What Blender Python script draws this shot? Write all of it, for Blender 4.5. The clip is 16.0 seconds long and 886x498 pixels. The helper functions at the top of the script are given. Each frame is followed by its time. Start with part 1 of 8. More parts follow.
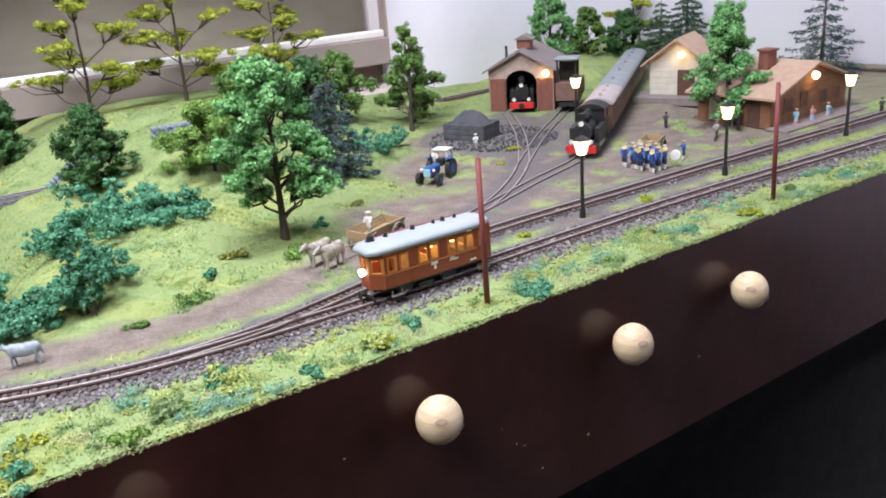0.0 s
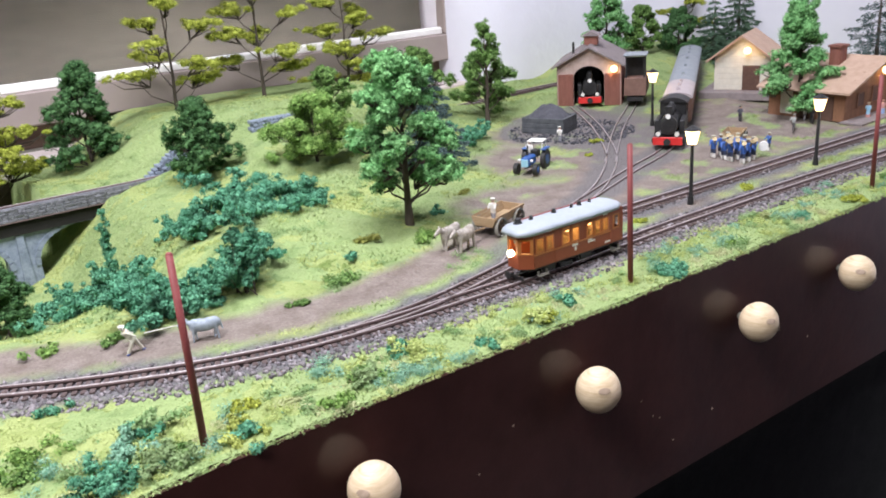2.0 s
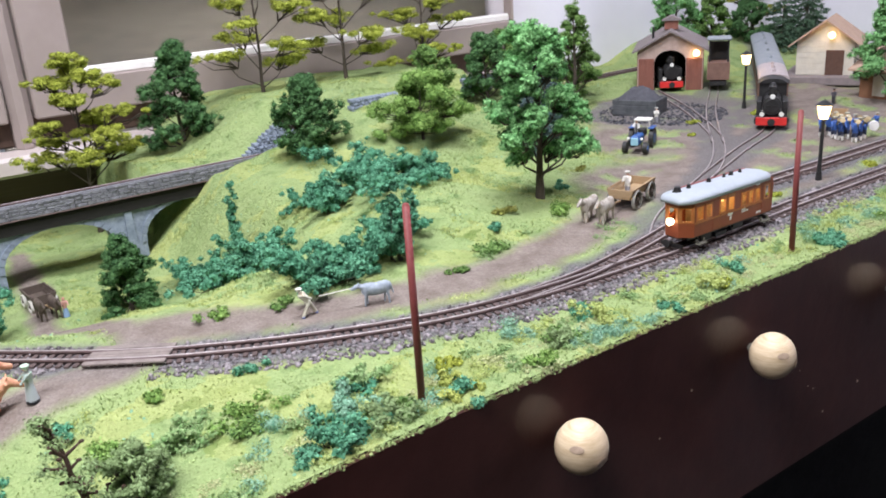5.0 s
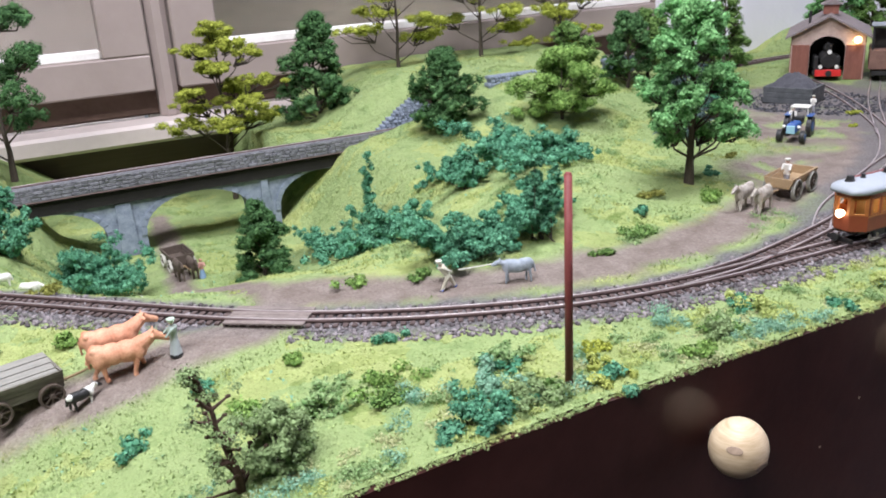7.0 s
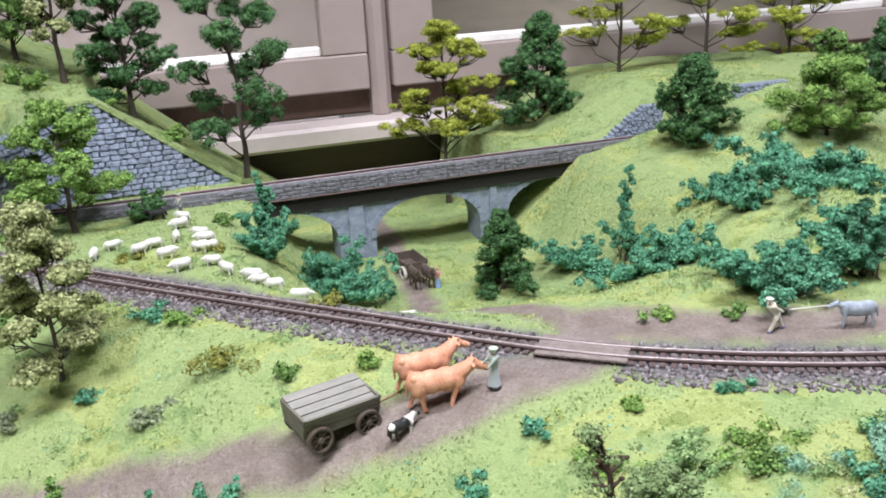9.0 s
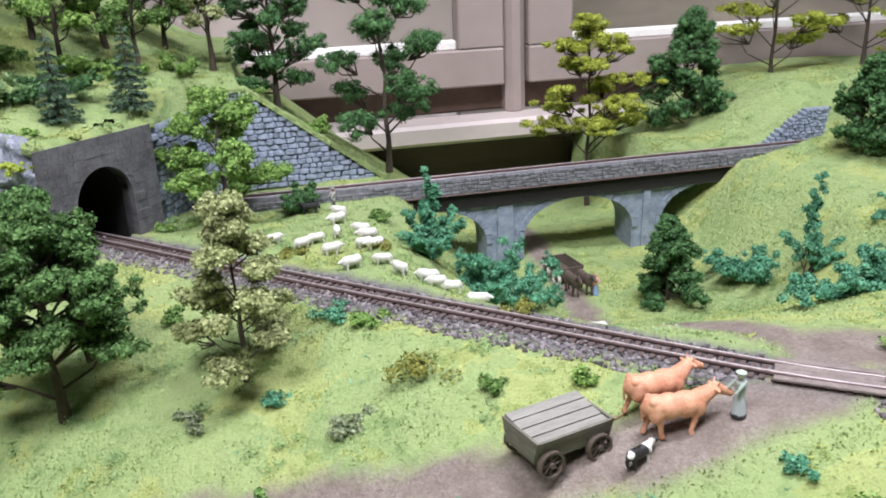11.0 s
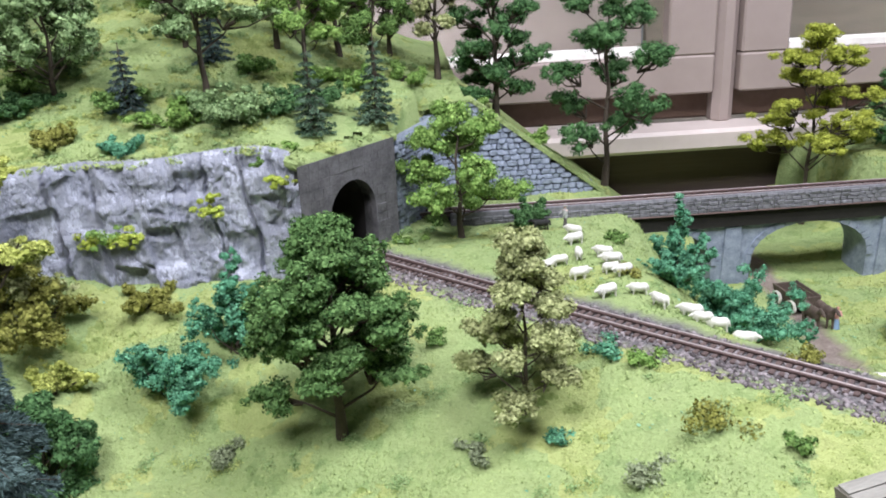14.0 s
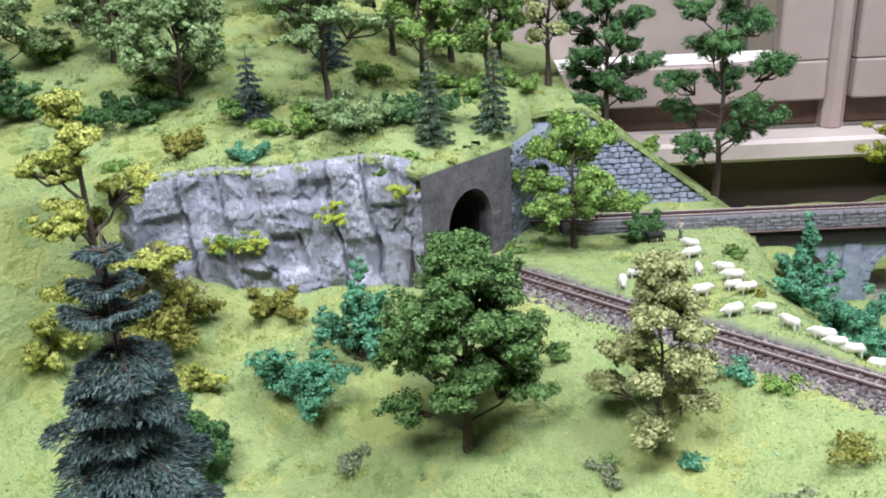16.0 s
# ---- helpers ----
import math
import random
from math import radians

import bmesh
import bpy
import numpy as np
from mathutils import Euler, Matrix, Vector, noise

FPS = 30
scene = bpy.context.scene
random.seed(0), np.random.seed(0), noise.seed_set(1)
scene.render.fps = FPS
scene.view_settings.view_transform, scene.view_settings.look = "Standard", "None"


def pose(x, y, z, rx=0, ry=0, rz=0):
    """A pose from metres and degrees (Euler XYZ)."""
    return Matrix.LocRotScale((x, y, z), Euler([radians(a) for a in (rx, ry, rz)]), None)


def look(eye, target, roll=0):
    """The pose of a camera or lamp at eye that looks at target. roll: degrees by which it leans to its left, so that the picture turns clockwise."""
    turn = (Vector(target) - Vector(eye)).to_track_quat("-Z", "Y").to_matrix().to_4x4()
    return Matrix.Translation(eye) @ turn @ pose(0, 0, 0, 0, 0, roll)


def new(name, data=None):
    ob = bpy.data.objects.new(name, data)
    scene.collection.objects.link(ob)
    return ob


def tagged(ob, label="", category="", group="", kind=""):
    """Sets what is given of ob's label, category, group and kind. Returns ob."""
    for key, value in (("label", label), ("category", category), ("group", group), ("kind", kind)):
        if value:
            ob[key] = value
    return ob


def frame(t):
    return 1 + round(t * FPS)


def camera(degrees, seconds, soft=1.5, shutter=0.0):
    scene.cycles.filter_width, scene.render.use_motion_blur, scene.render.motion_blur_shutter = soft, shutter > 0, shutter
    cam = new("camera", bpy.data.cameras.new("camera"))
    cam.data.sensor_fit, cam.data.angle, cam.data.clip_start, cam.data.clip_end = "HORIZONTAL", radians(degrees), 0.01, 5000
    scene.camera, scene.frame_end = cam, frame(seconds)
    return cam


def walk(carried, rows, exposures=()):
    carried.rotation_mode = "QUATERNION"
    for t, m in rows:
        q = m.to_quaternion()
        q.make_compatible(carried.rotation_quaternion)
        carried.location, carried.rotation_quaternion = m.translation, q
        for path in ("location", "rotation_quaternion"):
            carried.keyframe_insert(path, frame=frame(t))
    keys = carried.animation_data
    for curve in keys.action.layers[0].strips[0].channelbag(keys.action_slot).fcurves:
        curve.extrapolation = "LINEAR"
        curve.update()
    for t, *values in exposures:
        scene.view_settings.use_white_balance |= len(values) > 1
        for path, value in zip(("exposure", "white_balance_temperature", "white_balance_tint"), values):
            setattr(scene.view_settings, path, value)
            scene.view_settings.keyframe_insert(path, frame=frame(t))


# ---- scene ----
cam = camera(55.1, 16.0, 1.85)
METRES, EYE, TILT, LEAN, TURN = 0.72, 0.257, 0.0, 0.0, -34.3
ROWS = [
    (0.0, 0.0, 0.0, 0.0, -1.4, -19.53, 3.96),
    (0.5, -0.0479, -0.0351, 0.0038, -1.4, -19.51, 3.98),
    (1.0, -0.0895, -0.0428, 0.0081, -1.38, -19.52, 4.0),
    (1.5, -0.1249, -0.0472, 0.0087, -1.39, -19.54, 4.01),
    (2.0, -0.1648, -0.0509, 0.0097, -1.51, -19.56, 3.94),
    (2.5, -0.2077, -0.0589, 0.0114, -1.49, -19.56, 3.94),
    (3.0, -0.2512, -0.0636, 0.0121, -1.48, -19.55, 3.9),
    (3.5, -0.2857, -0.066, 0.0117, -1.46, -19.56, 3.9),
    (4.0, -0.3219, -0.0672, 0.0083, -1.46, -19.56, 3.85),
    (6.5, -0.3569, -0.0432, -0.0399, 2.74, -19.73, 2.31),
    (7.0, -0.3768, -0.0304, -0.035, 6.95, -19.85, 3.16),
    (7.5, -0.4182, -0.0177, -0.0312, 9.92, -19.75, 3.77),
    (8.0, -0.462, -0.011, -0.0281, 12.06, -19.64, 3.37),
    (8.5, -0.5157, -0.0013, -0.0248, 14.12, -19.58, 3.16),
    (11.0, -0.7006, 0.0229, -0.0338, 20.71, -19.4, 2.35),
    (11.5, -0.734, 0.0176, -0.0357, 22.25, -19.34, 2.77),
    (12.0, -0.7555, 0.0095, -0.0304, 23.49, -19.32, 3.03),
    (12.5, -0.7728, 0.0068, -0.0231, 24.76, -19.3, 3.02),
    (13.0, -0.8005, -0.0017, -0.012, 26.27, -19.26, 2.84),
    (13.5, -0.8232, -0.0057, -0.0032, 27.73, -19.51, 2.31),
    (14.0, -0.8461, -0.0146, 0.0131, 29.06, -20.27, 2.43),
    (14.5, -0.8616, -0.0157, 0.0186, 30.07, -20.43, 2.35),
    (15.0, -0.8704, -0.0137, 0.0251, 30.89, -20.78, 2.41),
    (15.5, -0.8868, -0.0262, 0.0338, 32.32, -20.78, 2.3),
    (16.0, -0.9006, -0.0421, 0.0397, 33.71, -20.74, 2.58),
]
walk(cam, [(t, pose(0, 0, EYE, TILT, LEAN, TURN) @ pose(METRES * x, METRES * y, METRES * z, 90 + pitch, roll, yaw)) for t, x, y, z, yaw, pitch, roll in ROWS],
     [(0.0, 0.02), (2.5, 0.04), (3.5, 0.0), (6.5, -0.11), (8.5, -0.14), (11.0, -0.16), (13.5, -0.12), (16.0, -0.04)])

# ---- light: a closed room with ceiling tubes and one added spot ----
world = bpy.data.worlds.new("room_air")
world.use_nodes = True
world.node_tree.nodes["Background"].inputs[0].default_value = (0.75, 0.8, 0.9, 1)
world.node_tree.nodes["Background"].inputs[1].default_value = 0.25
scene.world = world
scene.view_settings.exposure = 0.0


def area_lamp(name, eye, target, sx, sy, watts, colour):
    data = bpy.data.lights.new(name, "AREA")
    data.shape, data.size, data.size_y, data.energy, data.color = "RECTANGLE", sx, sy, watts, colour
    ob = new(name, data)
    ob.matrix_world = look(eye, target)
    return ob


area_lamp("overhead_light", (0.12, 0.55, 1.53), (0.12, 0.75, 0.0), 0.85, 0.3, 37.5, (0.965, 0.972, 1.09))
area_lamp("overhead_light", (-0.95, 0.05, 1.53), (-0.72, 1.0, 0.05), 1.0, 0.3, 46.0, (0.98, 0.972, 1.035))

# added unseen spot: brightens the east wall so the front board mirrors it
area_lamp("overhead_light", (0.85, -0.85, 1.53), (1.58, -0.40, -0.75), 0.3, 0.2, 42.0, (0.90, 0.96, 1.12)).data.spread = radians(58)


def point_lamp(x, y, z, watts, r=0.15):
    data = bpy.data.lights.new("bulb_light", "POINT")
    data.energy, data.color, data.shadow_soft_size = watts, (1.0, 0.62, 0.25), r * 0.01
    new("bulb_light", data).location = (x * 0.01, y * 0.01, z * 0.01)


# ---- materials ----
def nodes_of(name):
    m = bpy.data.materials.new(name)
    m.use_nodes = True
    return m, m.node_tree, m.node_tree.nodes["Principled BSDF"]


def link(t, a, b):
    t.links.new(a, b)


def noise_node(t, scale, detail=4.0, rough=0.55, vec=None):
    n = t.nodes.new("ShaderNodeTexNoise")
    n.inputs["Scale"].default_value, n.inputs["Detail"].default_value, n.inputs["Roughness"].default_value = scale, detail, rough
    if vec is not None:
        link(t, vec, n.inputs["Vector"])
    return n


def ramp(t, fac, lo, hi, c0, c1):
    r = t.nodes.new("ShaderNodeValToRGB")
    r.color_ramp.elements[0].position, r.color_ramp.elements[1].position = lo, hi
    r.color_ramp.elements[0].color, r.color_ramp.elements[1].color = (*c0, 1), (*c1, 1)
    link(t, fac, r.inputs[0])
    return r


def mix(t, fac, a, b, kind="MIX"):
    n = t.nodes.new("ShaderNodeMix")
    n.data_type, n.blend_type = "RGBA", kind
    if isinstance(fac, (int, float)):
        n.inputs[0].default_value = fac
    else:
        link(t, fac, n.inputs[0])
    for sock, v in ((n.inputs[6], a), (n.inputs[7], b)):
        if isinstance(v, tuple):
            sock.default_value = (*v, 1)
        else:
            link(t, v, sock)
    return n.outputs[2]


def bump(t, bsdf, height, strength, dist):
    b = t.nodes.new("ShaderNodeBump")
    b.inputs["Strength"].default_value, b.inputs["Distance"].default_value = strength, dist
    link(t, height, b.inputs["Height"])
    link(t, b.outputs[0], bsdf.inputs["Normal"])


def surface(name, c0, c1, size=1.0, rough=0.7, relief=0.3, metal=0.0, stretch=(1, 1, 1), spec=0.4, coat=0.0):
    """A plain material of two tones; size: its coarse grain in cm."""
    m, t, b = nodes_of(name)
    pos = t.nodes.new("ShaderNodeTexCoord")
    mp = t.nodes.new("ShaderNodeMapping")
    mp.inputs["Scale"].default_value = stretch
    link(t, pos.outputs["Object"], mp.inputs[0])
    big = noise_node(t, 100.0 / size, 5.0, 0.6, mp.outputs[0])
    fine = noise_node(t, 620.0 / size, 3.0, 0.6, mp.outputs[0])
    col = mix(t, 0.35, ramp(t, big.outputs[0], 0.3, 0.7, c0, c1).outputs[0], ramp(t, fine.outputs[0], 0.3, 0.7, c0, c1).outputs[0])
    link(t, col, b.inputs["Base Color"])
    rr = t.nodes.new("ShaderNodeMapRange")
    rr.inputs["To Min"].default_value, rr.inputs["To Max"].default_value = max(0.02, rough - 0.12), min(1.0, rough + 0.12)
    link(t, big.outputs[0], rr.inputs[0])
    link(t, rr.outputs[0], b.inputs["Roughness"])
    b.inputs["Metallic"].default_value = metal
    b.inputs["Specular IOR Level"].default_value = spec
    b.inputs["Coat Weight"].default_value = coat
    if relief:
        bump(t, b, fine.outputs[0], relief, 0.0006 * size)
    return m


def sheen_coat(m, weight):
    b = m.node_tree.nodes["Principled BSDF"]
    b.inputs["Sheen Weight"].default_value = weight
    b.inputs["Sheen Roughness"].default_value = 0.35
    b.inputs["Sheen Tint"].default_value = (0.8, 0.85, 1.0, 1)
    b.inputs["Coat Roughness"].default_value = 0.10
    b.inputs["Coat IOR"].default_value = 1.65
    link(m.node_tree, b.inputs["Normal"].links[0].from_socket, b.inputs["Coat Normal"])


def foliage(name, c0, c1, dry=None):
    """Leaf flock: each flake has its own tone, and the whole crown drifts."""
    m, t, b = nodes_of(name)
    g = t.nodes.new("ShaderNodeNewGeometry")
    n = noise_node(t, 45.0, 3.0, 0.6, g.outputs["Position"])
    if "leaf" in name or "needle" in name:
        c0 = tuple(0.5 * v for v in c0)
    a = ramp(t, g.outputs["Random Per Island"], 0.0, 1.0, c0, c1).outputs[0]
    d = dry or tuple(0.5 * (p + q) for p, q in zip(c0, c1))
    col = mix(t, ramp(t, n.outputs[0], 0.45, 0.7, (0, 0, 0), (0.6, 0.6, 0.6)).outputs[0], a, d)
    link(t, col, b.inputs["Base Color"])
    b.inputs["Roughness"].default_value = 0.85
    b.inputs["Specular IOR Level"].default_value = 0.15
    tr = t.nodes.new("ShaderNodeBsdfTranslucent")
    link(t, col, tr.inputs[0])
    ms = t.nodes.new("ShaderNodeMixShader")
    ms.inputs[0].default_value = 0.04
    link(t, b.outputs[0], ms.inputs[1])
    link(t, tr.outputs[0], ms.inputs[2])
    link(t, ms.outputs[0], t.nodes["Material Output"].inputs[0])
    return m


def glow(name, colour, strength):
    m, t, b = nodes_of(name)
    b.inputs["Base Color"].default_value = (*colour, 1)
    b.inputs["Emission Color"].default_value = (*colour, 1)
    b.inputs["Emission Strength"].default_value = strength
    return m


def grass_colour(t, p):
    """Turf of several flock tones: lime, mid green, mint, straw and moss, in drifts."""
    mid = noise_node(t, 38.0, 5.0, 0.65, p)
    big = noise_node(t, 9.0, 3.0, 0.55, p)
    off = t.nodes.new("ShaderNodeVectorMath")
    off.operation = "ADD"
    off.inputs[1].default_value = (3.1, 7.7, 1.3)
    link(t, p, off.inputs[0])
    two = noise_node(t, 15.0, 4.0, 0.6, off.outputs[0])
    col = ramp(t, mid.outputs[0], 0.30, 0.70, (0.14, 0.21, 0.055), (0.395, 0.465, 0.175)).outputs[0]
    col = mix(t, ramp(t, big.outputs[0], 0.46, 0.66, (0, 0, 0), (0.75, 0.75, 0.75)).outputs[0], col, (0.43, 0.475, 0.18))
    col = mix(t, ramp(t, two.outputs[0], 0.55, 0.70, (0, 0, 0), (0.7, 0.7, 0.7)).outputs[0], col, (0.395, 0.415, 0.205))
    spot = noise_node(t, 62.0, 4.0, 0.6, off.outputs[0])
    col = mix(t, ramp(t, spot.outputs[0], 0.56, 0.70, (0, 0, 0), (0.55, 0.55, 0.55)).outputs[0], col, (0.19, 0.20, 0.075))
    col = mix(t, ramp(t, spot.outputs[0], 0.44, 0.30, (0, 0, 0), (0.5, 0.5, 0.5)).outputs[0], col, (0.475, 0.535, 0.225))
    return mix(t, ramp(t, two.outputs[0], 0.46, 0.32, (0, 0, 0), (0.45, 0.45, 0.45)).outputs[0], col, (0.265, 0.39, 0.19))


def grass_material():
    m, t, b = nodes_of("grass_fibre")
    g = t.nodes.new("ShaderNodeNewGeometry")
    col = grass_colour(t, g.outputs["Position"])
    tone = ramp(t, g.outputs["Random Per Island"], 0.0, 1.0, (0.72, 0.74, 0.72), (1.22, 1.20, 1.15)).outputs[0]
    link(t, mix(t, 1.0, col, tone, "MULTIPLY"), b.inputs["Base Color"])
    b.inputs["Roughness"].default_value = 0.9
    b.inputs["Specular IOR Level"].default_value = 0.1
    return m


def ground_material():
    m, t, b = nodes_of("scenic_ground")
    g = t.nodes.new("ShaderNodeNewGeometry")
    p = g.outputs["Position"]

    def mask(name):
        a = t.nodes.new("ShaderNodeAttribute")
        a.attribute_name = name
        return a.outputs["Fac"]

    fine = noise_node(t, 420.0, 4.0, 0.7, p)
    mid = noise_node(t, 42.0, 5.0, 0.62, p)
    grass = grass_colour(t, p)
    grass = mix(t, ramp(t, fine.outputs[0], 0.35, 0.75, (0.22, 0.22, 0.22), (0, 0, 0)).outputs[0], grass, (0.13, 0.20, 0.06))
    dirt = ramp(t, mid.outputs[0], 0.3, 0.7, (0.215, 0.172, 0.150), (0.375, 0.325, 0.29)).outputs[0]
    dirt = mix(t, ramp(t, fine.outputs[0], 0.4, 0.7, (0.5, 0.5, 0.5), (0, 0, 0)).outputs[0], dirt, (0.145, 0.11, 0.093))
    stone = ramp(t, fine.outputs[0], 0.3, 0.7, (0.075, 0.07, 0.075), (0.25, 0.24, 0.245)).outputs[0]
    col = mix(t, mask("dirt"), grass, dirt)
    col = mix(t, mask("ballast"), col, stone)
    link(t, col, b.inputs["Base Color"])
    b.inputs["Roughness"].default_value = 0.95
    b.inputs["Specular IOR Level"].default_value = 0.1
    clump = noise_node(t, 130.0, 3.0, 0.6, p)
    both = t.nodes.new("ShaderNodeMath")
    both.operation = "MULTIPLY_ADD"
    link(t, clump.outputs[0], both.inputs[0])
    both.inputs[1].default_value = 2.5
    link(t, fine.outputs[0], both.inputs[2])
    bump(t, b, both.outputs[0], 1.0, 0.0018)
    return m


def rock_material():
    """Carved plaster rock: grey wash in the hollows, pale dry-brushed streaks, hairline cracks."""
    m, t, b = nodes_of("carved_grey_rock")
    tc = t.nodes.new("ShaderNodeTexCoord")
    mp = t.nodes.new("ShaderNodeMapping")
    mp.inputs["Scale"].default_value = (1.0, 1.0, 0.45)
    mp.inputs["Rotation"].default_value = (0.0, 0.35, 0.0)
    link(t, tc.outputs["Object"], mp.inputs[0])
    wash = noise_node(t, 26.0, 5.0, 0.6, mp.outputs[0])
    streak = noise_node(t, 95.0, 6.0, 0.7, mp.outputs[0])
    fine = noise_node(t, 420.0, 4.0, 0.65, tc.outputs["Object"])
    col = ramp(t, wash.outputs[0], 0.36, 0.62, (0.36, 0.385, 0.48), (0.60, 0.63, 0.735)).outputs[0]
    col = mix(t, ramp(t, streak.outputs[0], 0.50, 0.66, (0, 0, 0), (0.75, 0.75, 0.75)).outputs[0], col, (0.68, 0.70, 0.77))
    col = mix(t, ramp(t, streak.outputs[0], 0.44, 0.33, (0, 0, 0), (0.55, 0.55, 0.55)).outputs[0], col, (0.20, 0.215, 0.27))
    crack = t.nodes.new("ShaderNodeTexVoronoi")
    crack.feature = "DISTANCE_TO_EDGE"
    crack.inputs["Scale"].default_value = 48.0
    warp = mix(t, 0.06, mp.outputs[0], streak.outputs[1])
    link(t, warp, crack.inputs["Vector"])
    line = ramp(t, crack.outputs[0], 0.0, 0.03, (0.3, 0.3, 0.3), (0, 0, 0)).outputs[0]
    col = mix(t, line, col, (0.08, 0.086, 0.11))
    link(t, col, b.inputs["Base Color"])
    b.inputs["Roughness"].default_value = 0.85
    b.inputs["Specular IOR Level"].default_value = 0.25
    both = t.nodes.new("ShaderNodeMath")
    both.operation = "MULTIPLY_ADD"
    link(t, streak.outputs[0], both.inputs[0])
    both.inputs[1].default_value = 3.0
    link(t, fine.outputs[0], both.inputs[2])
    bump(t, b, both.outputs[0], 1.0, 0.0024)
    return m


M = {}
M["ground"] = ground_material()
M["stone_bed"] = foliage("ballast_chips", (0.055, 0.048, 0.05), (0.36, 0.325, 0.335), (0.17, 0.15, 0.155))
M["grass"] = grass_material()
M["leaf_bright"] = foliage("leaf_bright", (0.08, 0.27, 0.07), (0.32, 0.62, 0.26), (0.17, 0.44, 0.15))
M["leaf_mid"] = foliage("leaf_mid", (0.06, 0.16, 0.035), (0.24, 0.39, 0.115), (0.14, 0.26, 0.07))
M["leaf_dark"] = foliage("leaf_dark", (0.025, 0.09, 0.03), (0.13, 0.26, 0.10), (0.065, 0.16, 0.055))
M["leaf_teal"] = foliage("leaf_teal", (0.045, 0.20, 0.11), (0.19, 0.47, 0.285), (0.09, 0.31, 0.175))
M["leaf_yellow"] = foliage("leaf_yellow", (0.27, 0.33, 0.035), (0.53, 0.58, 0.11), (0.34, 0.39, 0.05))
M["leaf_olive"] = foliage("leaf_olive", (0.24, 0.28, 0.10), (0.52, 0.56, 0.28), (0.32, 0.37, 0.15))
M["leaf_ochre"] = foliage("leaf_ochre", (0.16, 0.17, 0.03), (0.35, 0.36, 0.10), (0.23, 0.245, 0.05))
M["leaf_blue"] = foliage("needle_blue", (0.03, 0.062, 0.058), (0.15, 0.22, 0.215), (0.07, 0.115, 0.11))
M["leaf_fir"] = foliage("needle_green", (0.03, 0.075, 0.045), (0.17, 0.27, 0.18), (0.06, 0.12, 0.06))
M["leaf_light"] = foliage("leaf_light", (0.10, 0.24, 0.04), (0.33, 0.50, 0.14), (0.20, 0.36, 0.09))
M["leaf_oak"] = foliage("leaf_oak", (0.04, 0.12, 0.03), (0.18, 0.315, 0.11), (0.085, 0.175, 0.055))
M["leaf_lime"] = foliage("leaf_lime", (0.26, 0.33, 0.06), (0.62, 0.67, 0.20), (0.42, 0.48, 0.11))
M["leaf_grey_green"] = foliage("leaf_grey_green", (0.29, 0.40, 0.17), (0.31, 0.43, 0.20), (0.23, 0.33, 0.14))
M["leaf_sage"] = foliage("leaf_sage", (0.09, 0.19, 0.06), (0.36, 0.50, 0.24), (0.20, 0.32, 0.13))
M["leaf_grey"] = foliage("leaf_grey", (0.20, 0.25, 0.14), (0.36, 0.42, 0.26), (0.28, 0.33, 0.19))
M["bark"] = surface("bark", (0.035, 0.027, 0.02), (0.10, 0.08, 0.06), 0.6, 0.9, 0.8, stretch=(1, 1, 0.25))
M["bark_red"] = surface("bark_red_brown", (0.045, 0.026, 0.018), (0.12, 0.07, 0.05), 0.5, 0.85, 0.6)
M["bark_pale"] = surface("bark_pale", (0.15, 0.12, 0.11), (0.29, 0.245, 0.225), 0.6, 0.9, 0.6)
M["rail"] = surface("rusty_rail", (0.075, 0.05, 0.047), (0.17, 0.115, 0.108), 0.5, 0.5, 0.3, metal=0.2)
M["rail_top"] = surface("polished_rail_head", (0.40, 0.345, 0.345), (0.58, 0.52, 0.52), 0.5, 0.38, 0.1, metal=0.5)
M["sleeper"] = surface("sleeper_wood", (0.06, 0.042, 0.04), (0.16, 0.115, 0.105), 0.4, 0.9, 0.8)
M["fascia"] = surface("dark_stained_board", (0.029, 0.010, 0.0085), (0.062, 0.023, 0.019), 7.0, 0.5, 0.09, stretch=(0.6, 1, 0.5), spec=0.12, coat=0.32)
M["knob_wood"] = surface("pale_beech", (0.46, 0.32, 0.18), (0.82, 0.68, 0.48), 1.1, 0.5, 0.1, stretch=(0.25, 0.25, 3.0))
M["knob_mark"] = surface("beech_knot", (0.29, 0.21, 0.15), (0.47, 0.35, 0.26), 0.4, 0.5, 0.1)
# weak bluish sheen on the board, standing in for the pale wall's reflection
sheen_coat(M["fascia"], 0.015)
M["pole"] = surface("red_brown_pole", (0.17, 0.035, 0.035), (0.27, 0.07, 0.065), 0.8, 0.55, 0.2)
M["car_red"] = surface("railcar_red_brown", (0.23, 0.052, 0.023), (0.29, 0.072, 0.032), 2.0, 0.42, 0.05)
M["car_frame"] = surface("railcar_window_wood", (0.40, 0.135, 0.04), (0.50, 0.19, 0.06), 0.6, 0.4, 0.05)
M["roof_white"] = surface("roof_light_grey", (0.31, 0.345, 0.385), (0.39, 0.425, 0.465), 2.0, 0.5, 0.08)
M["black"] = surface("matt_black", (0.012, 0.012, 0.013), (0.035, 0.034, 0.034), 0.6, 0.5, 0.2)
M["soot"] = surface("locomotive_black", (0.008, 0.008, 0.009), (0.032, 0.031, 0.031), 0.5, 0.55, 0.2)
M["steel"] = surface("wheel_steel", (0.30, 0.29, 0.28), (0.5, 0.49, 0.47), 0.3, 0.35, 0.1, metal=0.9)
M["red"] = surface("buffer_beam_red", (0.55, 0.02, 0.02), (0.68, 0.045, 0.04), 0.5, 0.45, 0.05)
M["white"] = surface("white_enamel", (0.72, 0.71, 0.68), (0.85, 0.84, 0.81), 0.4, 0.5, 0.1)
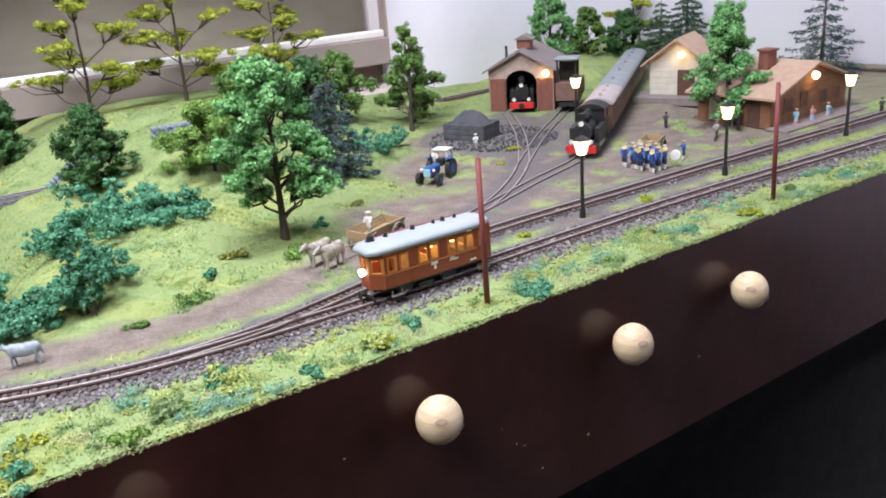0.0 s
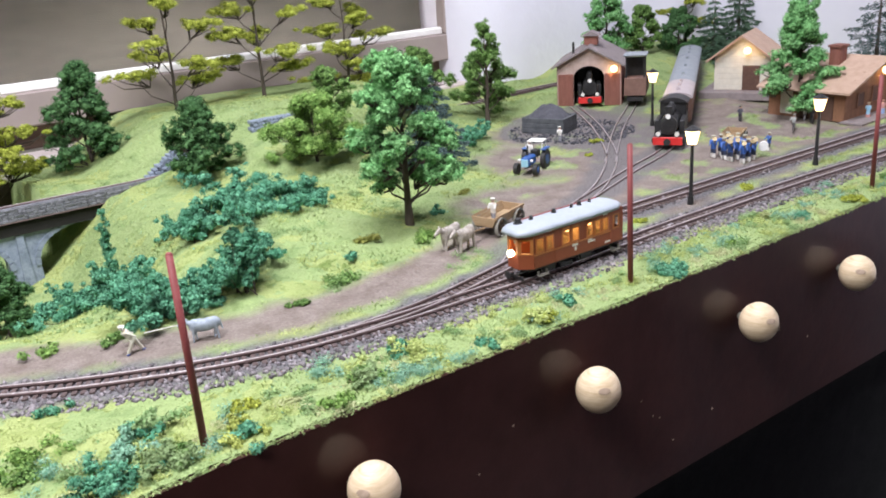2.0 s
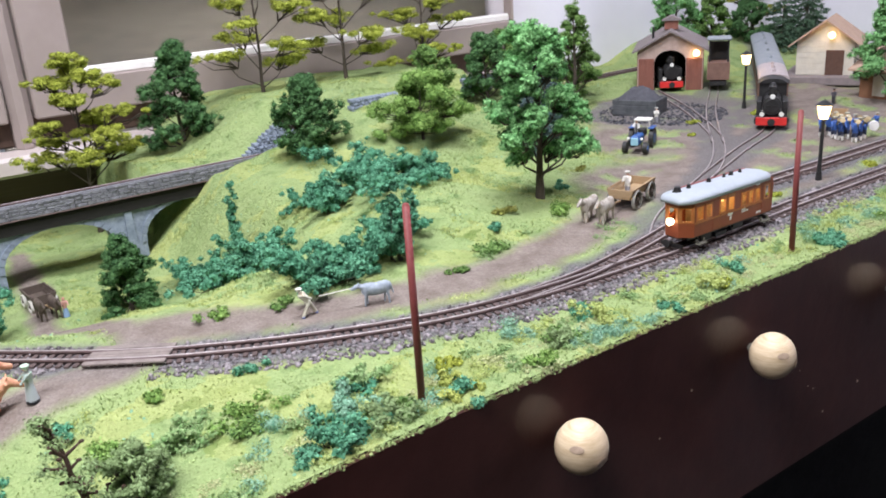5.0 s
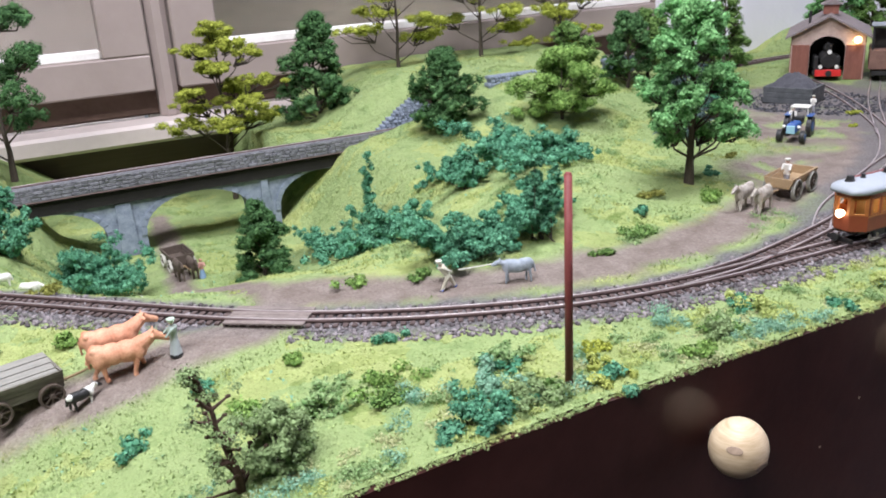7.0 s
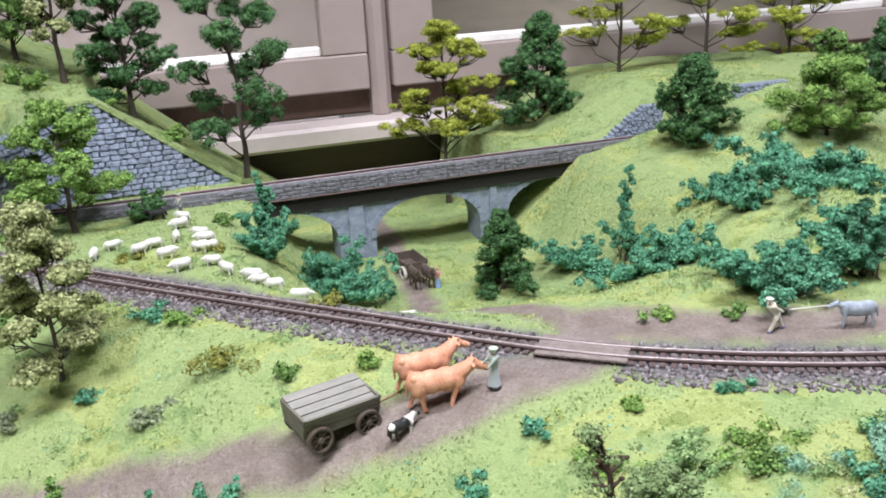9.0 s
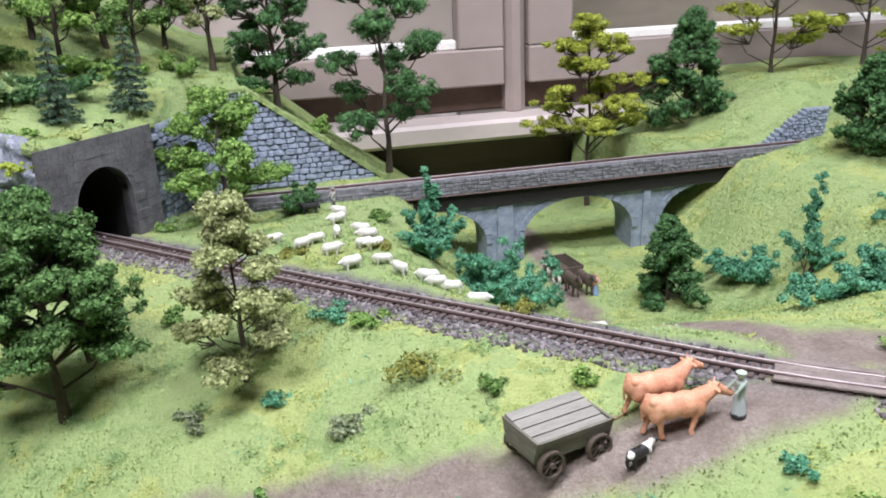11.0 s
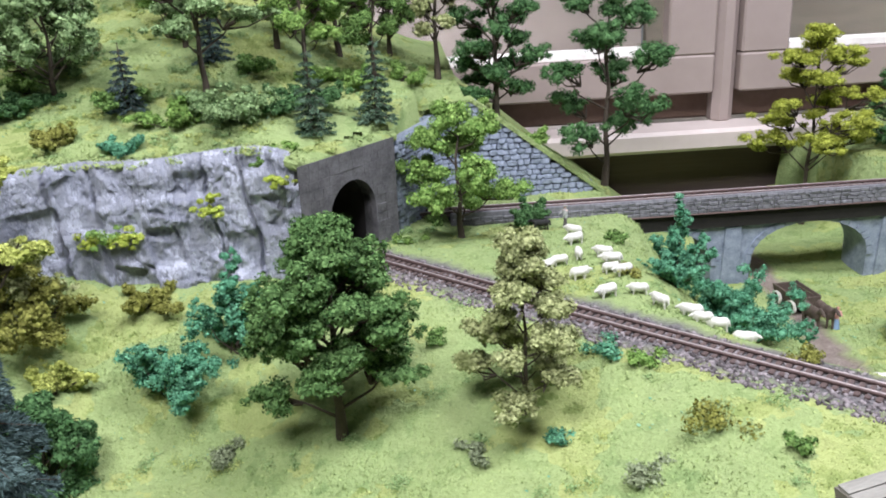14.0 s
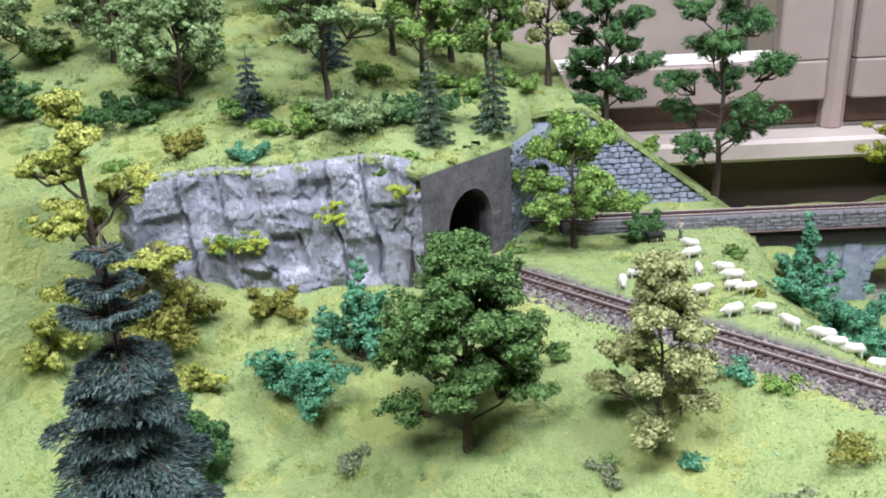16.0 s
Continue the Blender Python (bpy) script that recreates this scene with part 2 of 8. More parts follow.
M["brick_brown"] = surface("brown_timber", (0.16, 0.06, 0.045), (0.27, 0.11, 0.08), 0.6, 0.8, 0.6, stretch=(1, 1, 0.2))
M["shed_front"] = surface("weathered_pink_render", (0.34, 0.24, 0.21), (0.52, 0.41, 0.36), 1.0, 0.85, 0.5)
M["roof_grey"] = surface("grey_roof_felt", (0.17, 0.14, 0.14), (0.28, 0.24, 0.235), 0.8, 0.85, 0.5)
M["roof_tan"] = surface("tan_roof_boards", (0.38, 0.25, 0.18), (0.52, 0.37, 0.28), 0.9, 0.8, 0.5)
M["stn_wall"] = surface("station_timber", (0.16, 0.075, 0.04), (0.30, 0.15, 0.085), 0.6, 0.8, 0.6, stretch=(1, 1, 0.2))
M["hut_wall"] = surface("hut_pale_render", (0.50, 0.47, 0.40), (0.66, 0.62, 0.53), 1.2, 0.85, 0.4)
M["door_brown"] = surface("dark_brown_door", (0.07, 0.035, 0.025), (0.13, 0.07, 0.05), 0.5, 0.7, 0.4)
M["masonry"] = surface("grey_blue_stone", (0.12, 0.15, 0.205), (0.34, 0.39, 0.475), 0.9, 0.85, 0.7)
M["masonry_dark"] = surface("portal_dark_stone", (0.040, 0.039, 0.043), (0.165, 0.162, 0.172), 1.4, 0.9, 0.7)
M["rock"] = rock_material()
M["under_dark"] = surface("under_table_black", (0.006, 0.0058, 0.0055), (0.016, 0.015, 0.0145), 3.0, 0.95, 0.2, spec=0.05)
# even near-black for the bore lining and the shed's back wall
M["tunnel"] = surface("near_black_lining", (0.012, 0.011, 0.011), (0.03, 0.028, 0.027), 1.0, 0.95, 0.5)
M["bridge_edge"] = surface("bridge_parapet_stone", (0.085, 0.086, 0.098), (0.25, 0.25, 0.272), 0.45, 0.85, 0.6)
# shade of the overhanging deck, put into the stone colour as near-black
M["bridge_shade"] = surface("bridge_shade_black", (0.009, 0.008, 0.007), (0.022, 0.02, 0.018), 0.8, 0.9, 0.5)
M["bridge_rail"] = surface("copper_strip", (0.17, 0.115, 0.11), (0.26, 0.18, 0.17), 0.8, 0.6, 0.2)
M["cream"] = surface("cream_window_paint", (0.30, 0.243, 0.225), (0.36, 0.295, 0.275), 14.0, 0.45, 0.05)
M["cream_light"] = surface("cream_sill_paint", (0.54, 0.465, 0.435), (0.65, 0.57, 0.54), 12.0, 0.4, 0.05)
M["recess"] = surface("recess_shadow_brown", (0.10, 0.06, 0.045), (0.17, 0.11, 0.085), 6.0, 0.6, 0.2)
M["apron"] = surface("dark_brown_apron", (0.095, 0.072, 0.064), (0.16, 0.122, 0.108), 10.0, 0.75, 0.1, stretch=(0.2, 1, 3), spec=0.2)
M["lilac"] = surface("lilac_white_wall", (0.72, 0.70, 0.79), (0.78, 0.76, 0.85), 25.0, 0.85, 0.1)
M["plaster"] = surface("room_plaster", (0.15, 0.14, 0.128), (0.19, 0.178, 0.163), 30.0, 0.9, 0.2)
M["room_floor"] = surface("dark_floor", (0.006, 0.006, 0.006), (0.014, 0.013, 0.012), 20.0, 0.5, 0.1)
M["tan_wood"] = surface("pale_cart_wood", (0.25, 0.165, 0.09), (0.44, 0.315, 0.185), 0.8, 0.7, 0.4, stretch=(0.3, 1, 1))
M["grey_wood"] = surface("weathered_grey_wood", (0.075, 0.068, 0.052), (0.24, 0.225, 0.19), 0.7, 0.85, 0.5, stretch=(0.2, 1, 1))
M["grey_wood_light"] = surface("bleached_grey_plank", (0.17, 0.165, 0.15), (0.34, 0.33, 0.295), 0.7, 0.85, 0.5, stretch=(0.2, 1, 1))
M["dark_wood"] = surface("dark_cart_wood", (0.05, 0.038, 0.03), (0.14, 0.105, 0.085), 0.5, 0.8, 0.5)
M["cow"] = surface("tan_cow_paint", (0.44, 0.16, 0.08), (0.80, 0.45, 0.30), 0.8, 0.6, 0.3)
M["sheep"] = surface("sheep_white", (0.56, 0.55, 0.50), (0.74, 0.73, 0.69), 0.3, 0.8, 0.6)
M["sheep_black"] = surface("sheep_black", (0.015, 0.015, 0.015), (0.04, 0.04, 0.04), 0.3, 0.8, 0.5)
M["donkey_grey"] = surface("donkey_grey_paint", (0.22, 0.26, 0.31), (0.44, 0.49, 0.56), 0.5, 0.6, 0.2)
M["horse_brown"] = surface("brown_horse_paint", (0.14, 0.11, 0.09), (0.66, 0.61, 0.54), 0.55, 0.6, 0.2)
M["fig_white"] = surface("figure_white_paint", (0.60, 0.58, 0.52), (0.80, 0.78, 0.72), 0.5, 0.6, 0.1)
M["fig_sky"] = surface("figure_sky_blue_paint", (0.22, 0.45, 0.58), (0.36, 0.58, 0.70), 0.5, 0.5, 0.1)
M["brass"] = surface("brass_instrument", (0.22, 0.165, 0.08), (0.36, 0.28, 0.15), 0.4, 0.45, 0.1, metal=0.3)
M["tractor_blue"] = surface("tractor_blue_paint", (0.012, 0.055, 0.22), (0.03, 0.11, 0.34), 0.6, 0.4, 0.1)
M["coal"] = foliage("coal_lumps", (0.02, 0.02, 0.024), (0.13, 0.13, 0.15), (0.06, 0.06, 0.07))
M["coach_grey"] = surface("coach_roof_grey", (0.19, 0.215, 0.235), (0.31, 0.335, 0.36), 1.0, 0.6, 0.2)
M["coach_brown"] = surface("goods_van_brown", (0.13, 0.07, 0.055), (0.24, 0.14, 0.11), 0.7, 0.75, 0.4)
M["lamp_glow"] = glow("lit_lantern", (1.0, 0.68, 0.32), 6.0)
M["head_glow"] = glow("lit_headlamp", (1.0, 0.86, 0.6), 7.0)
M["outside"] = surface("dim_outside", (0.22, 0.20, 0.17), (0.38, 0.345, 0.29), 22.0, 0.9, 0.0, stretch=(0.5, 1, 2.0))
M["moss"] = foliage("moss_flock", (0.26, 0.36, 0.05), (0.52, 0.58, 0.12), (0.40, 0.46, 0.08))


def glass_material(name, colour, rough):
    m, t, b = nodes_of(name)
    b.inputs["Base Color"].default_value = (*colour, 1)
    b.inputs["Roughness"].default_value = rough
    b.inputs["Transmission Weight"].default_value = 1.0
    b.inputs["IOR"].default_value = 1.05
    return m


M["glass"] = glass_material("window_glass", (0.85, 0.83, 0.78), 0.05)
M["car_glass"] = glass_material("railcar_glass", (1.0, 0.9, 0.75), 0.05)


def painted(name, bands):
    """A moulded figure painted in bands: (height in cm from which, colour)."""
    m, t, b = nodes_of(name)
    tc = t.nodes.new("ShaderNodeTexCoord")
    sep = t.nodes.new("ShaderNodeSeparateXYZ")
    link(t, tc.outputs["Object"], sep.inputs[0])
    n = noise_node(t, 900.0, 2.0, 0.5, tc.outputs["Object"])
    mul = t.nodes.new("ShaderNodeMath")
    mul.operation = "MULTIPLY_ADD"
    link(t, sep.outputs[2], mul.inputs[0])
    mul.inputs[1].default_value = 100.0 / 3.0
    link(t, n.outputs[0], mul.inputs[2])
    off = t.nodes.new("ShaderNodeMath")
    off.operation = "SUBTRACT"
    link(t, mul.outputs[0], off.inputs[0])
    off.inputs[1].default_value = 0.5
    soft = t.nodes.new("ShaderNodeMix")
    soft.data_type = "FLOAT"
    soft.inputs[0].default_value = 0.12
    mul2 = t.nodes.new("ShaderNodeMath")
    mul2.operation = "MULTIPLY"
    link(t, sep.outputs[2], mul2.inputs[0])
    mul2.inputs[1].default_value = 100.0 / 3.0
    link(t, mul2.outputs[0], soft.inputs[2])
    link(t, off.outputs[0], soft.inputs[3])
    r = t.nodes.new("ShaderNodeValToRGB")
    r.color_ramp.interpolation = "CONSTANT"
    while len(r.color_ramp.elements) < len(bands):
        r.color_ramp.elements.new(0.9)
    for e, (h, c) in zip(r.color_ramp.elements, bands):
        e.position, e.color = h / 3.0, (*c, 1)
    link(t, soft.outputs[0], r.inputs[0])
    link(t, r.outputs[0], b.inputs["Base Color"])
    b.inputs["Roughness"].default_value = 0.55
    return m


SKIN, DARK, PALE = (0.50, 0.30, 0.22), (0.03, 0.03, 0.035), (0.72, 0.70, 0.66)
M["p_band"] = painted("bandsman_paint", [(0, PALE), (0.45, (0.02, 0.028, 0.06)), (0.9, (0.04, 0.11, 0.36)), (1.86, SKIN), (2.06, (0.42, 0.39, 0.30))])
M["p_woman"] = painted("woman_paint", [(0, DARK), (0.2, (0.42, 0.46, 0.48)), (1.5, (0.33, 0.40, 0.36)), (2.1, SKIN), (2.28, (0.42, 0.52, 0.42))])
M["p_farmer"] = painted("farmer_paint", [(0, (0.12, 0.18, 0.50)), (0.14, (0.58, 0.55, 0.44)), (0.9, (0.68, 0.67, 0.55)), (1.85, (0.66, 0.56, 0.44)), (2.0, (0.72, 0.70, 0.60))])
M["p_sky"] = painted("blue_dress_paint", [(0, (0.48, 0.22, 0.20)), (0.6, (0.26, 0.48, 0.62)), (1.8, SKIN), (2.0, (0.50, 0.36, 0.24))])
M["p_pink"] = painted("pink_dress_paint", [(0, (0.26, 0.38, 0.60)), (1.0, (0.58, 0.30, 0.27)), (1.8, SKIN), (2.0, (0.5, 0.25, 0.18))])
M["p_dark"] = painted("dark_coat_paint", [(0, DARK), (1.0, (0.07, 0.07, 0.09)), (1.8, SKIN), (2.04, DARK)])
M["p_grey"] = painted("grey_coat_paint", [(0, (0.10, 0.09, 0.09)), (1.0, (0.38, 0.39, 0.38)), (1.8, SKIN), (2.04, (0.25, 0.24, 0.22))])
M["p_white"] = painted("white_shirt_paint", [(0, (0.25, 0.25, 0.28)), (0.9, PALE), (1.75, SKIN), (1.95, (0.62, 0.60, 0.55))])
m_pied, t_pied, b_pied = nodes_of("pied_coat")
tc_pied = t_pied.nodes.new("ShaderNodeTexCoord")
n_pied = noise_node(t_pied, 130.0, 2.0, 0.4, tc_pied.outputs["Object"])
link(t_pied, ramp(t_pied, n_pied.outputs[0], 0.50, 0.54, (0.012, 0.012, 0.012), (0.75, 0.74, 0.70)).outputs[0], b_pied.inputs["Base Color"])
M["pied"] = m_pied
M["mortar"] = surface("wall_mortar", (0.17, 0.20, 0.255), (0.30, 0.34, 0.41), 0.8, 0.9, 0.4)
M["slate_wood"] = surface("dark_slate_timber", (0.045, 0.05, 0.055), (0.12, 0.125, 0.135), 0.7, 0.85, 0.5)
M["roof_pinkish"] = surface("van_roof_pale", (0.33, 0.28, 0.28), (0.45, 0.39, 0.39), 1.2, 0.6, 0.2)
M["putty"] = surface("putty_reflection_white", (0.76, 0.73, 0.70), (0.90, 0.87, 0.84), 3.0, 0.6, 0.4)
M["outside_light"] = surface("painted_outside_haze", (0.42, 0.37, 0.35), (0.55, 0.50, 0.48), 30.0, 0.9, 0.0)
M["foam_teal"] = foliage("foam_teal", (0.12, 0.29, 0.17), (0.27, 0.46, 0.31), (0.19, 0.37, 0.24))
M["verge_teal"] = foliage("verge_teal", (0.12, 0.30, 0.19), (0.34, 0.53, 0.38), (0.23, 0.42, 0.29))
M["verge_lime"] = foliage("verge_lime", (0.30, 0.38, 0.10), (0.50, 0.555, 0.22), (0.40, 0.46, 0.15))
M["verge_green"] = foliage("verge_green", (0.14, 0.27, 0.09), (0.38, 0.50, 0.24), (0.24, 0.37, 0.15))
M["verge_tan"] = foliage("verge_tan", (0.36, 0.385, 0.18), (0.56, 0.575, 0.33), (0.46, 0.475, 0.25))


# ---- mesh helpers: all lengths in centimetres ----
CM = 0.01
rng = np.random.default_rng(7)


def sstep(a, b, x):
    t = min(1.0, max(0.0, (x - a) / (b - a)))
    return t * t * (3 - 2 * t)


def box(bm, cx, cy, cz, sx, sy, sz, rz=0.0, ry=0.0, rx=0.0, bev=0.0):
    r = bmesh.ops.create_cube(bm, size=1.0)
    vs = r["verts"]
    bmesh.ops.scale(bm, vec=(sx, sy, sz), verts=vs)
    if bev:
        es = list({e for v in vs for e in v.link_edges})
        vs = list({v for f in bmesh.ops.bevel(bm, geom=es, offset=bev, segments=1, affect="EDGES")["faces"] for v in f.verts} | {v for v in vs if v.is_valid})
    bmesh.ops.transform(bm, matrix=Matrix.Translation((cx, cy, cz)) @ Euler((radians(rx), radians(ry), radians(rz))).to_matrix().to_4x4(), verts=vs)
    return vs


def rod(bm, p, q, r0, r1=None, seg=8, caps=True):
    p, q = Vector(p), Vector(q)
    d = q - p
    m = Matrix.Translation((p + q) / 2) @ d.to_track_quat("Z", "Y").to_matrix().to_4x4()
    bmesh.ops.create_cone(bm, cap_ends=caps, segments=seg, radius1=r0, radius2=r0 if r1 is None else max(r1, 0.001), depth=d.length, matrix=m)


def ball(bm, c, r, sub=2, s=(1, 1, 1), rot=None):
    m = Matrix.Translation(c) @ (rot or Matrix.Identity(4)) @ Matrix.Diagonal((*s, 1))
    bmesh.ops.create_icosphere(bm, subdivisions=sub, radius=r, matrix=m)


def slab(bm, pts, y0, y1):
    """A prism of the outline pts (x, z), from y0 to y1."""
    a = [bm.verts.new((x, y0, z)) for x, z in pts]
    b = [bm.verts.new((x, y1, z)) for x, z in pts]
    n = len(pts)
    bm.faces.new(a)
    bm.faces.new(b[::-1])
    for i in range(n):
        bm.faces.new((a[i], b[i], b[(i + 1) % n], a[(i + 1) % n]))


def tidy(bm):
    bmesh.ops.recalc_face_normals(bm, faces=bm.faces)


def part(name, bm, material, parent=None, label="", smooth=False, at=None):
    tidy(bm)
    bmesh.ops.scale(bm, vec=(CM, CM, CM), verts=bm.verts)
    me = bpy.data.meshes.new(name)
    bm.to_mesh(me)
    bm.free()
    if smooth:
        me.polygons.foreach_set("use_smooth", [True] * len(me.polygons))
    me.materials.append(M[material])
    ob = new(name, me)
    if parent is not None:
        ob.parent = parent
    if at is not None:
        ob.matrix_basis = at
    return tagged(ob, label)


def raw(name, verts, faces, material, parent=None, label="", smooth=False):
    me = bpy.data.meshes.new(name)
    verts = np.asarray(verts, dtype=np.float32) * CM
    faces = np.asarray(faces, dtype=np.int32)
    k = faces.shape[1]
    me.vertices.add(len(verts))
    me.vertices.foreach_set("co", verts.ravel())
    me.loops.add(faces.size)
    me.loops.foreach_set("vertex_index", faces.ravel())
    me.polygons.add(len(faces))
    me.polygons.foreach_set("loop_start", np.arange(0, faces.size, k, dtype=np.int32))
    me.update(calc_edges=True)
    if smooth:
        me.polygons.foreach_set("use_smooth", [True] * len(faces))
    me.materials.append(M[material])
    ob = new(name, me)
    if parent is not None:
        ob.parent = parent
    return tagged(ob, label)


def thing(name, x, y, z, rz=0.0, label="", category="", group="", kind="", s=1.0):
    ob = new(name)
    ob.empty_display_size = 0.01
    ob.matrix_basis = pose(x * CM, y * CM, z * CM, 0, 0, rz) @ Matrix.Scale(s, 4)
    return tagged(ob, label, category, group, kind)


def at_cm(x, y, z, rz=0.0, s=1.0):
    return pose(x * CM, y * CM, z * CM, 0, 0, rz) @ Matrix.Scale(s, 4)


def fresh():
    return bmesh.new()


def curve_points(pts, step=0.6):
    """A smooth line through the points, evenly stepped."""
    pts = [Vector((*p, 0.0)) if len(p) == 2 else Vector(p) for p in pts]
    ext = [pts[0] * 2 - pts[1]] + pts + [pts[-1] * 2 - pts[-2]]
    line = []
    for i in range(1, len(ext) - 2):
        p0, p1, p2, p3 = ext[i - 1:i + 3]
        n = max(2, int((p2 - p1).length / 0.4))
        for k in range(n):
            t = k / n
            line.append(0.5 * ((2 * p1) + (p2 - p0) * t + (2 * p0 - 5 * p1 + 4 * p2 - p3) * t * t + (3 * p1 - p0 - 3 * p2 + p3) * t ** 3))
    line.append(pts[-1])
    res, left = [line[0]], step
    for a, b in zip(line, line[1:]):
        d = (b - a).length
        while d >= left and d > 0:
            a = a + (b - a) * (left / d)
            res.append(a.copy())
            d, left = (b - a).length, step
        left -= d
    return res


# ---- the plan ----
MAIN = [(118, 51.5), (90, 52.8), (70, 53.8), (50, 54.0), (35, 53.7), (25, 53.9), (15.3, 54.5), (8, 55.9), (1, 58.5), (-6, 62.1), (-13, 67), (-24, 77.2), (-38, 90.6), (-53.5, 106.2), (-62, 114.5)]
SECOND = [(118, 59.4), (83, 60), (60, 60.3), (48, 60.4), (40, 59.4), (34, 57.6), (28.3, 56.2), (21, 54.9), (14, 54.7)]
SIDING = [(31, 56.9), (36.5, 60.6), (43.5, 63.7), (50.6, 66.7), (55.6, 69.5), (61.8, 74.1), (67, 79), (74.9, 88.6), (80.5, 96.5), (86.5, 106)]
SIDING_WAGON = [(63, 75.3), (70.8, 82.0), (76.8, 87), (82.8, 91.6), (90, 96.8), (98, 103)]
SIDING_TRAIN = [(50, 66.4), (55.5, 68.5), (62.2, 71.0), (71.4, 74.1), (77.5, 77.8), (83.6, 82.0), (94.2, 89.9), (108, 100.3), (122.3, 111.1), (132, 118.4)]
UPPER = [(-62, 117), (-45, 115.9), (-28, 115.7), (0, 115.6), (22, 115.4), (34, 116.5), (52, 119.5), (75, 122.4), (100, 125), (128, 121), (146, 103), (150, 74)]
LINES = [np.array([p[:2] for p in curve_points(l, 1.0)]) for l in (MAIN, SECOND, SIDING, SIDING_WAGON, SIDING_TRAIN)]
MAIN_LINE = LINES[0]
ROAD_CART = np.array([p[:2] for p in curve_points([(-64, 76), (-48.5, 72), (-37, 68.6), (-29, 65.4), (-22, 64), (-16.5, 64.5), (-11.5, 65.3), (-10, 70), (-12, 76), (-15.5, 82), (-13.5, 92), (-11, 105), (-9.5, 128)], 1.0)])
ROAD_BACK = np.array([p[:2] for p in curve_points([(-9, 69), (-2, 65.5), (5, 62.8), (14, 61), (24, 61.5), (33, 64.5), (42, 67.5), (56, 72), (70, 77)], 1.0)])
YARD = np.array([(46, 68.5), (55, 64.5), (72, 66), (92, 67), (108, 65), (64, 76), (78, 90), (60, 83), (90, 80), (98, 86), (80, 72), (100, 73), (72, 84), (70, 93), (78, 98)])
TDIR = Vector((-0.7, 0.714, 0))
TSIDE = Vector((0.714, 0.7, 0))
PORTAL = Vector((-53.6, 105.8, 0))


def near(line, x, y):
    return math.sqrt(float(np.min((line[:, 0] - x) ** 2 + (line[:, 1] - y) ** 2)))


def rock_line(x):
    return 102.4 - 0.9 * max(0.0, -75.0 - x) - 0.5 * math.sin((x + 57) * 0.35)


def hill_height(x, y):
    z = 9.8 + 0.9 * sstep(-56, -60, x) + 0.10 * max(0.0, y - 106) + sstep(-42, -66, x) * 0.31 * max(0.0, y - 105)
    if x > -41:
        z = min(z, 10.2 - (x + 41) * 0.78)
    return z + 0.5 * noise.noise(Vector((x, y, 3)) * 0.12)


def on_hill(x, y):
    a = (x - PORTAL.x) * TDIR.x + (y - PORTAL.y) * TDIR.y
    if x < -57.2:
        return y > rock_line(x) + 2.3
    if a > 1.1 and (x < -50.7 + 0.487 * (y - 110.6) or y > 122.6):
        return True
    return y > 122.6 and x < -26.0


def ground(x, y):
    """The height of the scenery."""
    if on_hill(x, y):
        return hill_height(x, y)
    d = -0.72 * (x + 24) - 0.70 * (y - 77)
    e = min(20.0, max(0.0, d - 4.0))
    z = -(0.28 * e + 0.006 * e * e) * (1 - 0.97 * sstep(84, 101, y)) * sstep(40, 64, y)
    z += 3.8 * sstep(-71, -82, x) * sstep(84, 99, y)
    z -= 9.4 * sstep(70, 98, y) * sstep(-31, -17, x) * sstep(15, 2, x)
    if y > 119:
        z -= 7.0 * sstep(119, 124, y) * sstep(-27, -22, x) * sstep(18, 12, x) * sstep(-9.4, -2, z)
    hill = 6.6 * math.exp(-((x - 37) / 15.0) ** 2 - ((y - 112) / 17.0) ** 2)
    hill += 2.6 * math.exp(-((x - 58) / 12.0) ** 2 - ((y - 118) / 11.0) ** 2)
    hill += 2.2 * math.exp(-((x - 20) / 12.0) ** 2 - ((y - 79) / 10.0) ** 2)
    hill += 4.5 * sstep(103, 117, x) * sstep(106, 122, y)
    z += hill * sstep(57, 70, y)
    if y > 118.6 and 6 < x < 60:
        z = max(z, 6.4 * sstep(10, 27, x) - 2.0 * sstep(10, 16, x) * (1 - sstep(118.6, 122.5, y)) - 0.9 * sstep(126, 135, y))
    if 111.0 < y < 118.6 and x < 27:
        z = min(z, -0.25)
    if y < 122.6 and 106 < y:
        k = sstep(-21.5, -28, x) * sstep(106, 111, y)
        z = z * (1 - k) - 0.3 * k
    n = noise.noise(Vector((x, y, 0)) * 0.16) * 0.55 + noise.noise(Vector((x, y, 9)) * 0.5) * 0.16
    flat = min(near(l, x, y) for l in LINES)
    z += n * sstep(2.2, 7.0, flat) * (0.12 + 0.88 * sstep(46.0, 51.0, y))
    if near(MAIN_LINE, x, y) < 8 and y < 110:
        z *= sstep(1.8, 6.0, near(MAIN_LINE, x, y))
    return z


# ---- the room: setting ----
def setting(name, label, material, boxes, category="wall"):
    bm = fresh()
    for b in boxes:
        box(bm, *b)
    ob = part(name, bm, material)
    return tagged(ob, label, category, kind="structure")


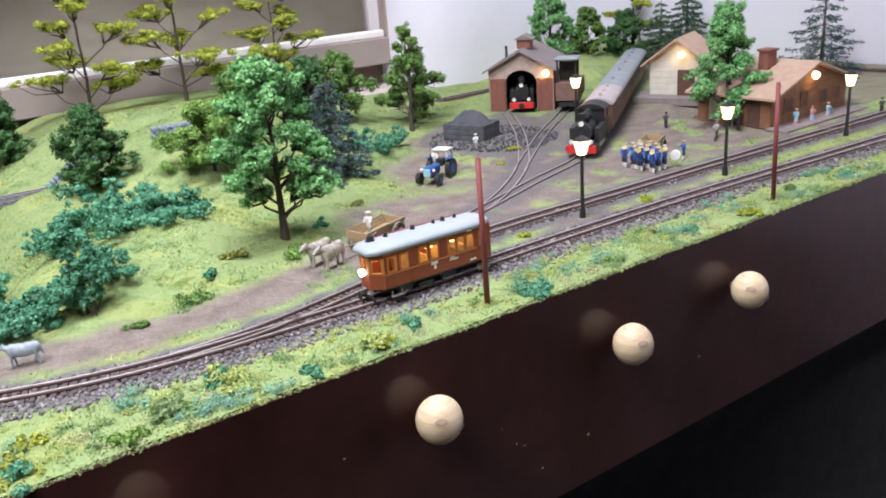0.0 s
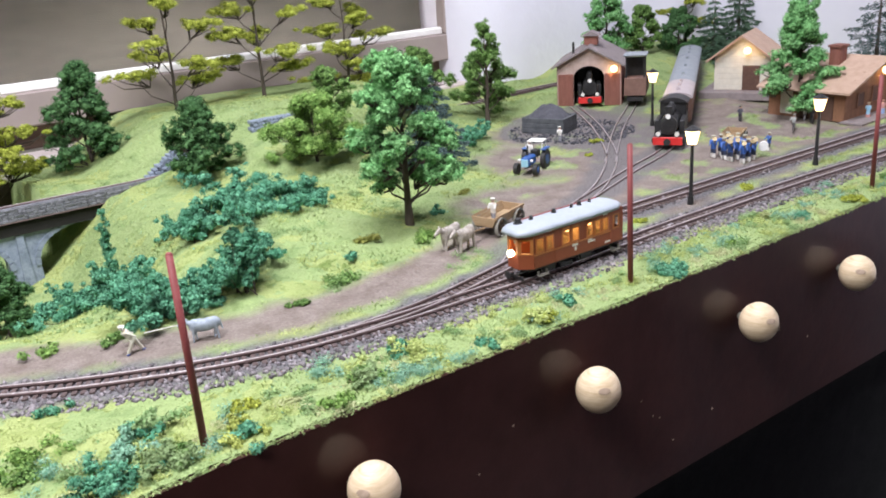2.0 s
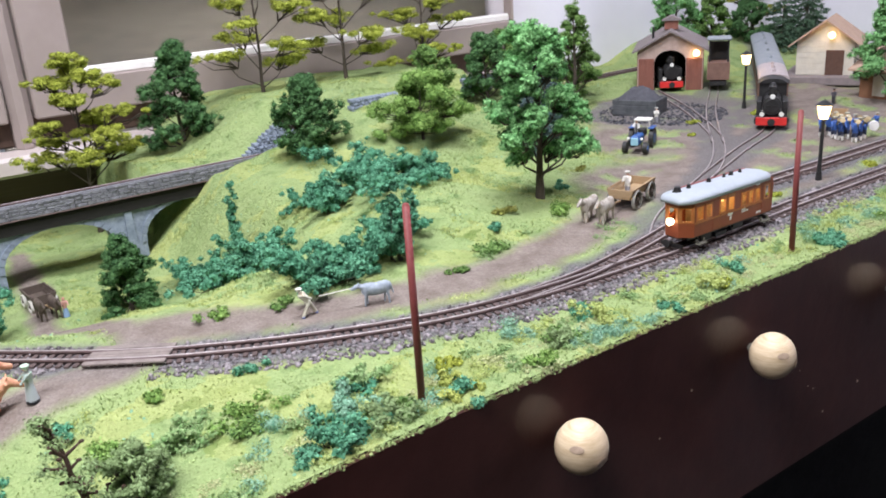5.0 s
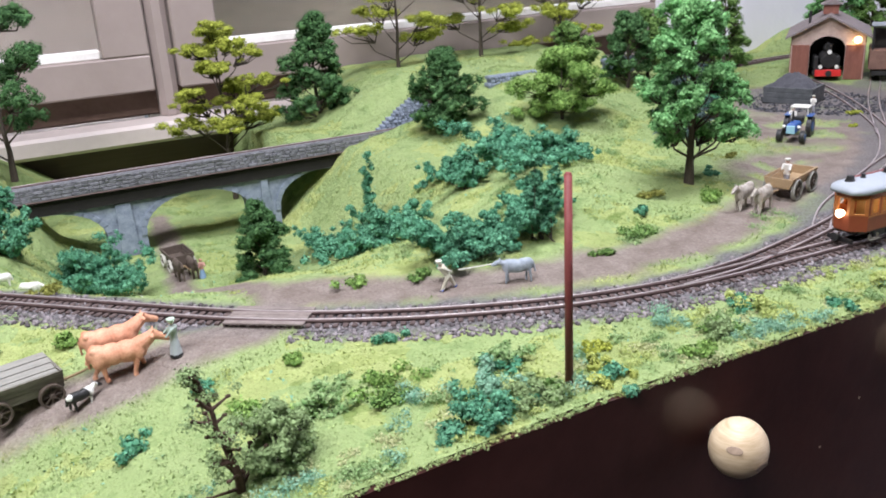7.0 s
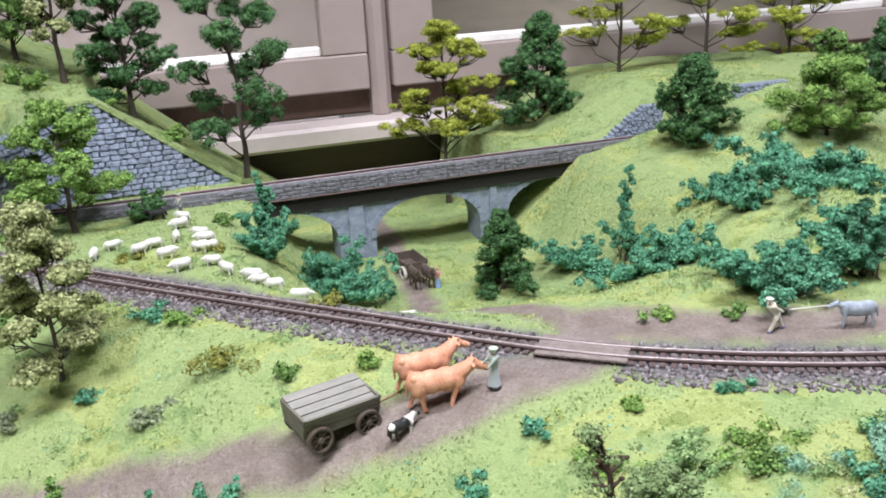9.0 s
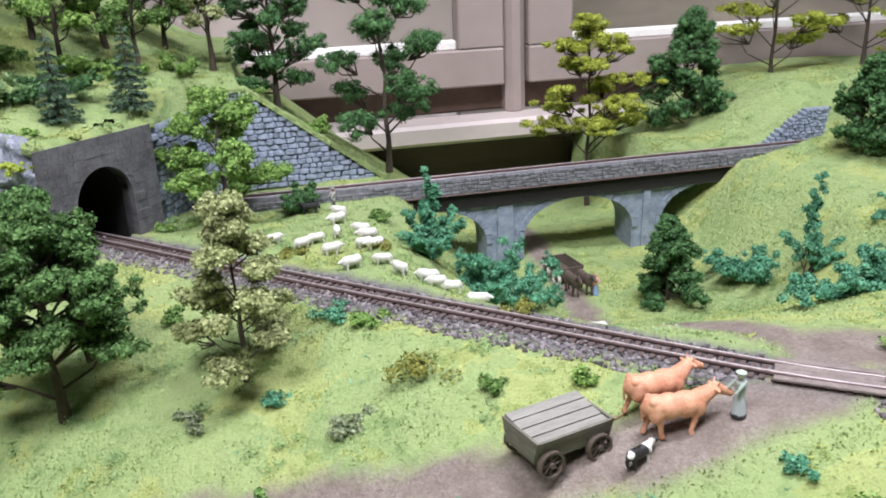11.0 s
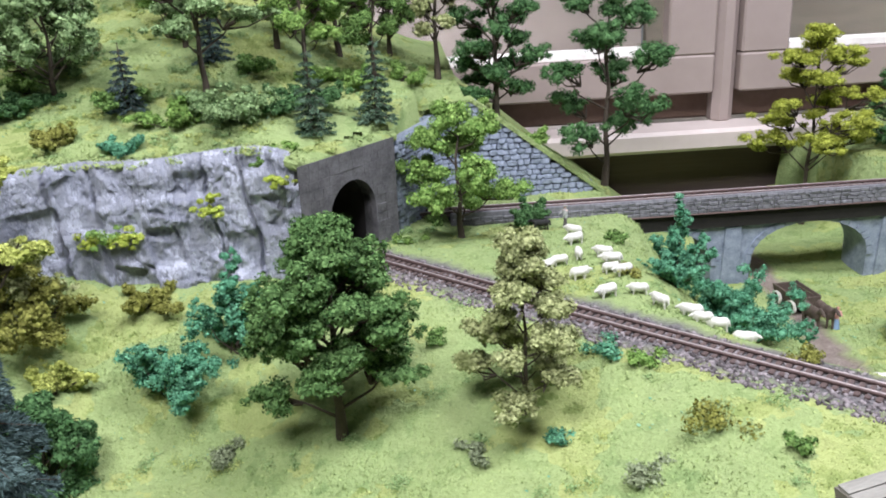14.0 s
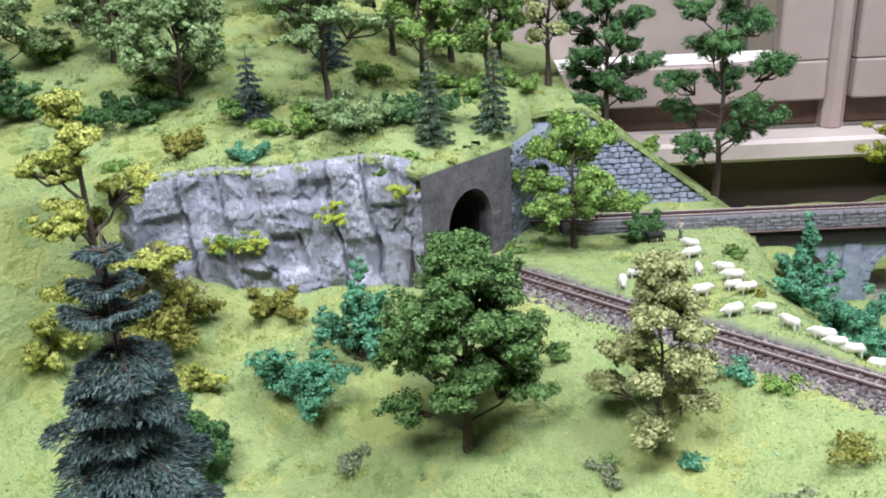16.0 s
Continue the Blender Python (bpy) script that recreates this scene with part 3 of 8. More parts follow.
setting("floor", "dark floor in shadow below the layout table", "room_floor", [(20, 0, -121, 620, 620, 6)], "floor")
setting("ceiling", "plain pale plaster ceiling of the room", "plaster", [(20, 0, 163, 620, 620, 6)], "ceiling")
setting("wall_south", "plain pale plaster wall of the room", "plaster", [(20, -232, 20, 620, 6, 278)])
setting("wall_west", "plain pale plaster wall of the room", "plaster", [(-238, 0, 20, 6, 458, 278)])
setting("wall_east", "plain lilac white wall of the room", "plaster", [(262, 0, 20, 6, 458, 278)])
setting("wall_north", "dark brown apron below the window sill", "apron", [(-40, 151, -60.5, 420, 5, 115)])
setting("wall_north_upper", "pale plaster wall round the window", "plaster", [(-170, 152.5, 79, 184, 8, 164), (185, 152.5, 79, 150, 8, 164), (35, 152.5, 125, 150, 8, 72)])

# window: sill, sashes, mullion, panes
win = thing("window_1", 35, 148, 0, 0, "cream painted wooden window with worn white sill", "window", kind="structure")


def win_part(name, material, boxes, label="", bev=0.25):
    bm = fresh()
    for b in boxes:
        box(bm, *b, bev=bev)
    ob = part(name, bm, material, win, label)
    return ob


win_part("sill", "cream_light", [(-10, -2.6, -0.75, 165, 6.4, 2.9)], "worn pale window sill", 0.5)
# the shadow in the gap between sash and sill is put into this brown
win_part("recess", "recess", [(-10, 2.4, 3.3, 165, 1.2, 5.0)], "rebate under the sashes, its shadow painted as brown")
for x0, x1, nm in ((-113, -39.2, "sash_left"), (-35.5, 62, "sash_right")):
    w = x1 - x0
    win_part(nm, "cream", [((x0 + x1) / 2, 0, 7.4, w, 3.0, 5.2), (x0 + 3.3, 0, 34, 6.6, 2.9, 48), (x1 - 3.3, 0, 34, 6.6, 2.9, 48), ((x0 + x1) / 2, 0, 61, w, 3.0, 6)], "cream sash frame with chipped paint")
    # a bright reflection along the rebate is painted into the white putty
    win_part("glazing_bead", "putty", [((x0 + x1) / 2, 0.3, 10.6, w - 13.2, 1.8, 1.5)], "white flaking glazing putty, whitened to carry a bright reflection", 0.3)
    ob = win_part("pane", "glass", [((x0 + x1) / 2, 0.9, 35, w - 13.0, 0.3, 50)], "dim window pane", 0)
    ob.visible_shadow = False
win_part("mullion", "cream", [(-37.3, 0.6, 31, 3.0, 3.4, 62)], "rounded cream mullion", 0.9)
win_part("jamb", "cream", [(60.5, -0.4, 30, 4.5, 4, 66)], "cream window jamb", 0.5)
setting("backdrop", "dim grey-brown view outside the window", "outside", [(110, 190, 40, 220, 2, 150)], "backdrop")
# paler board: the brightness and haze in the left pane, given as colour
setting("backdrop_2", "pale board behind the left window, its haze painted on", "outside_light", [(-95, 190, 40, 188, 2, 150)], "backdrop")

# lilac wall that rounds the corner behind the station
pts = curve_points([(93, 156), (93, 145), (98, 139.5), (113, 136.5), (132, 130), (148, 116), (157, 96), (159, 60), (159, -78)], 3.0)
vs, fs = [], []
for p in pts:
    vs += [(p.x, p.y, -118), (p.x, p.y, 158)]
for i in range(len(pts) - 1):
    fs.append((2 * i, 2 * i + 1, 2 * i + 3, 2 * i + 2))
corner = raw("wall_corner", vs, fs, "lilac", None, "", True)
sol = corner.modifiers.new("thick", "SOLIDIFY")
sol.thickness, sol.offset = 0.02, -1
tagged(corner, "lilac white curved wall behind the station", "wall", kind="structure")

# unseen boxes, added to break the mirrored wall into dark and bright bands
setting("reflection_blocker", "dark low boxes against the lilac wall, added for the board's reflection", "room_floor", [(152, -14.5, -78, 12, 25, 80), (152, -75, -78, 12, 38, 80)], "cupboard")

# ---- layout: scenic ground, front board ----
X0, X1, Y0, Y1, STEP = -112.0, 156.0, 45.45, 146.0, 0.8
nx, ny = int((X1 - X0) / STEP) + 1, int((Y1 - Y0) / STEP) + 1
xs, ys = np.linspace(X0, X1, nx), np.linspace(Y0, Y1, ny)
verts, dirt, bed = [], [], []
for j in range(ny):
    for i in range(nx):
        x, y = float(xs[i]), float(ys[j])
        z = ground(x, y)
        wob = noise.noise(Vector((x, y, 5)) * 0.45) * 0.9
        dm = min(near(l, x, y) for l in LINES[:2])
        ds = min(near(l, x, y) for l in LINES[2:])
        rw = near(ROAD_CART, x, y) + wob
        d = max((1 - sstep(1.4, 3.2, rw) if y < 68 else 1 - sstep(0.9, 2.0, rw)) if x < 0 else 0.0, 1 - sstep(1.6, 3.6, near(ROAD_BACK, x, y) + wob))
        yard = sstep(11.5, 7.0, min(math.hypot(x - px, y - py) for px, py in YARD) + wob * 2) if x > 30 else 0.0
        d = max(d, yard * (1 - 0.8 * sstep(0.16, 0.34, noise.noise(Vector((x, y, 70)) * 0.34))))
        if x > 96 and 66 < y < 92:
            d = max(d, 0.75)
        b = max(1 - sstep(1.9, 3.1, dm + wob * 0.9), 0.75 * (1 - sstep(1.8, 3.2, ds + wob)))
        if x > 62 and math.hypot(x - 76, y - 92) < 13:
            b = max(b, 0.72)
        if near(ROAD_CART, x, y) < 2.6 and x > -22 and y < 76:
            b *= 0.25
        if on_hill(x, y):
            d = b = 0.0
        verts.append((x, y, z))
        dirt.append(d)
        bed.append(b)
faces = []
for j in range(ny - 1):
    for i in range(nx - 1):
        a = j * nx + i
        cx, cy = xs[i] + STEP / 2, ys[j] + STEP / 2
        along = (cx - PORTAL.x) * TDIR.x + (cy - PORTAL.y) * TDIR.y
        across = (cx - PORTAL.x) * TSIDE.x + (cy - PORTAL.y) * TSIDE.y
        zz = [verts[k][2] for k in (a, a + 1, a + nx, a + nx + 1)]
        if abs(across) < 3.6 and -2.0 < along < 1.9 and max(zz) - min(zz) > 3:
            continue
        faces.append((a, a + 1, a + nx + 1, a + nx))
ground_ob = raw("ground", verts, faces, "ground", None, "", True)
tagged(ground_ob, "model landscape of flocked grass, earth tracks and grey ballast", "ground", kind="structure")
for nm, values in (("dirt", dirt), ("ballast", bed)):
    at = ground_ob.data.attributes.new(nm, "FLOAT", "POINT")
    at.data.foreach_set("value", values)
GZ = np.array([v[2] for v in verts]).reshape(ny, nx)
GD = np.array(dirt).reshape(ny, nx)
GB = np.array(bed).reshape(ny, nx)


def gz(x, y):
    i = min(nx - 2, max(0, int((x - X0) / STEP)))
    j = min(ny - 2, max(0, int((y - Y0) / STEP)))
    u, v = (x - xs[i]) / STEP, (y - ys[j]) / STEP
    return float((GZ[j, i] * (1 - u) + GZ[j, i + 1] * u) * (1 - v) + (GZ[j + 1, i] * (1 - u) + GZ[j + 1, i + 1] * u) * v)


# front board: its top follows the scenery
bm = fresh()
top = [(x, gz(x, Y0) - 0.13 + 0.05 * noise.noise(Vector((x, 0, 0)) * 0.7)) for x in np.arange(X0, X1 + 0.1, 1.0)]
slab(bm, [(X0, -18.4)] + top + [(X1, -18.4)], Y0 - 0.35, Y0 + 0.3)
# added near-black sheet stands for the dark under the table, hiding lit wall
panel = fresh()
box(panel, 22, 60, -68.2, 268, 1.5, 99.6)
tagged(part("panel_under_board", panel, "under_dark"), "added near-black panel for the darkness under the layout", "panel", kind="structure")
board = part("front_board", bm, "fascia")
tagged(board, "glossy dark brown stained front board of the layout", "board", kind="structure")
nicks = random.Random(31)
for nx0, nz0 in ((35, -9.5), (36.4, -11.4), (37.2, -11.9), (39, -14.8), (21.5, -6.2), (18.2, -8.8), (52, -9.0), (58.5, -11.5), (12.5, -13.5), (44.2, -13.8), (5.0, -9.0), (66.0, -8.5)):
    bm = fresh()
    ball(bm, (nx0, Y0 - 0.345, nz0), nicks.uniform(0.10, 0.2), 1, (nicks.uniform(0.5, 1.3), 0.12, nicks.uniform(0.5, 1.2)))
    part("nick", bm, "knob_mark", board, "pale chip in the varnish")
setting("layout_underside", "dark wooden underside of the layout table", "fascia", [(20, 96, -17.6, 264, 100, 1.2)], "table")


def control_knob(x, z, turn):
    """A turned wooden ball on a short stem, its grain rings lying level."""
    t = thing("control_knob", x, Y0 - 0.36, z, 0, "round pale beech knob on the dark board", "knob", "front board knobs")
    bm = fresh()
    rod(bm, (0, 0.3, 0), (0, -0.6, 0), 0.34, 0.3, 14)
    part("shaft", bm, "grey_wood", t, "short wooden stem")
    bm = fresh()
    bmesh.ops.create_uvsphere(bm, u_segments=32, v_segments=22, radius=1.68, matrix=Matrix.Translation((0, -1.92, 0)) @ Matrix.Diagonal((1, 0.97, 1.04, 1)))
    part("ball", bm, "knob_wood", t, "", True)
    for a, e, r in ((-0.6 + turn, 0.42, 0.30), (0.45 + turn, -0.25, 0.34)):
        bm = fresh()
        p = Vector((math.sin(a) * math.cos(e), -math.cos(a) * math.cos(e), math.sin(e)))
        ball(bm, Vector((0, -1.92, 0)) + p * 1.66, r, 3, (1.5, 0.8, 0.07), p.to_track_quat("Z", "Y").to_matrix().to_4x4())
        part("knot", bm, "knob_mark", t, "darker knot in the wood", True)


for kx, kz, turn in ((8.8, -4.5, -0.35), (28.1, -5.0, 0.1), (47.5, -5.8, 0.3), (62.9, -5.6, -0.3)):
    control_knob(kx, kz, turn)


# ---- tracks ----
def sleeper_mesh(k):
    bm = fresh()
    box(bm, 0, 0, 0.09, 0.34 + 0.02 * math.sin(k * 2.3), 2.44 + 0.08 * math.sin(k * 1.7), 0.16, bev=0.025)
    tidy(bm)
    bmesh.ops.scale(bm, vec=(CM, CM, CM), verts=bm.verts)
    me = bpy.data.meshes.new("sleeper")
    bm.to_mesh(me)
    bm.free()
    me.materials.append(M["sleeper"])
    return me


SLEEPERS = [sleeper_mesh(k) for k in range(5)]


def track(name, line, label, z=0.0, sleepers=True, step=0.62, z_rail=0.42):
    t = thing(name, 0, 0, 0, 0, label, "railway track")
    pts = curve_points(line, 0.62)
    tang = []
    for i in range(len(pts)):
        a, b = pts[max(0, i - 1)], pts[min(len(pts) - 1, i + 1)]
        tang.append((b - a).normalized())
    for side in (-0.65, 0.65):
        for nm, w, z0, z1, mt in (("rail", 0.075, 0.14, z_rail, "rail"), ("rail_head", 0.07, z_rail, z_rail + 0.03, "rail_top")):
            vs, fs = [], []
            for p, d in zip(pts, tang):
                n = Vector((-d.y, d.x, 0))
                for o, zz in ((-w, z0), (w, z0), (w, z1), (-w, z1)):
                    q = p + n * (side + o)
                    vs.append((q.x, q.y, z + zz))
            for i in range(len(pts) - 1):
                for k in range(4):
                    fs.append((4 * i + k, 4 * i + (k + 1) % 4, 4 * i + 4 + (k + 1) % 4, 4 * i + 4 + k))
            raw(nm, vs, fs, mt, t)
    for k, (p, d) in enumerate(zip(pts, tang)):
        if not (X0 < p.x < X1):
            continue
        ob = new("sleeper", SLEEPERS[k % 5])
        ob.parent = t
        ob.matrix_basis = pose(p.x * CM, p.y * CM, z * CM, 0, 0, math.degrees(math.atan2(d.y, d.x)) + rng.uniform(-1.5, 1.5))
    return t


track("main_track", MAIN, "narrow gauge main track with rusty rails in grey ballast")
track("second_track", SECOND, "narrow gauge passing track with rusty rails")
track("shed_track", SIDING, "siding with rusty rails sunk in the yard earth", -0.2)
track("wagon_track", SIDING_WAGON, "siding with rusty rails sunk in the earth beside the shed", -0.2)
track("train_track", SIDING_TRAIN, "siding with rusty rails sunk in the earth under the steam train", -0.2)
track("upper_track", UPPER, "upper track with dark rails over the viaduct", 0.0)


def chips(name, places, size, material, label, lift=0.05):
    """Angular stone chips strewn over the places."""
    tet = np.array([(1, 0, -0.5), (-0.5, 0.87, -0.5), (-0.5, -0.87, -0.5), (0.2, 0.1, 0.75), (-0.9, -0.1, 0.3)])
    tri = np.array([(0, 1, 3), (1, 4, 3), (2, 3, 4), (0, 3, 2), (1, 2, 4), (0, 2, 1)])
    vs, fs = [], []
    for k, (x, y, z) in enumerate(places):
        a = rng.uniform(0, 6.283)
        q = Euler((rng.uniform(-0.7, 0.7), rng.uniform(-0.7, 0.7), a)).to_matrix()
        m = np.array(q)
        s = size * rng.uniform(0.6, 1.35)
        vs.append((tet * (s, s * rng.uniform(0.6, 1), s * rng.uniform(0.5, 0.9))) @ m.T + (x, y, z + lift))
        fs.append(tri + 5 * k)
    ob = raw(name, np.concatenate(vs), np.concatenate(fs), material, None, "")
    return tagged(ob, label, "ballast" if "ballast" in name else name, kind="stuff")


spots = []
for line, lo, hi, n in ((LINES[0], -1.9, 3.4, 10500), (LINES[1], -1.7, 1.7, 1800)):
    while n > 0:
        k = rng.integers(0, len(line) - 1)
        p, q = line[k], line[k + 1]
        d = (q - p) / max(1e-6, np.linalg.norm(q - p))
        s = rng.uniform(lo, hi)
        c = p + (q - p) * rng.uniform() + np.array((-d[1], d[0])) * s
        n -= 1
        if not (X0 < c[0] < 105 and 46.4 < c[1] < 106):
            continue
        if near(ROAD_CART, c[0], c[1]) < 2.9 and c[1] < 76 and c[0] > -22:
            continue
        if abs(s) < 2.4 and rng.uniform() < 0.25:
            continue
        if gz(c[0], c[1]) < 1.2:
            spots.append((c[0], c[1], gz(c[0], c[1])))
chips("track_ballast", spots, 0.25, "stone_bed", "loose grey stone ballast along the track")

def in_tunnel(x, y):
    a = (x - PORTAL.x) * TDIR.x + (y - PORTAL.y) * TDIR.y
    c = (x - PORTAL.x) * TSIDE.x + (y - PORTAL.y) * TSIDE.y
    return (np.abs(c) < 6.2) & (a > -1.5) & (a < 5.0)


# grass fibres: short blades all over the green parts
n = 400000
gx, gy = rng.uniform(-104, 110, n), rng.uniform(45.7, 137, n)
gi, gj = ((gx - X0) / STEP).astype(int), ((gy - Y0) / STEP).astype(int)
keep = (GD[gj, gi] < 0.45 + rng.uniform(-0.3, 0.2, n)) & (GB[gj, gi] < 0.4 + rng.uniform(-0.3, 0.2, n))
gi2, gj2 = np.minimum(gi + 1, nx - 1), np.minimum(gj + 1, ny - 1)
steep = np.abs(GZ[gj2, gi2] - GZ[gj, gi]) > 1.2
keep &= ~steep & ~in_tunnel(gx, gy)
gx, gy, gi, gj = gx[keep], gy[keep], gi[keep], gj[keep]
u, v = (gx - xs[gi]) / STEP, (gy - ys[gj]) / STEP
gzv = (GZ[gj, gi] * (1 - u) + GZ[gj, gi + 1] * u) * (1 - v) + (GZ[gj + 1, gi] * (1 - u) + GZ[gj + 1, gi + 1] * u) * v
m = len(gx)
lush = np.array([noise.noise(Vector((x, y, 30.0)) * 0.22) + 0.6 * noise.noise(Vector((x, y, 44.0)) * 0.7) for x, y in zip(gx, gy)])
tall = rng.uniform(0.10, 0.24, m) * np.clip(1.0 + 1.5 * lush, 0.45, 2.2)
ea = rng.normal(size=(m, 3)) * (1, 1, 0.15)
ea /= np.linalg.norm(ea, axis=1)[:, None]
eb = rng.normal(size=(m, 3)) * 0.62 + (0, 0, 0.75)
eb /= np.linalg.norm(eb, axis=1)[:, None]
eb[:, 2] = np.abs(eb[:, 2])
mid = np.stack([gx, gy, gzv - 0.02], 1)
wide = rng.uniform(0.045, 0.085, m)[:, None]
blades = np.stack([mid - ea * wide, mid + ea * wide, mid + eb * tall[:, None]], 1).reshape(-1, 3)
tagged(raw("grass", blades, np.arange(3 * m).reshape(-1, 3), "grass"), "short yellow-green static grass", "grass", kind="stuff")


# ---- plants ----
def leaves(centres, radii, count, size, flat=1.0, shell=0.55):
    """Small folded flakes round many clumps: vertices and quads."""
    centres, radii = np.asarray(centres, float), np.asarray(radii, float)
    w = radii ** 2
    idx = rng.choice(len(centres), count, p=w / w.sum())
    d = rng.normal(size=(count, 3))
    d /= np.linalg.norm(d, axis=1)[:, None]
    r = radii[idx] * (shell + (1 - shell) * rng.uniform(size=count))
    p = centres[idx] + d * r[:, None] * (1, 1, flat)
    up = d * 0.9 + rng.normal(size=(count, 3)) * 0.42 + (0, 0, 0.35)
    up /= np.linalg.norm(up, axis=1)[:, None]
    a = np.cross(up, rng.normal(size=(count, 3)))
    a /= np.linalg.norm(a, axis=1)[:, None]
    b = np.cross(up, a)
    s = size * rng.uniform(0.55, 1.3, count)[:, None]
    v = np.stack([p - a * s + up * s * 0.2, p + a * s * 0.8 - b * s * 0.5, p + b * s * 1.1 + up * s * 0.25], 1).reshape(-1, 3)
    return v, np.arange(3 * count).reshape(-1, 3)


def limbs(bm, base, tips, r):
    for q in tips:
        p = Vector(base)
        q = Vector(q)
        mid = p.lerp(q, 0.55) + Vector(rng.normal(size=3) * 0.25) - Vector((0, 0, 0.08 * (q - p).length))
        rod(bm, p, mid, r, r * 0.65, 5, False)
        rod(bm, mid, q, r * 0.65, r * 0.25, 5, False)


PROFILE = {"round": (0.62, 0.95, 1.0, 0.92, 0.85, 0.66, 0.42, 0.22), "cone": (0.9, 1.0, 0.9, 0.72, 0.62, 0.46, 0.3, 0.12),
           "layer": (0.7, 1.0, 0.8, 0.98, 0.7, 0.78, 0.45, 0.2), "open": (0.75, 0.7, 1.0, 0.75, 0.95, 0.72, 0.6, 0.3)}


def tree(name, x, y, height, width, leaf, label, kind="round", crown_from=0.25, flakes=4500, size=0.26, clumps=40, lean=0.0, z=None, group="", bark="bark", trunk_r=None, lobes=(), puff=None):
    """A model tree: trunk, boughs, and on each bough an uneven mass of small flakes."""
    zz = gz(x, y) - 0.15 if z is None else z
    t = thing(name, x, y, zz, 0.0 if lobes else float(rng.uniform(0, 360)), label, "bush" if "bush" in name else "tree", group)
    h, w = height, width / 2
    lo = crown_from * h
    cs, rs, arms = [], [], []
    if kind == "bush":
        n = max(5, clumps // 4)
        for k in range(n):
            a = k * 2.399 + rng.uniform(-0.5, 0.5)
            reach = w * rng.uniform(0.25, 1.3)
            top = h * rng.uniform(0.4, 1.0) * (1.0 - 0.6 * reach / (1.3 * w))
            if k < 2 and h > 0.9 * width:
                reach, top = w * rng.uniform(0.05, 0.3), h * (0.96 - 0.2 * k)
            base = Vector((rng.normal() * 0.14 * w, rng.normal() * 0.14 * w, 0.02 * h))
            tip = Vector((math.cos(a) * reach, math.sin(a) * reach, top))
            arms.append((base, base.lerp(tip, 0.8)))
            m = int(8 + (tip - base).length * 2.0)
            for i in range(m):
                u = 0.22 + 0.78 * (i + rng.uniform(0, 1)) / m
                p = base.lerp(tip, min(1.0, u)) + Vector(rng.normal(size=3) * 0.09 * w)
                p.z = max(0.12, base.z + (tip.z - base.z) * u ** 0.75 + rng.normal() * 0.05 * w)
                cs.append(tuple(p))
                rs.append((0.065 * w + 0.22) * rng.uniform(0.5, 1.3) * (1.3 - 0.5 * u))
    else:
        boughs = []
        n = max(6, clumps // {"layer": 7, "open": 6}.get(kind, 3))
        prof = PROFILE[kind]
        for k in range(n):
            f = (k + rng.uniform(0.15, 0.85)) / n
            i = min(6, int(f * 7))
            r = prof[i] + (prof[i + 1] - prof[i]) * (f * 7 - i)
            boughs.append((f, k * 2.399 + rng.uniform(-0.5, 0.5), r * rng.uniform(0.66, 1.1), rng.uniform(0.75, 1.25)))
        boughs += [(f, math.radians(a), r, g) for f, a, r, g in lobes]
        thick = puff or {"layer": 0.075, "open": 0.11, "cone": 0.14, "round": 0.17}[kind]
        spread = {"layer": (0.56, 0.25), "open": (0.4, 0.27)}.get(kind, (0.34, 0.27))
        for f, a, r, g in boughs:
            reach = w * r
            c = Vector((math.cos(a) * reach * 0.66, math.sin(a) * reach * 0.66, lo + (h - lo) * (0.05 + 0.9 * f)))
            root = Vector((0, 0, max(0.1 * h, c.z - 0.45 * reach - 0.05 * h)))
            arms.append((root, c))
            out, side = Vector((math.cos(a), math.sin(a), 0)), Vector((-math.sin(a), math.cos(a), 0))
            m = int({"layer": 19, "open": 19}.get(kind, 22) * g) + 1
            for i in range(m):
                d = Vector(rng.normal(size=3))
                d = d.normalized() * rng.uniform(0.25, 1.0)
                p = c + out * d.x * (spread[0] * reach + 0.06 * w) * g + side * d.y * spread[1] * w * g * (1.1 - 0.35 * f) + Vector((0, 0, d.z * thick * w * g * 1.25))
                q = w * ({"layer": 0.08, "open": 0.085}.get(kind, 0.09)) * rng.uniform(0.5, 1.4) + 0.1
                p.z = min(max(p.z, 0.35 * lo + q * 0.5), h - q * 0.4)
                cs.append((p.x + lean * p.z / h, p.y, p.z))
                rs.append(q)
                if i % 3 == 0:
                    arms.append((root.lerp(c, 0.6), p * 1.0))
        for k in range(5):
            cs.append((rng.normal() * 0.08 * w + lean, rng.normal() * 0.08 * w, h * (0.97 - 0.035 * k)))
            rs.append(0.13 * w * (0.8 + 0.12 * k))
    r0 = trunk_r or max(0.16, 0.022 * h)
    bm = fresh()
    topz = h * (0.3 if kind == "bush" else 0.93)
    prev = Vector((0, 0, 0))
    n = 6
    for k in range(n):
        q = Vector((rng.normal() * 0.16 * (k > 0) + lean * (k + 1) / n, rng.normal() * 0.16, topz * (k + 1) / n))
        rod(bm, prev, q, r0 * (1.3 if k == 0 else 1 - 0.14 * k), r0 * (1 - 0.14 * (k + 1)), 8, False)
        prev = q
    for p, q in arms:
        limbs(bm, (p.x + lean * p.z / h, p.y, p.z), [(q.x + lean * q.z / h, q.y, q.z)], r0 * 0.36)
    part("trunk", bm, bark, t, "", True)
    flat = 0.55 if kind == "layer" else 0.8
    v, f = leaves(cs, rs, int(flakes * 3.4), size * 0.52, flat, 0.6)
    # solid foam hearts of the clumps
    c = np.repeat(np.asarray(cs), 6, 0)
    r = np.repeat(np.asarray(rs), 6)[:, None] * 0.68
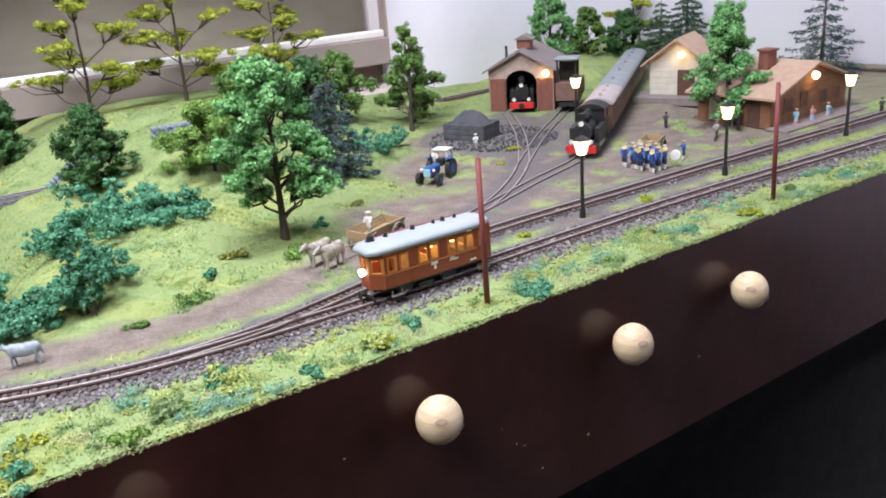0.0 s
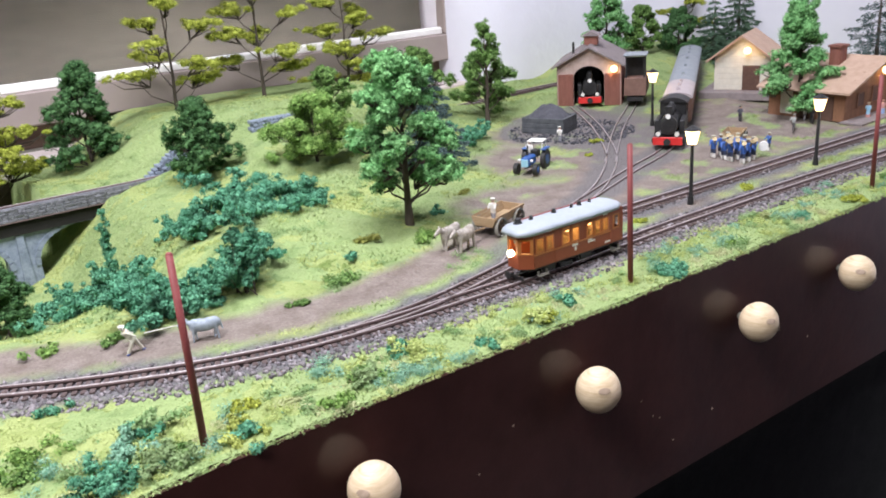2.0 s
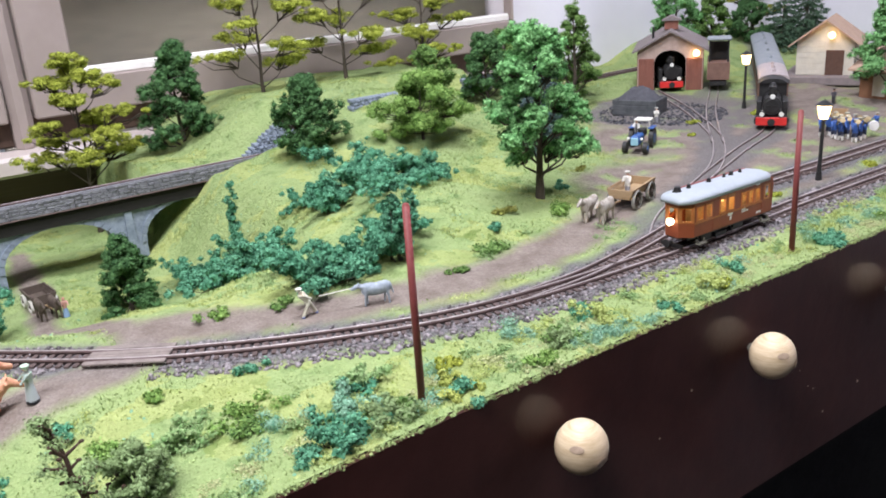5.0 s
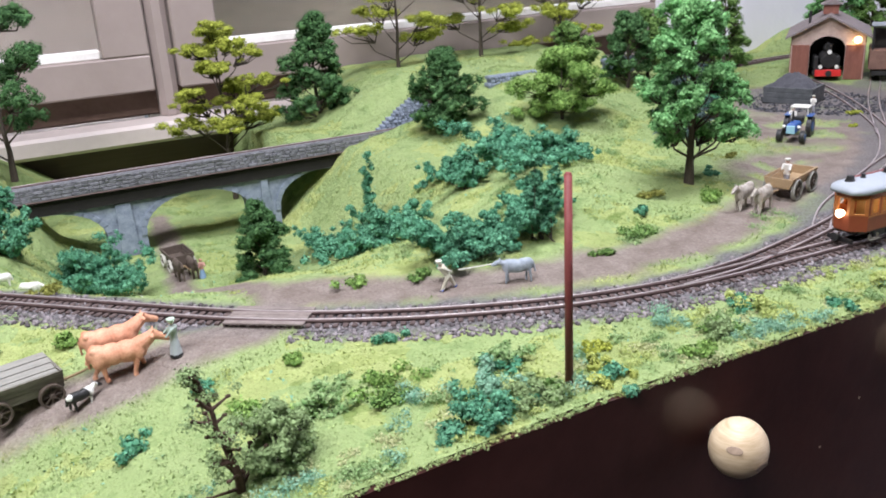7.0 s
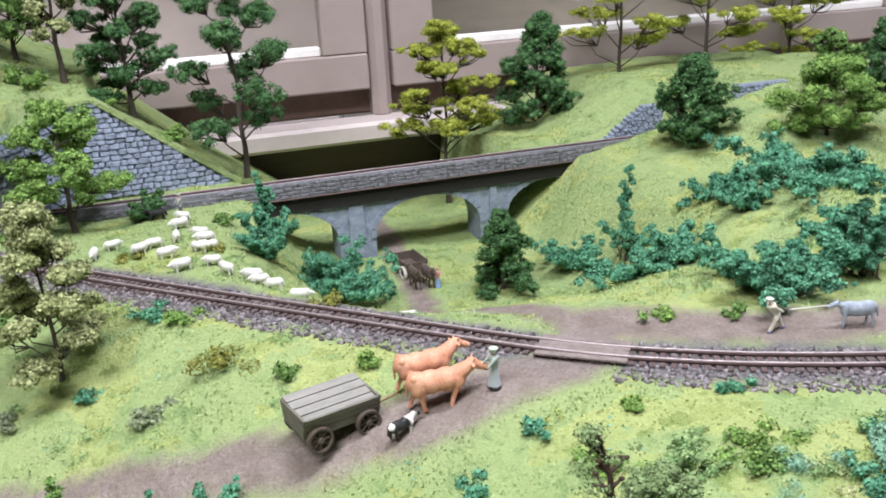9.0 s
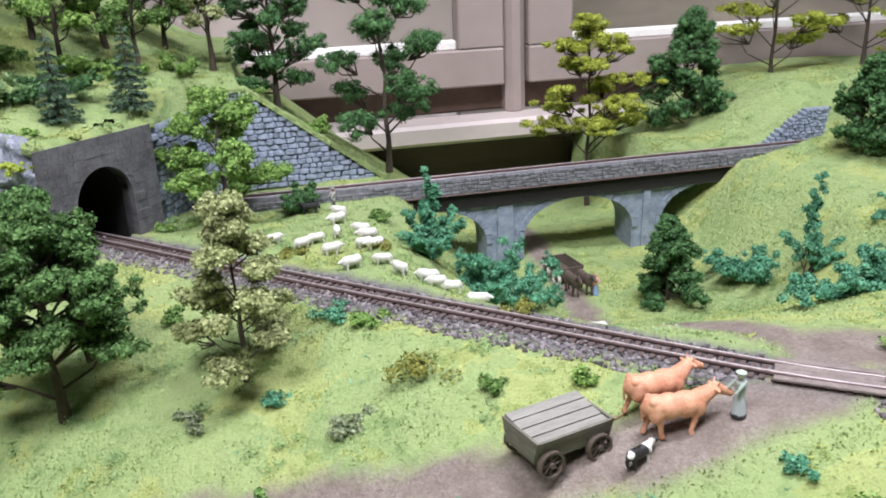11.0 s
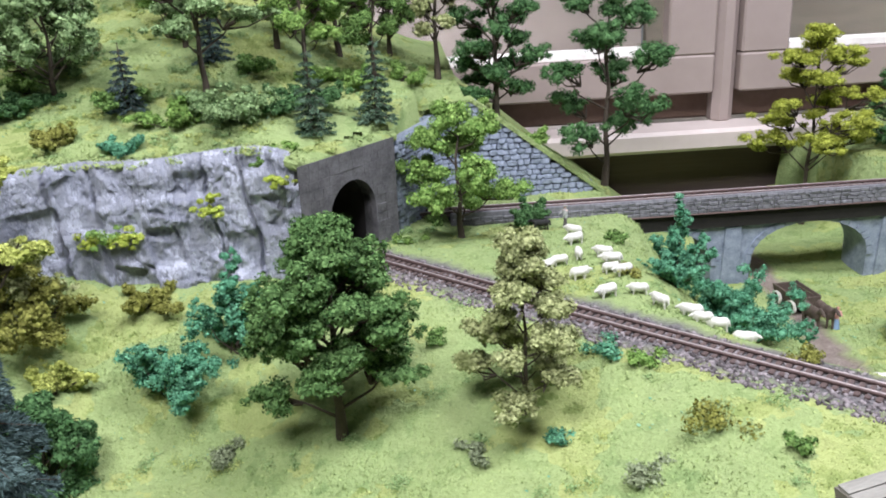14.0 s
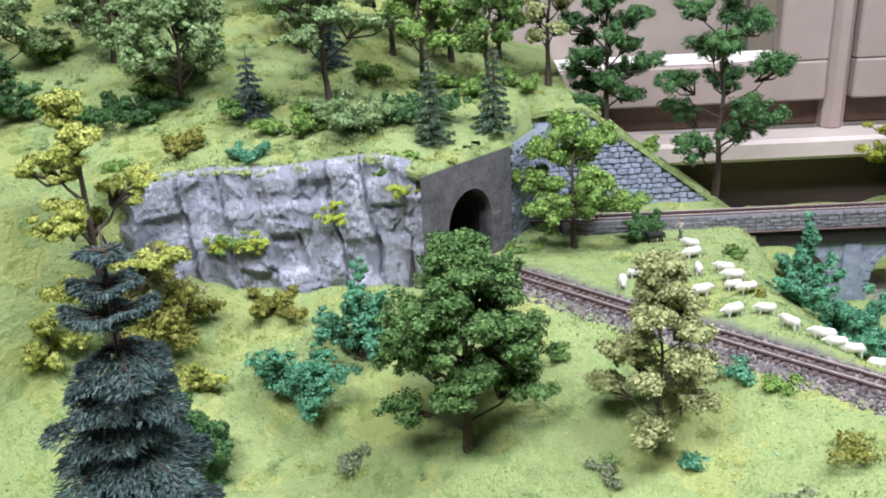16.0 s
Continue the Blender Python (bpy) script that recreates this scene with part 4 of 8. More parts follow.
    six = np.tile(np.array([(1, 0, 0), (0, 1, 0), (-1, 0, 0), (0, -1, 0), (0, 0, 1), (0, 0, -1)], float), (len(cs), 1))
    six += rng.normal(size=six.shape) * 0.15
    heart = c + six * r * (1, 1, flat)
    tri = np.array([(0, 1, 4), (1, 2, 4), (2, 3, 4), (3, 0, 4), (1, 0, 5), (2, 1, 5), (3, 2, 5), (0, 3, 5)])
    tris = (tri[None] + 6 * np.arange(len(cs))[:, None, None]).reshape(-1, 3) + len(v)
    raw("crown", np.concatenate([v, heart]), np.concatenate([f, tris]), leaf, t)
    return t


def fir(name, x, y, height, width, leaf, label, tiers=11, z=None, group="", size=0.24, lush=1.6):
    """A spruce: drooping tiers of needled branches round a straight stem."""
    zz = gz(x, y) - 0.15 if z is None else z
    t = thing(name, x, y, zz, float(rng.uniform(0, 360)), label, "tree", group)
    bm = fresh()
    rod(bm, (0, 0, 0), (0, 0, height * 0.97), 0.02 * height + 0.08, 0.03, 8)
    pp, dd, ss = [], [], []
    for k in range(tiers):
        f = k / tiers
        zc = height * (0.08 + 0.86 * f)
        rad = width / 2 * (1 - f) ** 0.85 + 0.09 * width
        n = max(4, int(8 * (1 - f) + 4))
        for j in range(n):
            a = 6.283 * j / n + k * 0.7 + rng.uniform(-0.3, 0.3)
            L = rad * rng.uniform(0.62, 1.12)
            tip = Vector((math.cos(a) * L, math.sin(a) * L, zc - L * rng.uniform(0.05, 0.32)))
            root = Vector((0, 0, zc + L * 0.1 + rng.uniform(-0.02, 0.02) * height))
            rod(bm, root, tip, 0.05, 0.02, 4, False)
            m = max(10, int(L / size * 8 * lush))
            side = Vector((-math.sin(a), math.cos(a), 0))
            ax = (tip - root).normalized()
            for i in range(m):
                u = rng.uniform(0.1, 1.0) ** 0.8
                p = root.lerp(tip, u) + Vector((0, 0, -0.22 * L * u + 0.26 * L * u * u))
                p += side * rng.normal() * 0.13 * (1.25 - u) * L + Vector((0, 0, rng.normal() * (0.05 * L * (1.1 - u) + 0.25 * size)))
                pp.append(p)
                dd.append(ax * size * rng.uniform(0.5, 1.1) + side * rng.normal() * size * 0.6 + Vector((0, 0, rng.uniform(-0.5, 0.45) * size)))
                ss.append(side * size * rng.uniform(0.08, 0.2) + Vector((0, 0, rng.uniform(-0.3, 0.3) * size)))
    p, d, s = np.array(pp), np.array(dd), np.array(ss)
    v = np.stack([p - s, p + s, p + d + s * 0.3, p + d - s * 0.3], 1).reshape(-1, 3)
    part("trunk", bm, "bark", t, "", True)
    raw("crown", v, np.arange(len(v)).reshape(-1, 4), leaf, t)
    return t


def spruce(name, x, y, height, reach, leaf, label, tiers, lean):
    """A large spruce: drooping needled pads in tiers, wide below and blunt on top."""
    t = thing(name, x, y, gz(x, y) - 0.15, 0, label, "tree")
    bm = fresh()
    rod(bm, (0, 0, 0), (0, 0, height * 0.98), 0.42, 0.05, 8)
    vv = []
    for k in range(tiers):
        f = (k + 0.5) / tiers
        zc = height * (0.06 + 0.9 * f)
        rad = reach * float(np.interp(f, (0, 0.3, 0.5, 0.6, 0.7, 0.8, 0.87, 0.94, 1.0), (1.1, 1.0, 0.93, 0.86, 0.74, 0.52, 0.38, 0.33, 0.16)))
        n = 9 if f < 0.5 else 7 if f < 0.85 else 5
        for j in range(n):
            a = 6.283 * j / n + k * 0.95 + rng.uniform(-0.25, 0.25)
            L = rad * rng.uniform(0.6, 1.2)
            out, side = np.array((math.cos(a), math.sin(a), 0.0)), np.array((-math.sin(a), math.cos(a), 0.0))
            rise = L * (0.10 if f < 0.8 else 0.5)
            sag = L * rng.uniform(0.45, 0.7) * (1.0 if f < 0.8 else 0.35)
            z0 = zc + rng.uniform(-0.2, 0.2)

            def bough(u):
                return out * L * u[:, None] + np.array((0, 0, 1.0)) * (z0 + rise * u - sag * u ** 1.6 + 0.22 * sag * u ** 5)[:, None]

            q = bough(np.linspace(0, 1, 4))
            for b in range(3):
                rod(bm, q[b], q[b + 1], 0.09 - 0.025 * b, 0.065 - 0.025 * b, 4, False)
            m = int(180 + 300 * L)
            u = rng.uniform(0.08, 1.0, m) ** 0.75
            w = 0.36 * L * np.sin(np.clip(u, 0.12, 1.0) ** 0.8 * 2.9) + 0.12
            e = np.clip(rng.normal(size=m) * 0.55, -1.15, 1.15)
            p = bough(u) + side * (e * w)[:, None]
            p[:, 2] -= 0.30 * np.abs(e) * w + rng.uniform(0, 0.16, m)
            d = out * (0.23 * rng.uniform(0.5, 1.1, m))[:, None] + side * (0.20 * e + 0.07 * rng.normal(size=m))[:, None]
            d[:, 2] -= rng.uniform(-0.08, 0.24, m)
            c = np.cross(d, rng.normal(size=(m, 3)))
            c *= 0.045 / np.linalg.norm(c, axis=1)[:, None]
            vv.append(np.stack([p - c, p + c, p + d + c * 0.4, p + d - c * 0.4], 1).reshape(-1, 3))
    v = np.concatenate(vv)
    v[:, 0] += lean * v[:, 2] / height
    for q in bm.verts:
        q.co.x += lean * q.co.z / height
    part("trunk", bm, "bark", t, "", True)
    raw("crown", v, np.arange(len(v)).reshape(-1, 4), leaf, t)


# ground foam: crumbs in patches over the grass
def foam_patch(name, material, count, offset, cut, label, size=0.12):
    px, py = rng.uniform(-88, 100, count * 4), rng.uniform(45.7, 124, count * 4)
    vs, k = [], 0
    for x, y in zip(px, py):
        if noise.noise(Vector((x, y, offset)) * 0.28) + 0.5 * noise.noise(Vector((x, y, offset + 5)) * 0.9) < cut:
            continue
        i, j = int((x - X0) / STEP), int((y - Y0) / STEP)
        if in_tunnel(x, y) or GD[j, i] > 0.35 or GB[j, i] > 0.35 or abs(GZ[j + 1, i] - GZ[j, i]) > 1.2:
            continue
        vs.append((x, y, gz(x, y) + rng.uniform(-0.01, 0.04)))
        k += 1
        if k >= count:
            break
    c = np.array(vs)
    n = len(c)
    up = rng.normal(size=(n, 3)) * 0.3 + (0, 0, 1)
    a = np.cross(up, rng.normal(size=(n, 3)))
    a /= np.linalg.norm(a, axis=1)[:, None]
    b = np.cross(up / np.linalg.norm(up, axis=1)[:, None], a)
    s = size * rng.uniform(0.5, 1.5, n)[:, None]
    q = np.stack([c - a * s, c - b * s, c + a * s, c + b * s + (0, 0, 0.06)], 1).reshape(-1, 3)
    tagged(raw(name, q, np.arange(4 * n).reshape(-1, 4), material), label, "ground cover", kind="stuff")


foam_patch("ground_foam", "grass", 16000, 1.0, 0.10, "crumbled mid green ground foam on the grass", 0.085)
foam_patch("dry_foam", "grass", 12000, 21.0, 0.14, "pale dry ground foam on the grass", 0.075)
foam_patch("teal_foam", "foam_teal", 5000, 41.0, 0.36, "blue-green ground foam on the grass", 0.10)


def scrub(name, material, label, patches, spots_in, rad=(0.5, 1.3), flakes=300, size=0.07, lift=0.2):
    """Low flock scrub: many flat clumps joined as one cover."""
    cs, rs = [], []
    for x, y in spots_in(patches):
        i, j = int((x - X0) / STEP), int((y - Y0) / STEP)
        if in_tunnel(x, y) or GD[j, i] > 0.4 or GB[j, i] > 0.3:
            continue
        r = rng.uniform(*rad)
        for k in range(5):
            px, py = x + rng.normal() * r * 0.42, max(Y0 + 0.1, y + rng.normal() * r * 0.32)
            cs.append((px, py, gz(px, py) + lift * r * rng.uniform(0.1, 0.8)))
            rs.append(r * rng.uniform(0.25, 0.5))
    v, f = leaves(cs, rs, int(flakes * len(cs) / 5), size, 0.55, 0.2)
    return tagged(raw(name, v, f, material), label, "scrub", kind="stuff")


def front_strip(n):
    return [(rng.uniform(-30, 95), rng.uniform(46.1, 51.0)) for k in range(n)]


def meadow(n):
    return [(rng.uniform(-70, 55), rng.uniform(52, 104)) for k in range(n)]


def hill_side(n):
    return [(rng.uniform(-92, -45), rng.uniform(105, 132)) for k in range(n)]


edge_x = np.arange(-90, 118, 0.16)
cs = [(x, Y0 + rng.uniform(-0.36, 0.3), gz(float(x), Y0) + rng.uniform(-0.08, 0.04)) for x in edge_x]
v, f = leaves(cs, rng.uniform(0.09, 0.18, len(cs)), 30000, 0.07, 0.7, 0.2)
tagged(raw("edge_grass", v, f, "grass"), "ragged grass along the top of the front board", "grass", kind="stuff")
scrub("verge_scrub", "verge_teal", "patches of mint green flock along the layout edge", 40, front_strip, (0.9, 2.1), 620, 0.07, 0.3)
scrub("lime_scrub", "verge_lime", "patches of lime yellow flock along the layout edge", 44, front_strip, (0.9, 2.0), 520, 0.07, 0.14)
scrub("green_scrub", "verge_green", "patches of mid green flock along the layout edge", 40, front_strip, (0.8, 1.7), 560, 0.07, 0.3)
scrub("tan_scrub", "verge_tan", "patches of dry tan flock along the layout edge", 60, front_strip, (0.8, 2.0), 420, 0.07, 0.06)
scrub("meadow_scrub", "verge_green", "low green flock patches on the meadow", 120, meadow, (0.9, 2.3), 420, 0.07, 0.10)
scrub("meadow_lime", "verge_lime", "low lime flock patches on the meadow", 60, meadow, (0.9, 2.4), 380, 0.07, 0.06)
scrub("hill_scrub", "verge_green", "green flock undergrowth on the wooded hill", 120, hill_side, (0.6, 1.6), 240, 0.085, 0.35)
scrub("hill_lime", "verge_lime", "lime flock undergrowth on the wooded hill", 90, hill_side, (0.6, 1.6), 220, 0.085, 0.2)


# ---- viaduct ----
def viaduct():
    t = thing("viaduct", -4, 115.5, 0, 0, "grey stone model viaduct with segmental arches", "bridge")
    x0, x1, yf, yb = -40.0, 30.0, -2.3, 2.3
    bm = fresh()
    box(bm, (x0 + x1) / 2, yf - 0.3, 0.04, x1 - x0, 0.4, 1.76, bev=0.06)
    par = part("parapet", bm, "bridge_edge", t, "weathered grey parapet of rough stones")
    r = random.Random(21)
    shapes = []
    for k in range(8):
        bm = fresh()
        box(bm, 0, 0, 0, 1, 0.24, 0.37, bev=0.07)
        for v in bm.verts:
            v.co += Vector((r.uniform(-0.05, 0.05), r.uniform(-0.06, 0.06), r.uniform(-0.04, 0.04)))
        shapes.append(bm)
    for row in range(4):
        x = x0 + 0.2
        while x < x1 - 1.2:
            w = r.uniform(0.55, 1.15)
            bm = shapes[r.randrange(8)].copy()
            for v in bm.verts:
                v.co = Vector((x + w / 2 + v.co.x * w * 0.95, yf - 0.5 + v.co.y, -0.6 + row * 0.4 + v.co.z))
            if row in (1, 2) or -26 < x < 16:
                part("stone", bm, "bridge_edge", par)
            x += w
    bm = fresh()
    box(bm, (x0 + x1) / 2, yf - 0.6, -0.86, x1 - x0, 0.12, 0.09)
    part("moulding", bm, "bridge_rail", t, "reddish moulding under the parapet")
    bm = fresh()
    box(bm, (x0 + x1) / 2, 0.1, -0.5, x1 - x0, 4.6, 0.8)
    part("deck", bm, "bridge_shade", t)
    # the shadow under the parapet is painted into this band
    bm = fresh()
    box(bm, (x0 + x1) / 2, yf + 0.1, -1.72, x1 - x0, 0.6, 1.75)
    part("cornice", bm, "bridge_shade", t, "band below the parapet, its shadow painted near-black")
    # arch wall: outline with three openings
    piers = [(-24.8, -12.9), (-8.7, 4.0), (7.4, 18.5)]
    top = -2.0
    n = 22
    for px0, px1 in piers:
        bm = fresh()
        cx, r = (px0 + px1) / 2, (px1 - px0) / 2
        prev = None
        for k in range(n + 1):
            a = math.pi * k / n
            x = cx - r * math.cos(a)
            z = -7.0 + 4.3 * math.sin(a) ** 0.85
            cur = (x, z)
            if prev:
                vs = [bm.verts.new(q) for q in ((prev[0], yf + 0.2, prev[1]), (cur[0], yf + 0.2, cur[1]), (cur[0], yf + 0.2, top), (prev[0], yf + 0.2, top))]
                bm.faces.new(vs)
                vs = [bm.verts.new(q) for q in ((prev[0], yb, prev[1]), (cur[0], yb, cur[1]), (cur[0], yb, top), (prev[0], yb, top))]
                bm.faces.new(vs)
                vs = [bm.verts.new(q) for q in ((prev[0], yf + 0.2, prev[1]), (cur[0], yf + 0.2, cur[1]), (cur[0], yb, cur[1]), (prev[0], yb, prev[1]))]
                bm.faces.new(vs)
            prev = cur
        part("arch", bm, "masonry", t, "grey blue stone arch and spandrel")
    for px0, px1 in ((-30, -24.8), (-12.9, -8.7), (4.0, 7.4), (18.5, 26)):
        bm = fresh()
        box(bm, (px0 + px1) / 2, (yf + yb) / 2 + 0.1, -6.4, px1 - px0, 4.4, 9.0)
        part("pier", bm, "masonry", t)
        bm = fresh()
        slab(bm, [(px0 + 1.0, -11), (px1 - 1.0, -11), (px1 - 1.3, -2.7), (px0 + 1.3, -2.7)], yf - 0.05, yf + 0.3)
        part("buttress", bm, "masonry", t, "slim buttress strip on the pier")
    for px0, px1 in piers:
        cx, r = (px0 + px1) / 2, (px1 - px0) / 2
        for k in range(17):
            a0, a1 = math.pi * (k + 0.06) / 17, math.pi * (k + 0.94) / 17
            bm = fresh()
            q = []
            for a, g in ((a0, 0), (a1, 0), (a1, 0.75), (a0, 0.75)):
                q.append((cx - (r + g * 0.8) * math.cos(a), -7.0 + (4.3 + g * 0.8) * math.sin(a) ** 0.85))
            slab(bm, q, yf + 0.05, yf + 0.3)
            part("voussoir", bm, "masonry", t)
    for px in (-21, -14, -7, 0, 7, 14):
        bm = fresh()
        rod(bm, (px, yf - 0.62, -0.95), (px, yf - 0.62, 0.62), 0.05, 0.05, 6)
        part("parapet_post", bm, "masonry_dark", t)


viaduct()


# ---- rubble walls built of single stones ----
def stone_mesh(seed):
    r = random.Random(seed)
    bm = fresh()
    vs = box(bm, 0, 0, 0, 1, 1, 1, bev=0.2)
    for v in bm.verts:
        v.co += Vector((r.uniform(-0.07, 0.07), r.uniform(-0.07, 0.07), r.uniform(-0.07, 0.07)))
    tidy(bm)
    bmesh.ops.scale(bm, vec=(CM, CM, CM), verts=bm.verts)
    me = bpy.data.meshes.new("stone")
    bm.to_mesh(me)
    bm.free()
    me.materials.append(M["masonry"])
    return me


STONES = [stone_mesh(i) for i in range(7)]


def rubble_wall(name, label, x, y, z, rz, inside, w, h, row=0.72, length=1.25, back=0.6):
    """A wall face in the x-z plane, its outline given by inside(u, v)."""
    t = thing(name, x, y, z, rz, label, "stone wall")
    r = random.Random(3)
    v = 0.0
    cells = []
    while v < h:
        rh = row * r.uniform(0.85, 1.2)
        u = -r.uniform(0, length)
        while u < w:
            L = length * r.uniform(0.6, 1.4)
            if inside(u + L / 2, v + rh / 2):
                cells.append((u + L / 2, v + rh / 2, L, rh))
            u += L
        v += rh
    for k, (u, v, L, rh) in enumerate(cells):
        ob = new("stone", STONES[k % 7])
        ob.parent = t
        ob.matrix_basis = pose(u * CM, r.uniform(-0.12, 0.06) * CM, v * CM) @ Matrix.Diagonal((L * 1.0, 0.8, rh * 0.99, 1))
    bm = fresh()
    for u, v, L, rh in cells:
        box(bm, u, 0.32, v, L * 1.05, 0.5, rh * 1.06)
    part("mortar", bm, "mortar", t, "dark recessed mortar")
    return t


rubble_wall("retaining_wall", "grey blue rubble retaining wall rising to the wooded hill", -46.5, 121.6, -0.4, 0,
            lambda u, v: v < min(10.6, (19.8 - u) * 0.75) and not (u < 2.2 and v > 9.4), 21, 11.4, 0.58, 0.92)
rubble_wall("cutting_wall", "low grey blue rubble wall beside the upper track", 17.0, 117.75, -0.3, 0,
            lambda u, v: v < min(4.2, (u - 0.8) * 0.62) and u < 11, 11, 4.4, 0.36, 0.6)
rubble_wall("hillside_wall", "patch of grey rubble wall in the grassy hillside", 31.2, 108.6, 4.0, 0,
            lambda u, v: v < 2.6, 6.6, 2.6, 0.36, 0.6)
rubble_wall("hillside_wall", "patch of grey rubble wall among the trees", 50.5, 109.5, 4.6, 0,
            lambda u, v: v < 2.2, 4.6, 2.4, 0.36, 0.6)


# ---- tunnel portal, side wall and rock face ----
def portal():
    ang = 48.5
    t = thing("tunnel_portal", PORTAL.x, PORTAL.y, 0, ang, "dark grey stone tunnel portal with round arch", "tunnel")
    W, H, R, S = 6.0, 9.3, 3.0, 3.9
    bm = fresh()
    out = [(-W - 1.0, -0.8), (-W + 0.9, H), (W, H + 0.3), (W, -0.8)]
    n = 18
    arch = [(R, -0.8)] + [(R * math.cos(math.pi * k / n), S + (R + 0.1) * math.sin(math.pi * k / n)) for k in range(n + 1)] + [(-R, -0.8)]
    ring = [(W, -0.8)] + [(W, S)] + [(W, H + 0.3)] + [(x, H + 0.3 * (x + W) / (2 * W)) for x in np.linspace(W - 1, -W + 2, n - 3)] + [(-W + 0.9, H), (-W - 0.2, S), (-W - 1.0, -0.8)]
    k = min(len(arch), len(ring))
    for y in (-0.6, 0.9):
        a = [bm.verts.new((x, y, z)) for x, z in arch[:k]]
        b = [bm.verts.new((x, y, z)) for x, z in ring[:k]]
        for i in range(k - 1):
            bm.faces.new((a[i], a[i + 1], b[i + 1], b[i]))
        if y < 0:
            inner = a
        else:
            for i in range(k - 1):
                bm.faces.new((inner[i], inner[i + 1], a[i + 1], a[i]))
    part("face", bm, "masonry_dark", t)
    r = random.Random(11)
    for row in range(12):
        z = -0.2 + row * 0.82
        x = -W - 0.3
        while x < W - 0.3:
            L = r.uniform(0.9, 1.7)
            cx, cz = x + L / 2, z + 0.4
            hole = abs(cx) < R + 0.8 and (cz < S or (cx * cx + (cz - S) ** 2) < (R + 0.9) ** 2)
            if not hole and x + L < W:
                bm = fresh()
                box(bm, cx, -0.61, cz, L * 0.995, r.uniform(0.05, 0.09), 0.815, bev=0.02)
                part("stone", bm, "masonry_dark", t)
            x += L
    bm = fresh()
    box(bm, 0.9, 4.5, H + 0.40, 2 * W + 0.8, 9.4, 1.1, rx=4.5, bev=0.35)
    part("turf", bm, "ground", t, "grassy turf over the portal")
    cs = [(rng.uniform(-W + 0.8, W + 0.8), u, H + 0.62 + 0.079 * u) for u in rng.uniform(-0.1, 8.6, 130)]
    v, f = leaves(cs, [0.5] * 130, 7500, 0.11, 0.4)
    raw("flock", v, f, "grass", t)
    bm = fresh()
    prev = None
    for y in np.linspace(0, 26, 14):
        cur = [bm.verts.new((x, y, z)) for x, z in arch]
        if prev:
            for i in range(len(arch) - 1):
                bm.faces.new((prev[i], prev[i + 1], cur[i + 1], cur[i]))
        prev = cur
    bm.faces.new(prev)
    part("bore", bm, "tunnel", t, "near-black tunnel bore")


portal()
rubble_wall("side_wall", "blue-grey rubble wall between tunnel portal and retaining wall", -49.5, 110.6, -0.4, 64.0,
            lambda u, v: v < 9.4 and u > 0.3, 12.4, 9.8, 0.58, 0.92)
# grassy edge over the sloping retaining wall
edge = thing("wall_verge", -46.5, 121.3, 0, 0, "grassy strip along the top of the retaining wall", "verge")
bm = fresh()
slab(bm, [(0, 9.6), (5.7, 10.3), (19.9, -0.5), (20.4, -0.4), (6.0, 10.6), (0, 10.2)], -0.25, 1.8)
part("turf", bm, "ground", edge)
cs = [(5.9 + 14.4 * k / 60, rng.uniform(-0.2, 1.2), 10.4 - 10.9 * k / 60) for k in range(61)] + [(6.0 * k / 14, rng.uniform(-0.1, 0.8), 10.2) for k in range(14)]
v, f = leaves(cs, [0.34] * len(cs), 2600, 0.10)
raw("flock", v, f, "grass", edge)


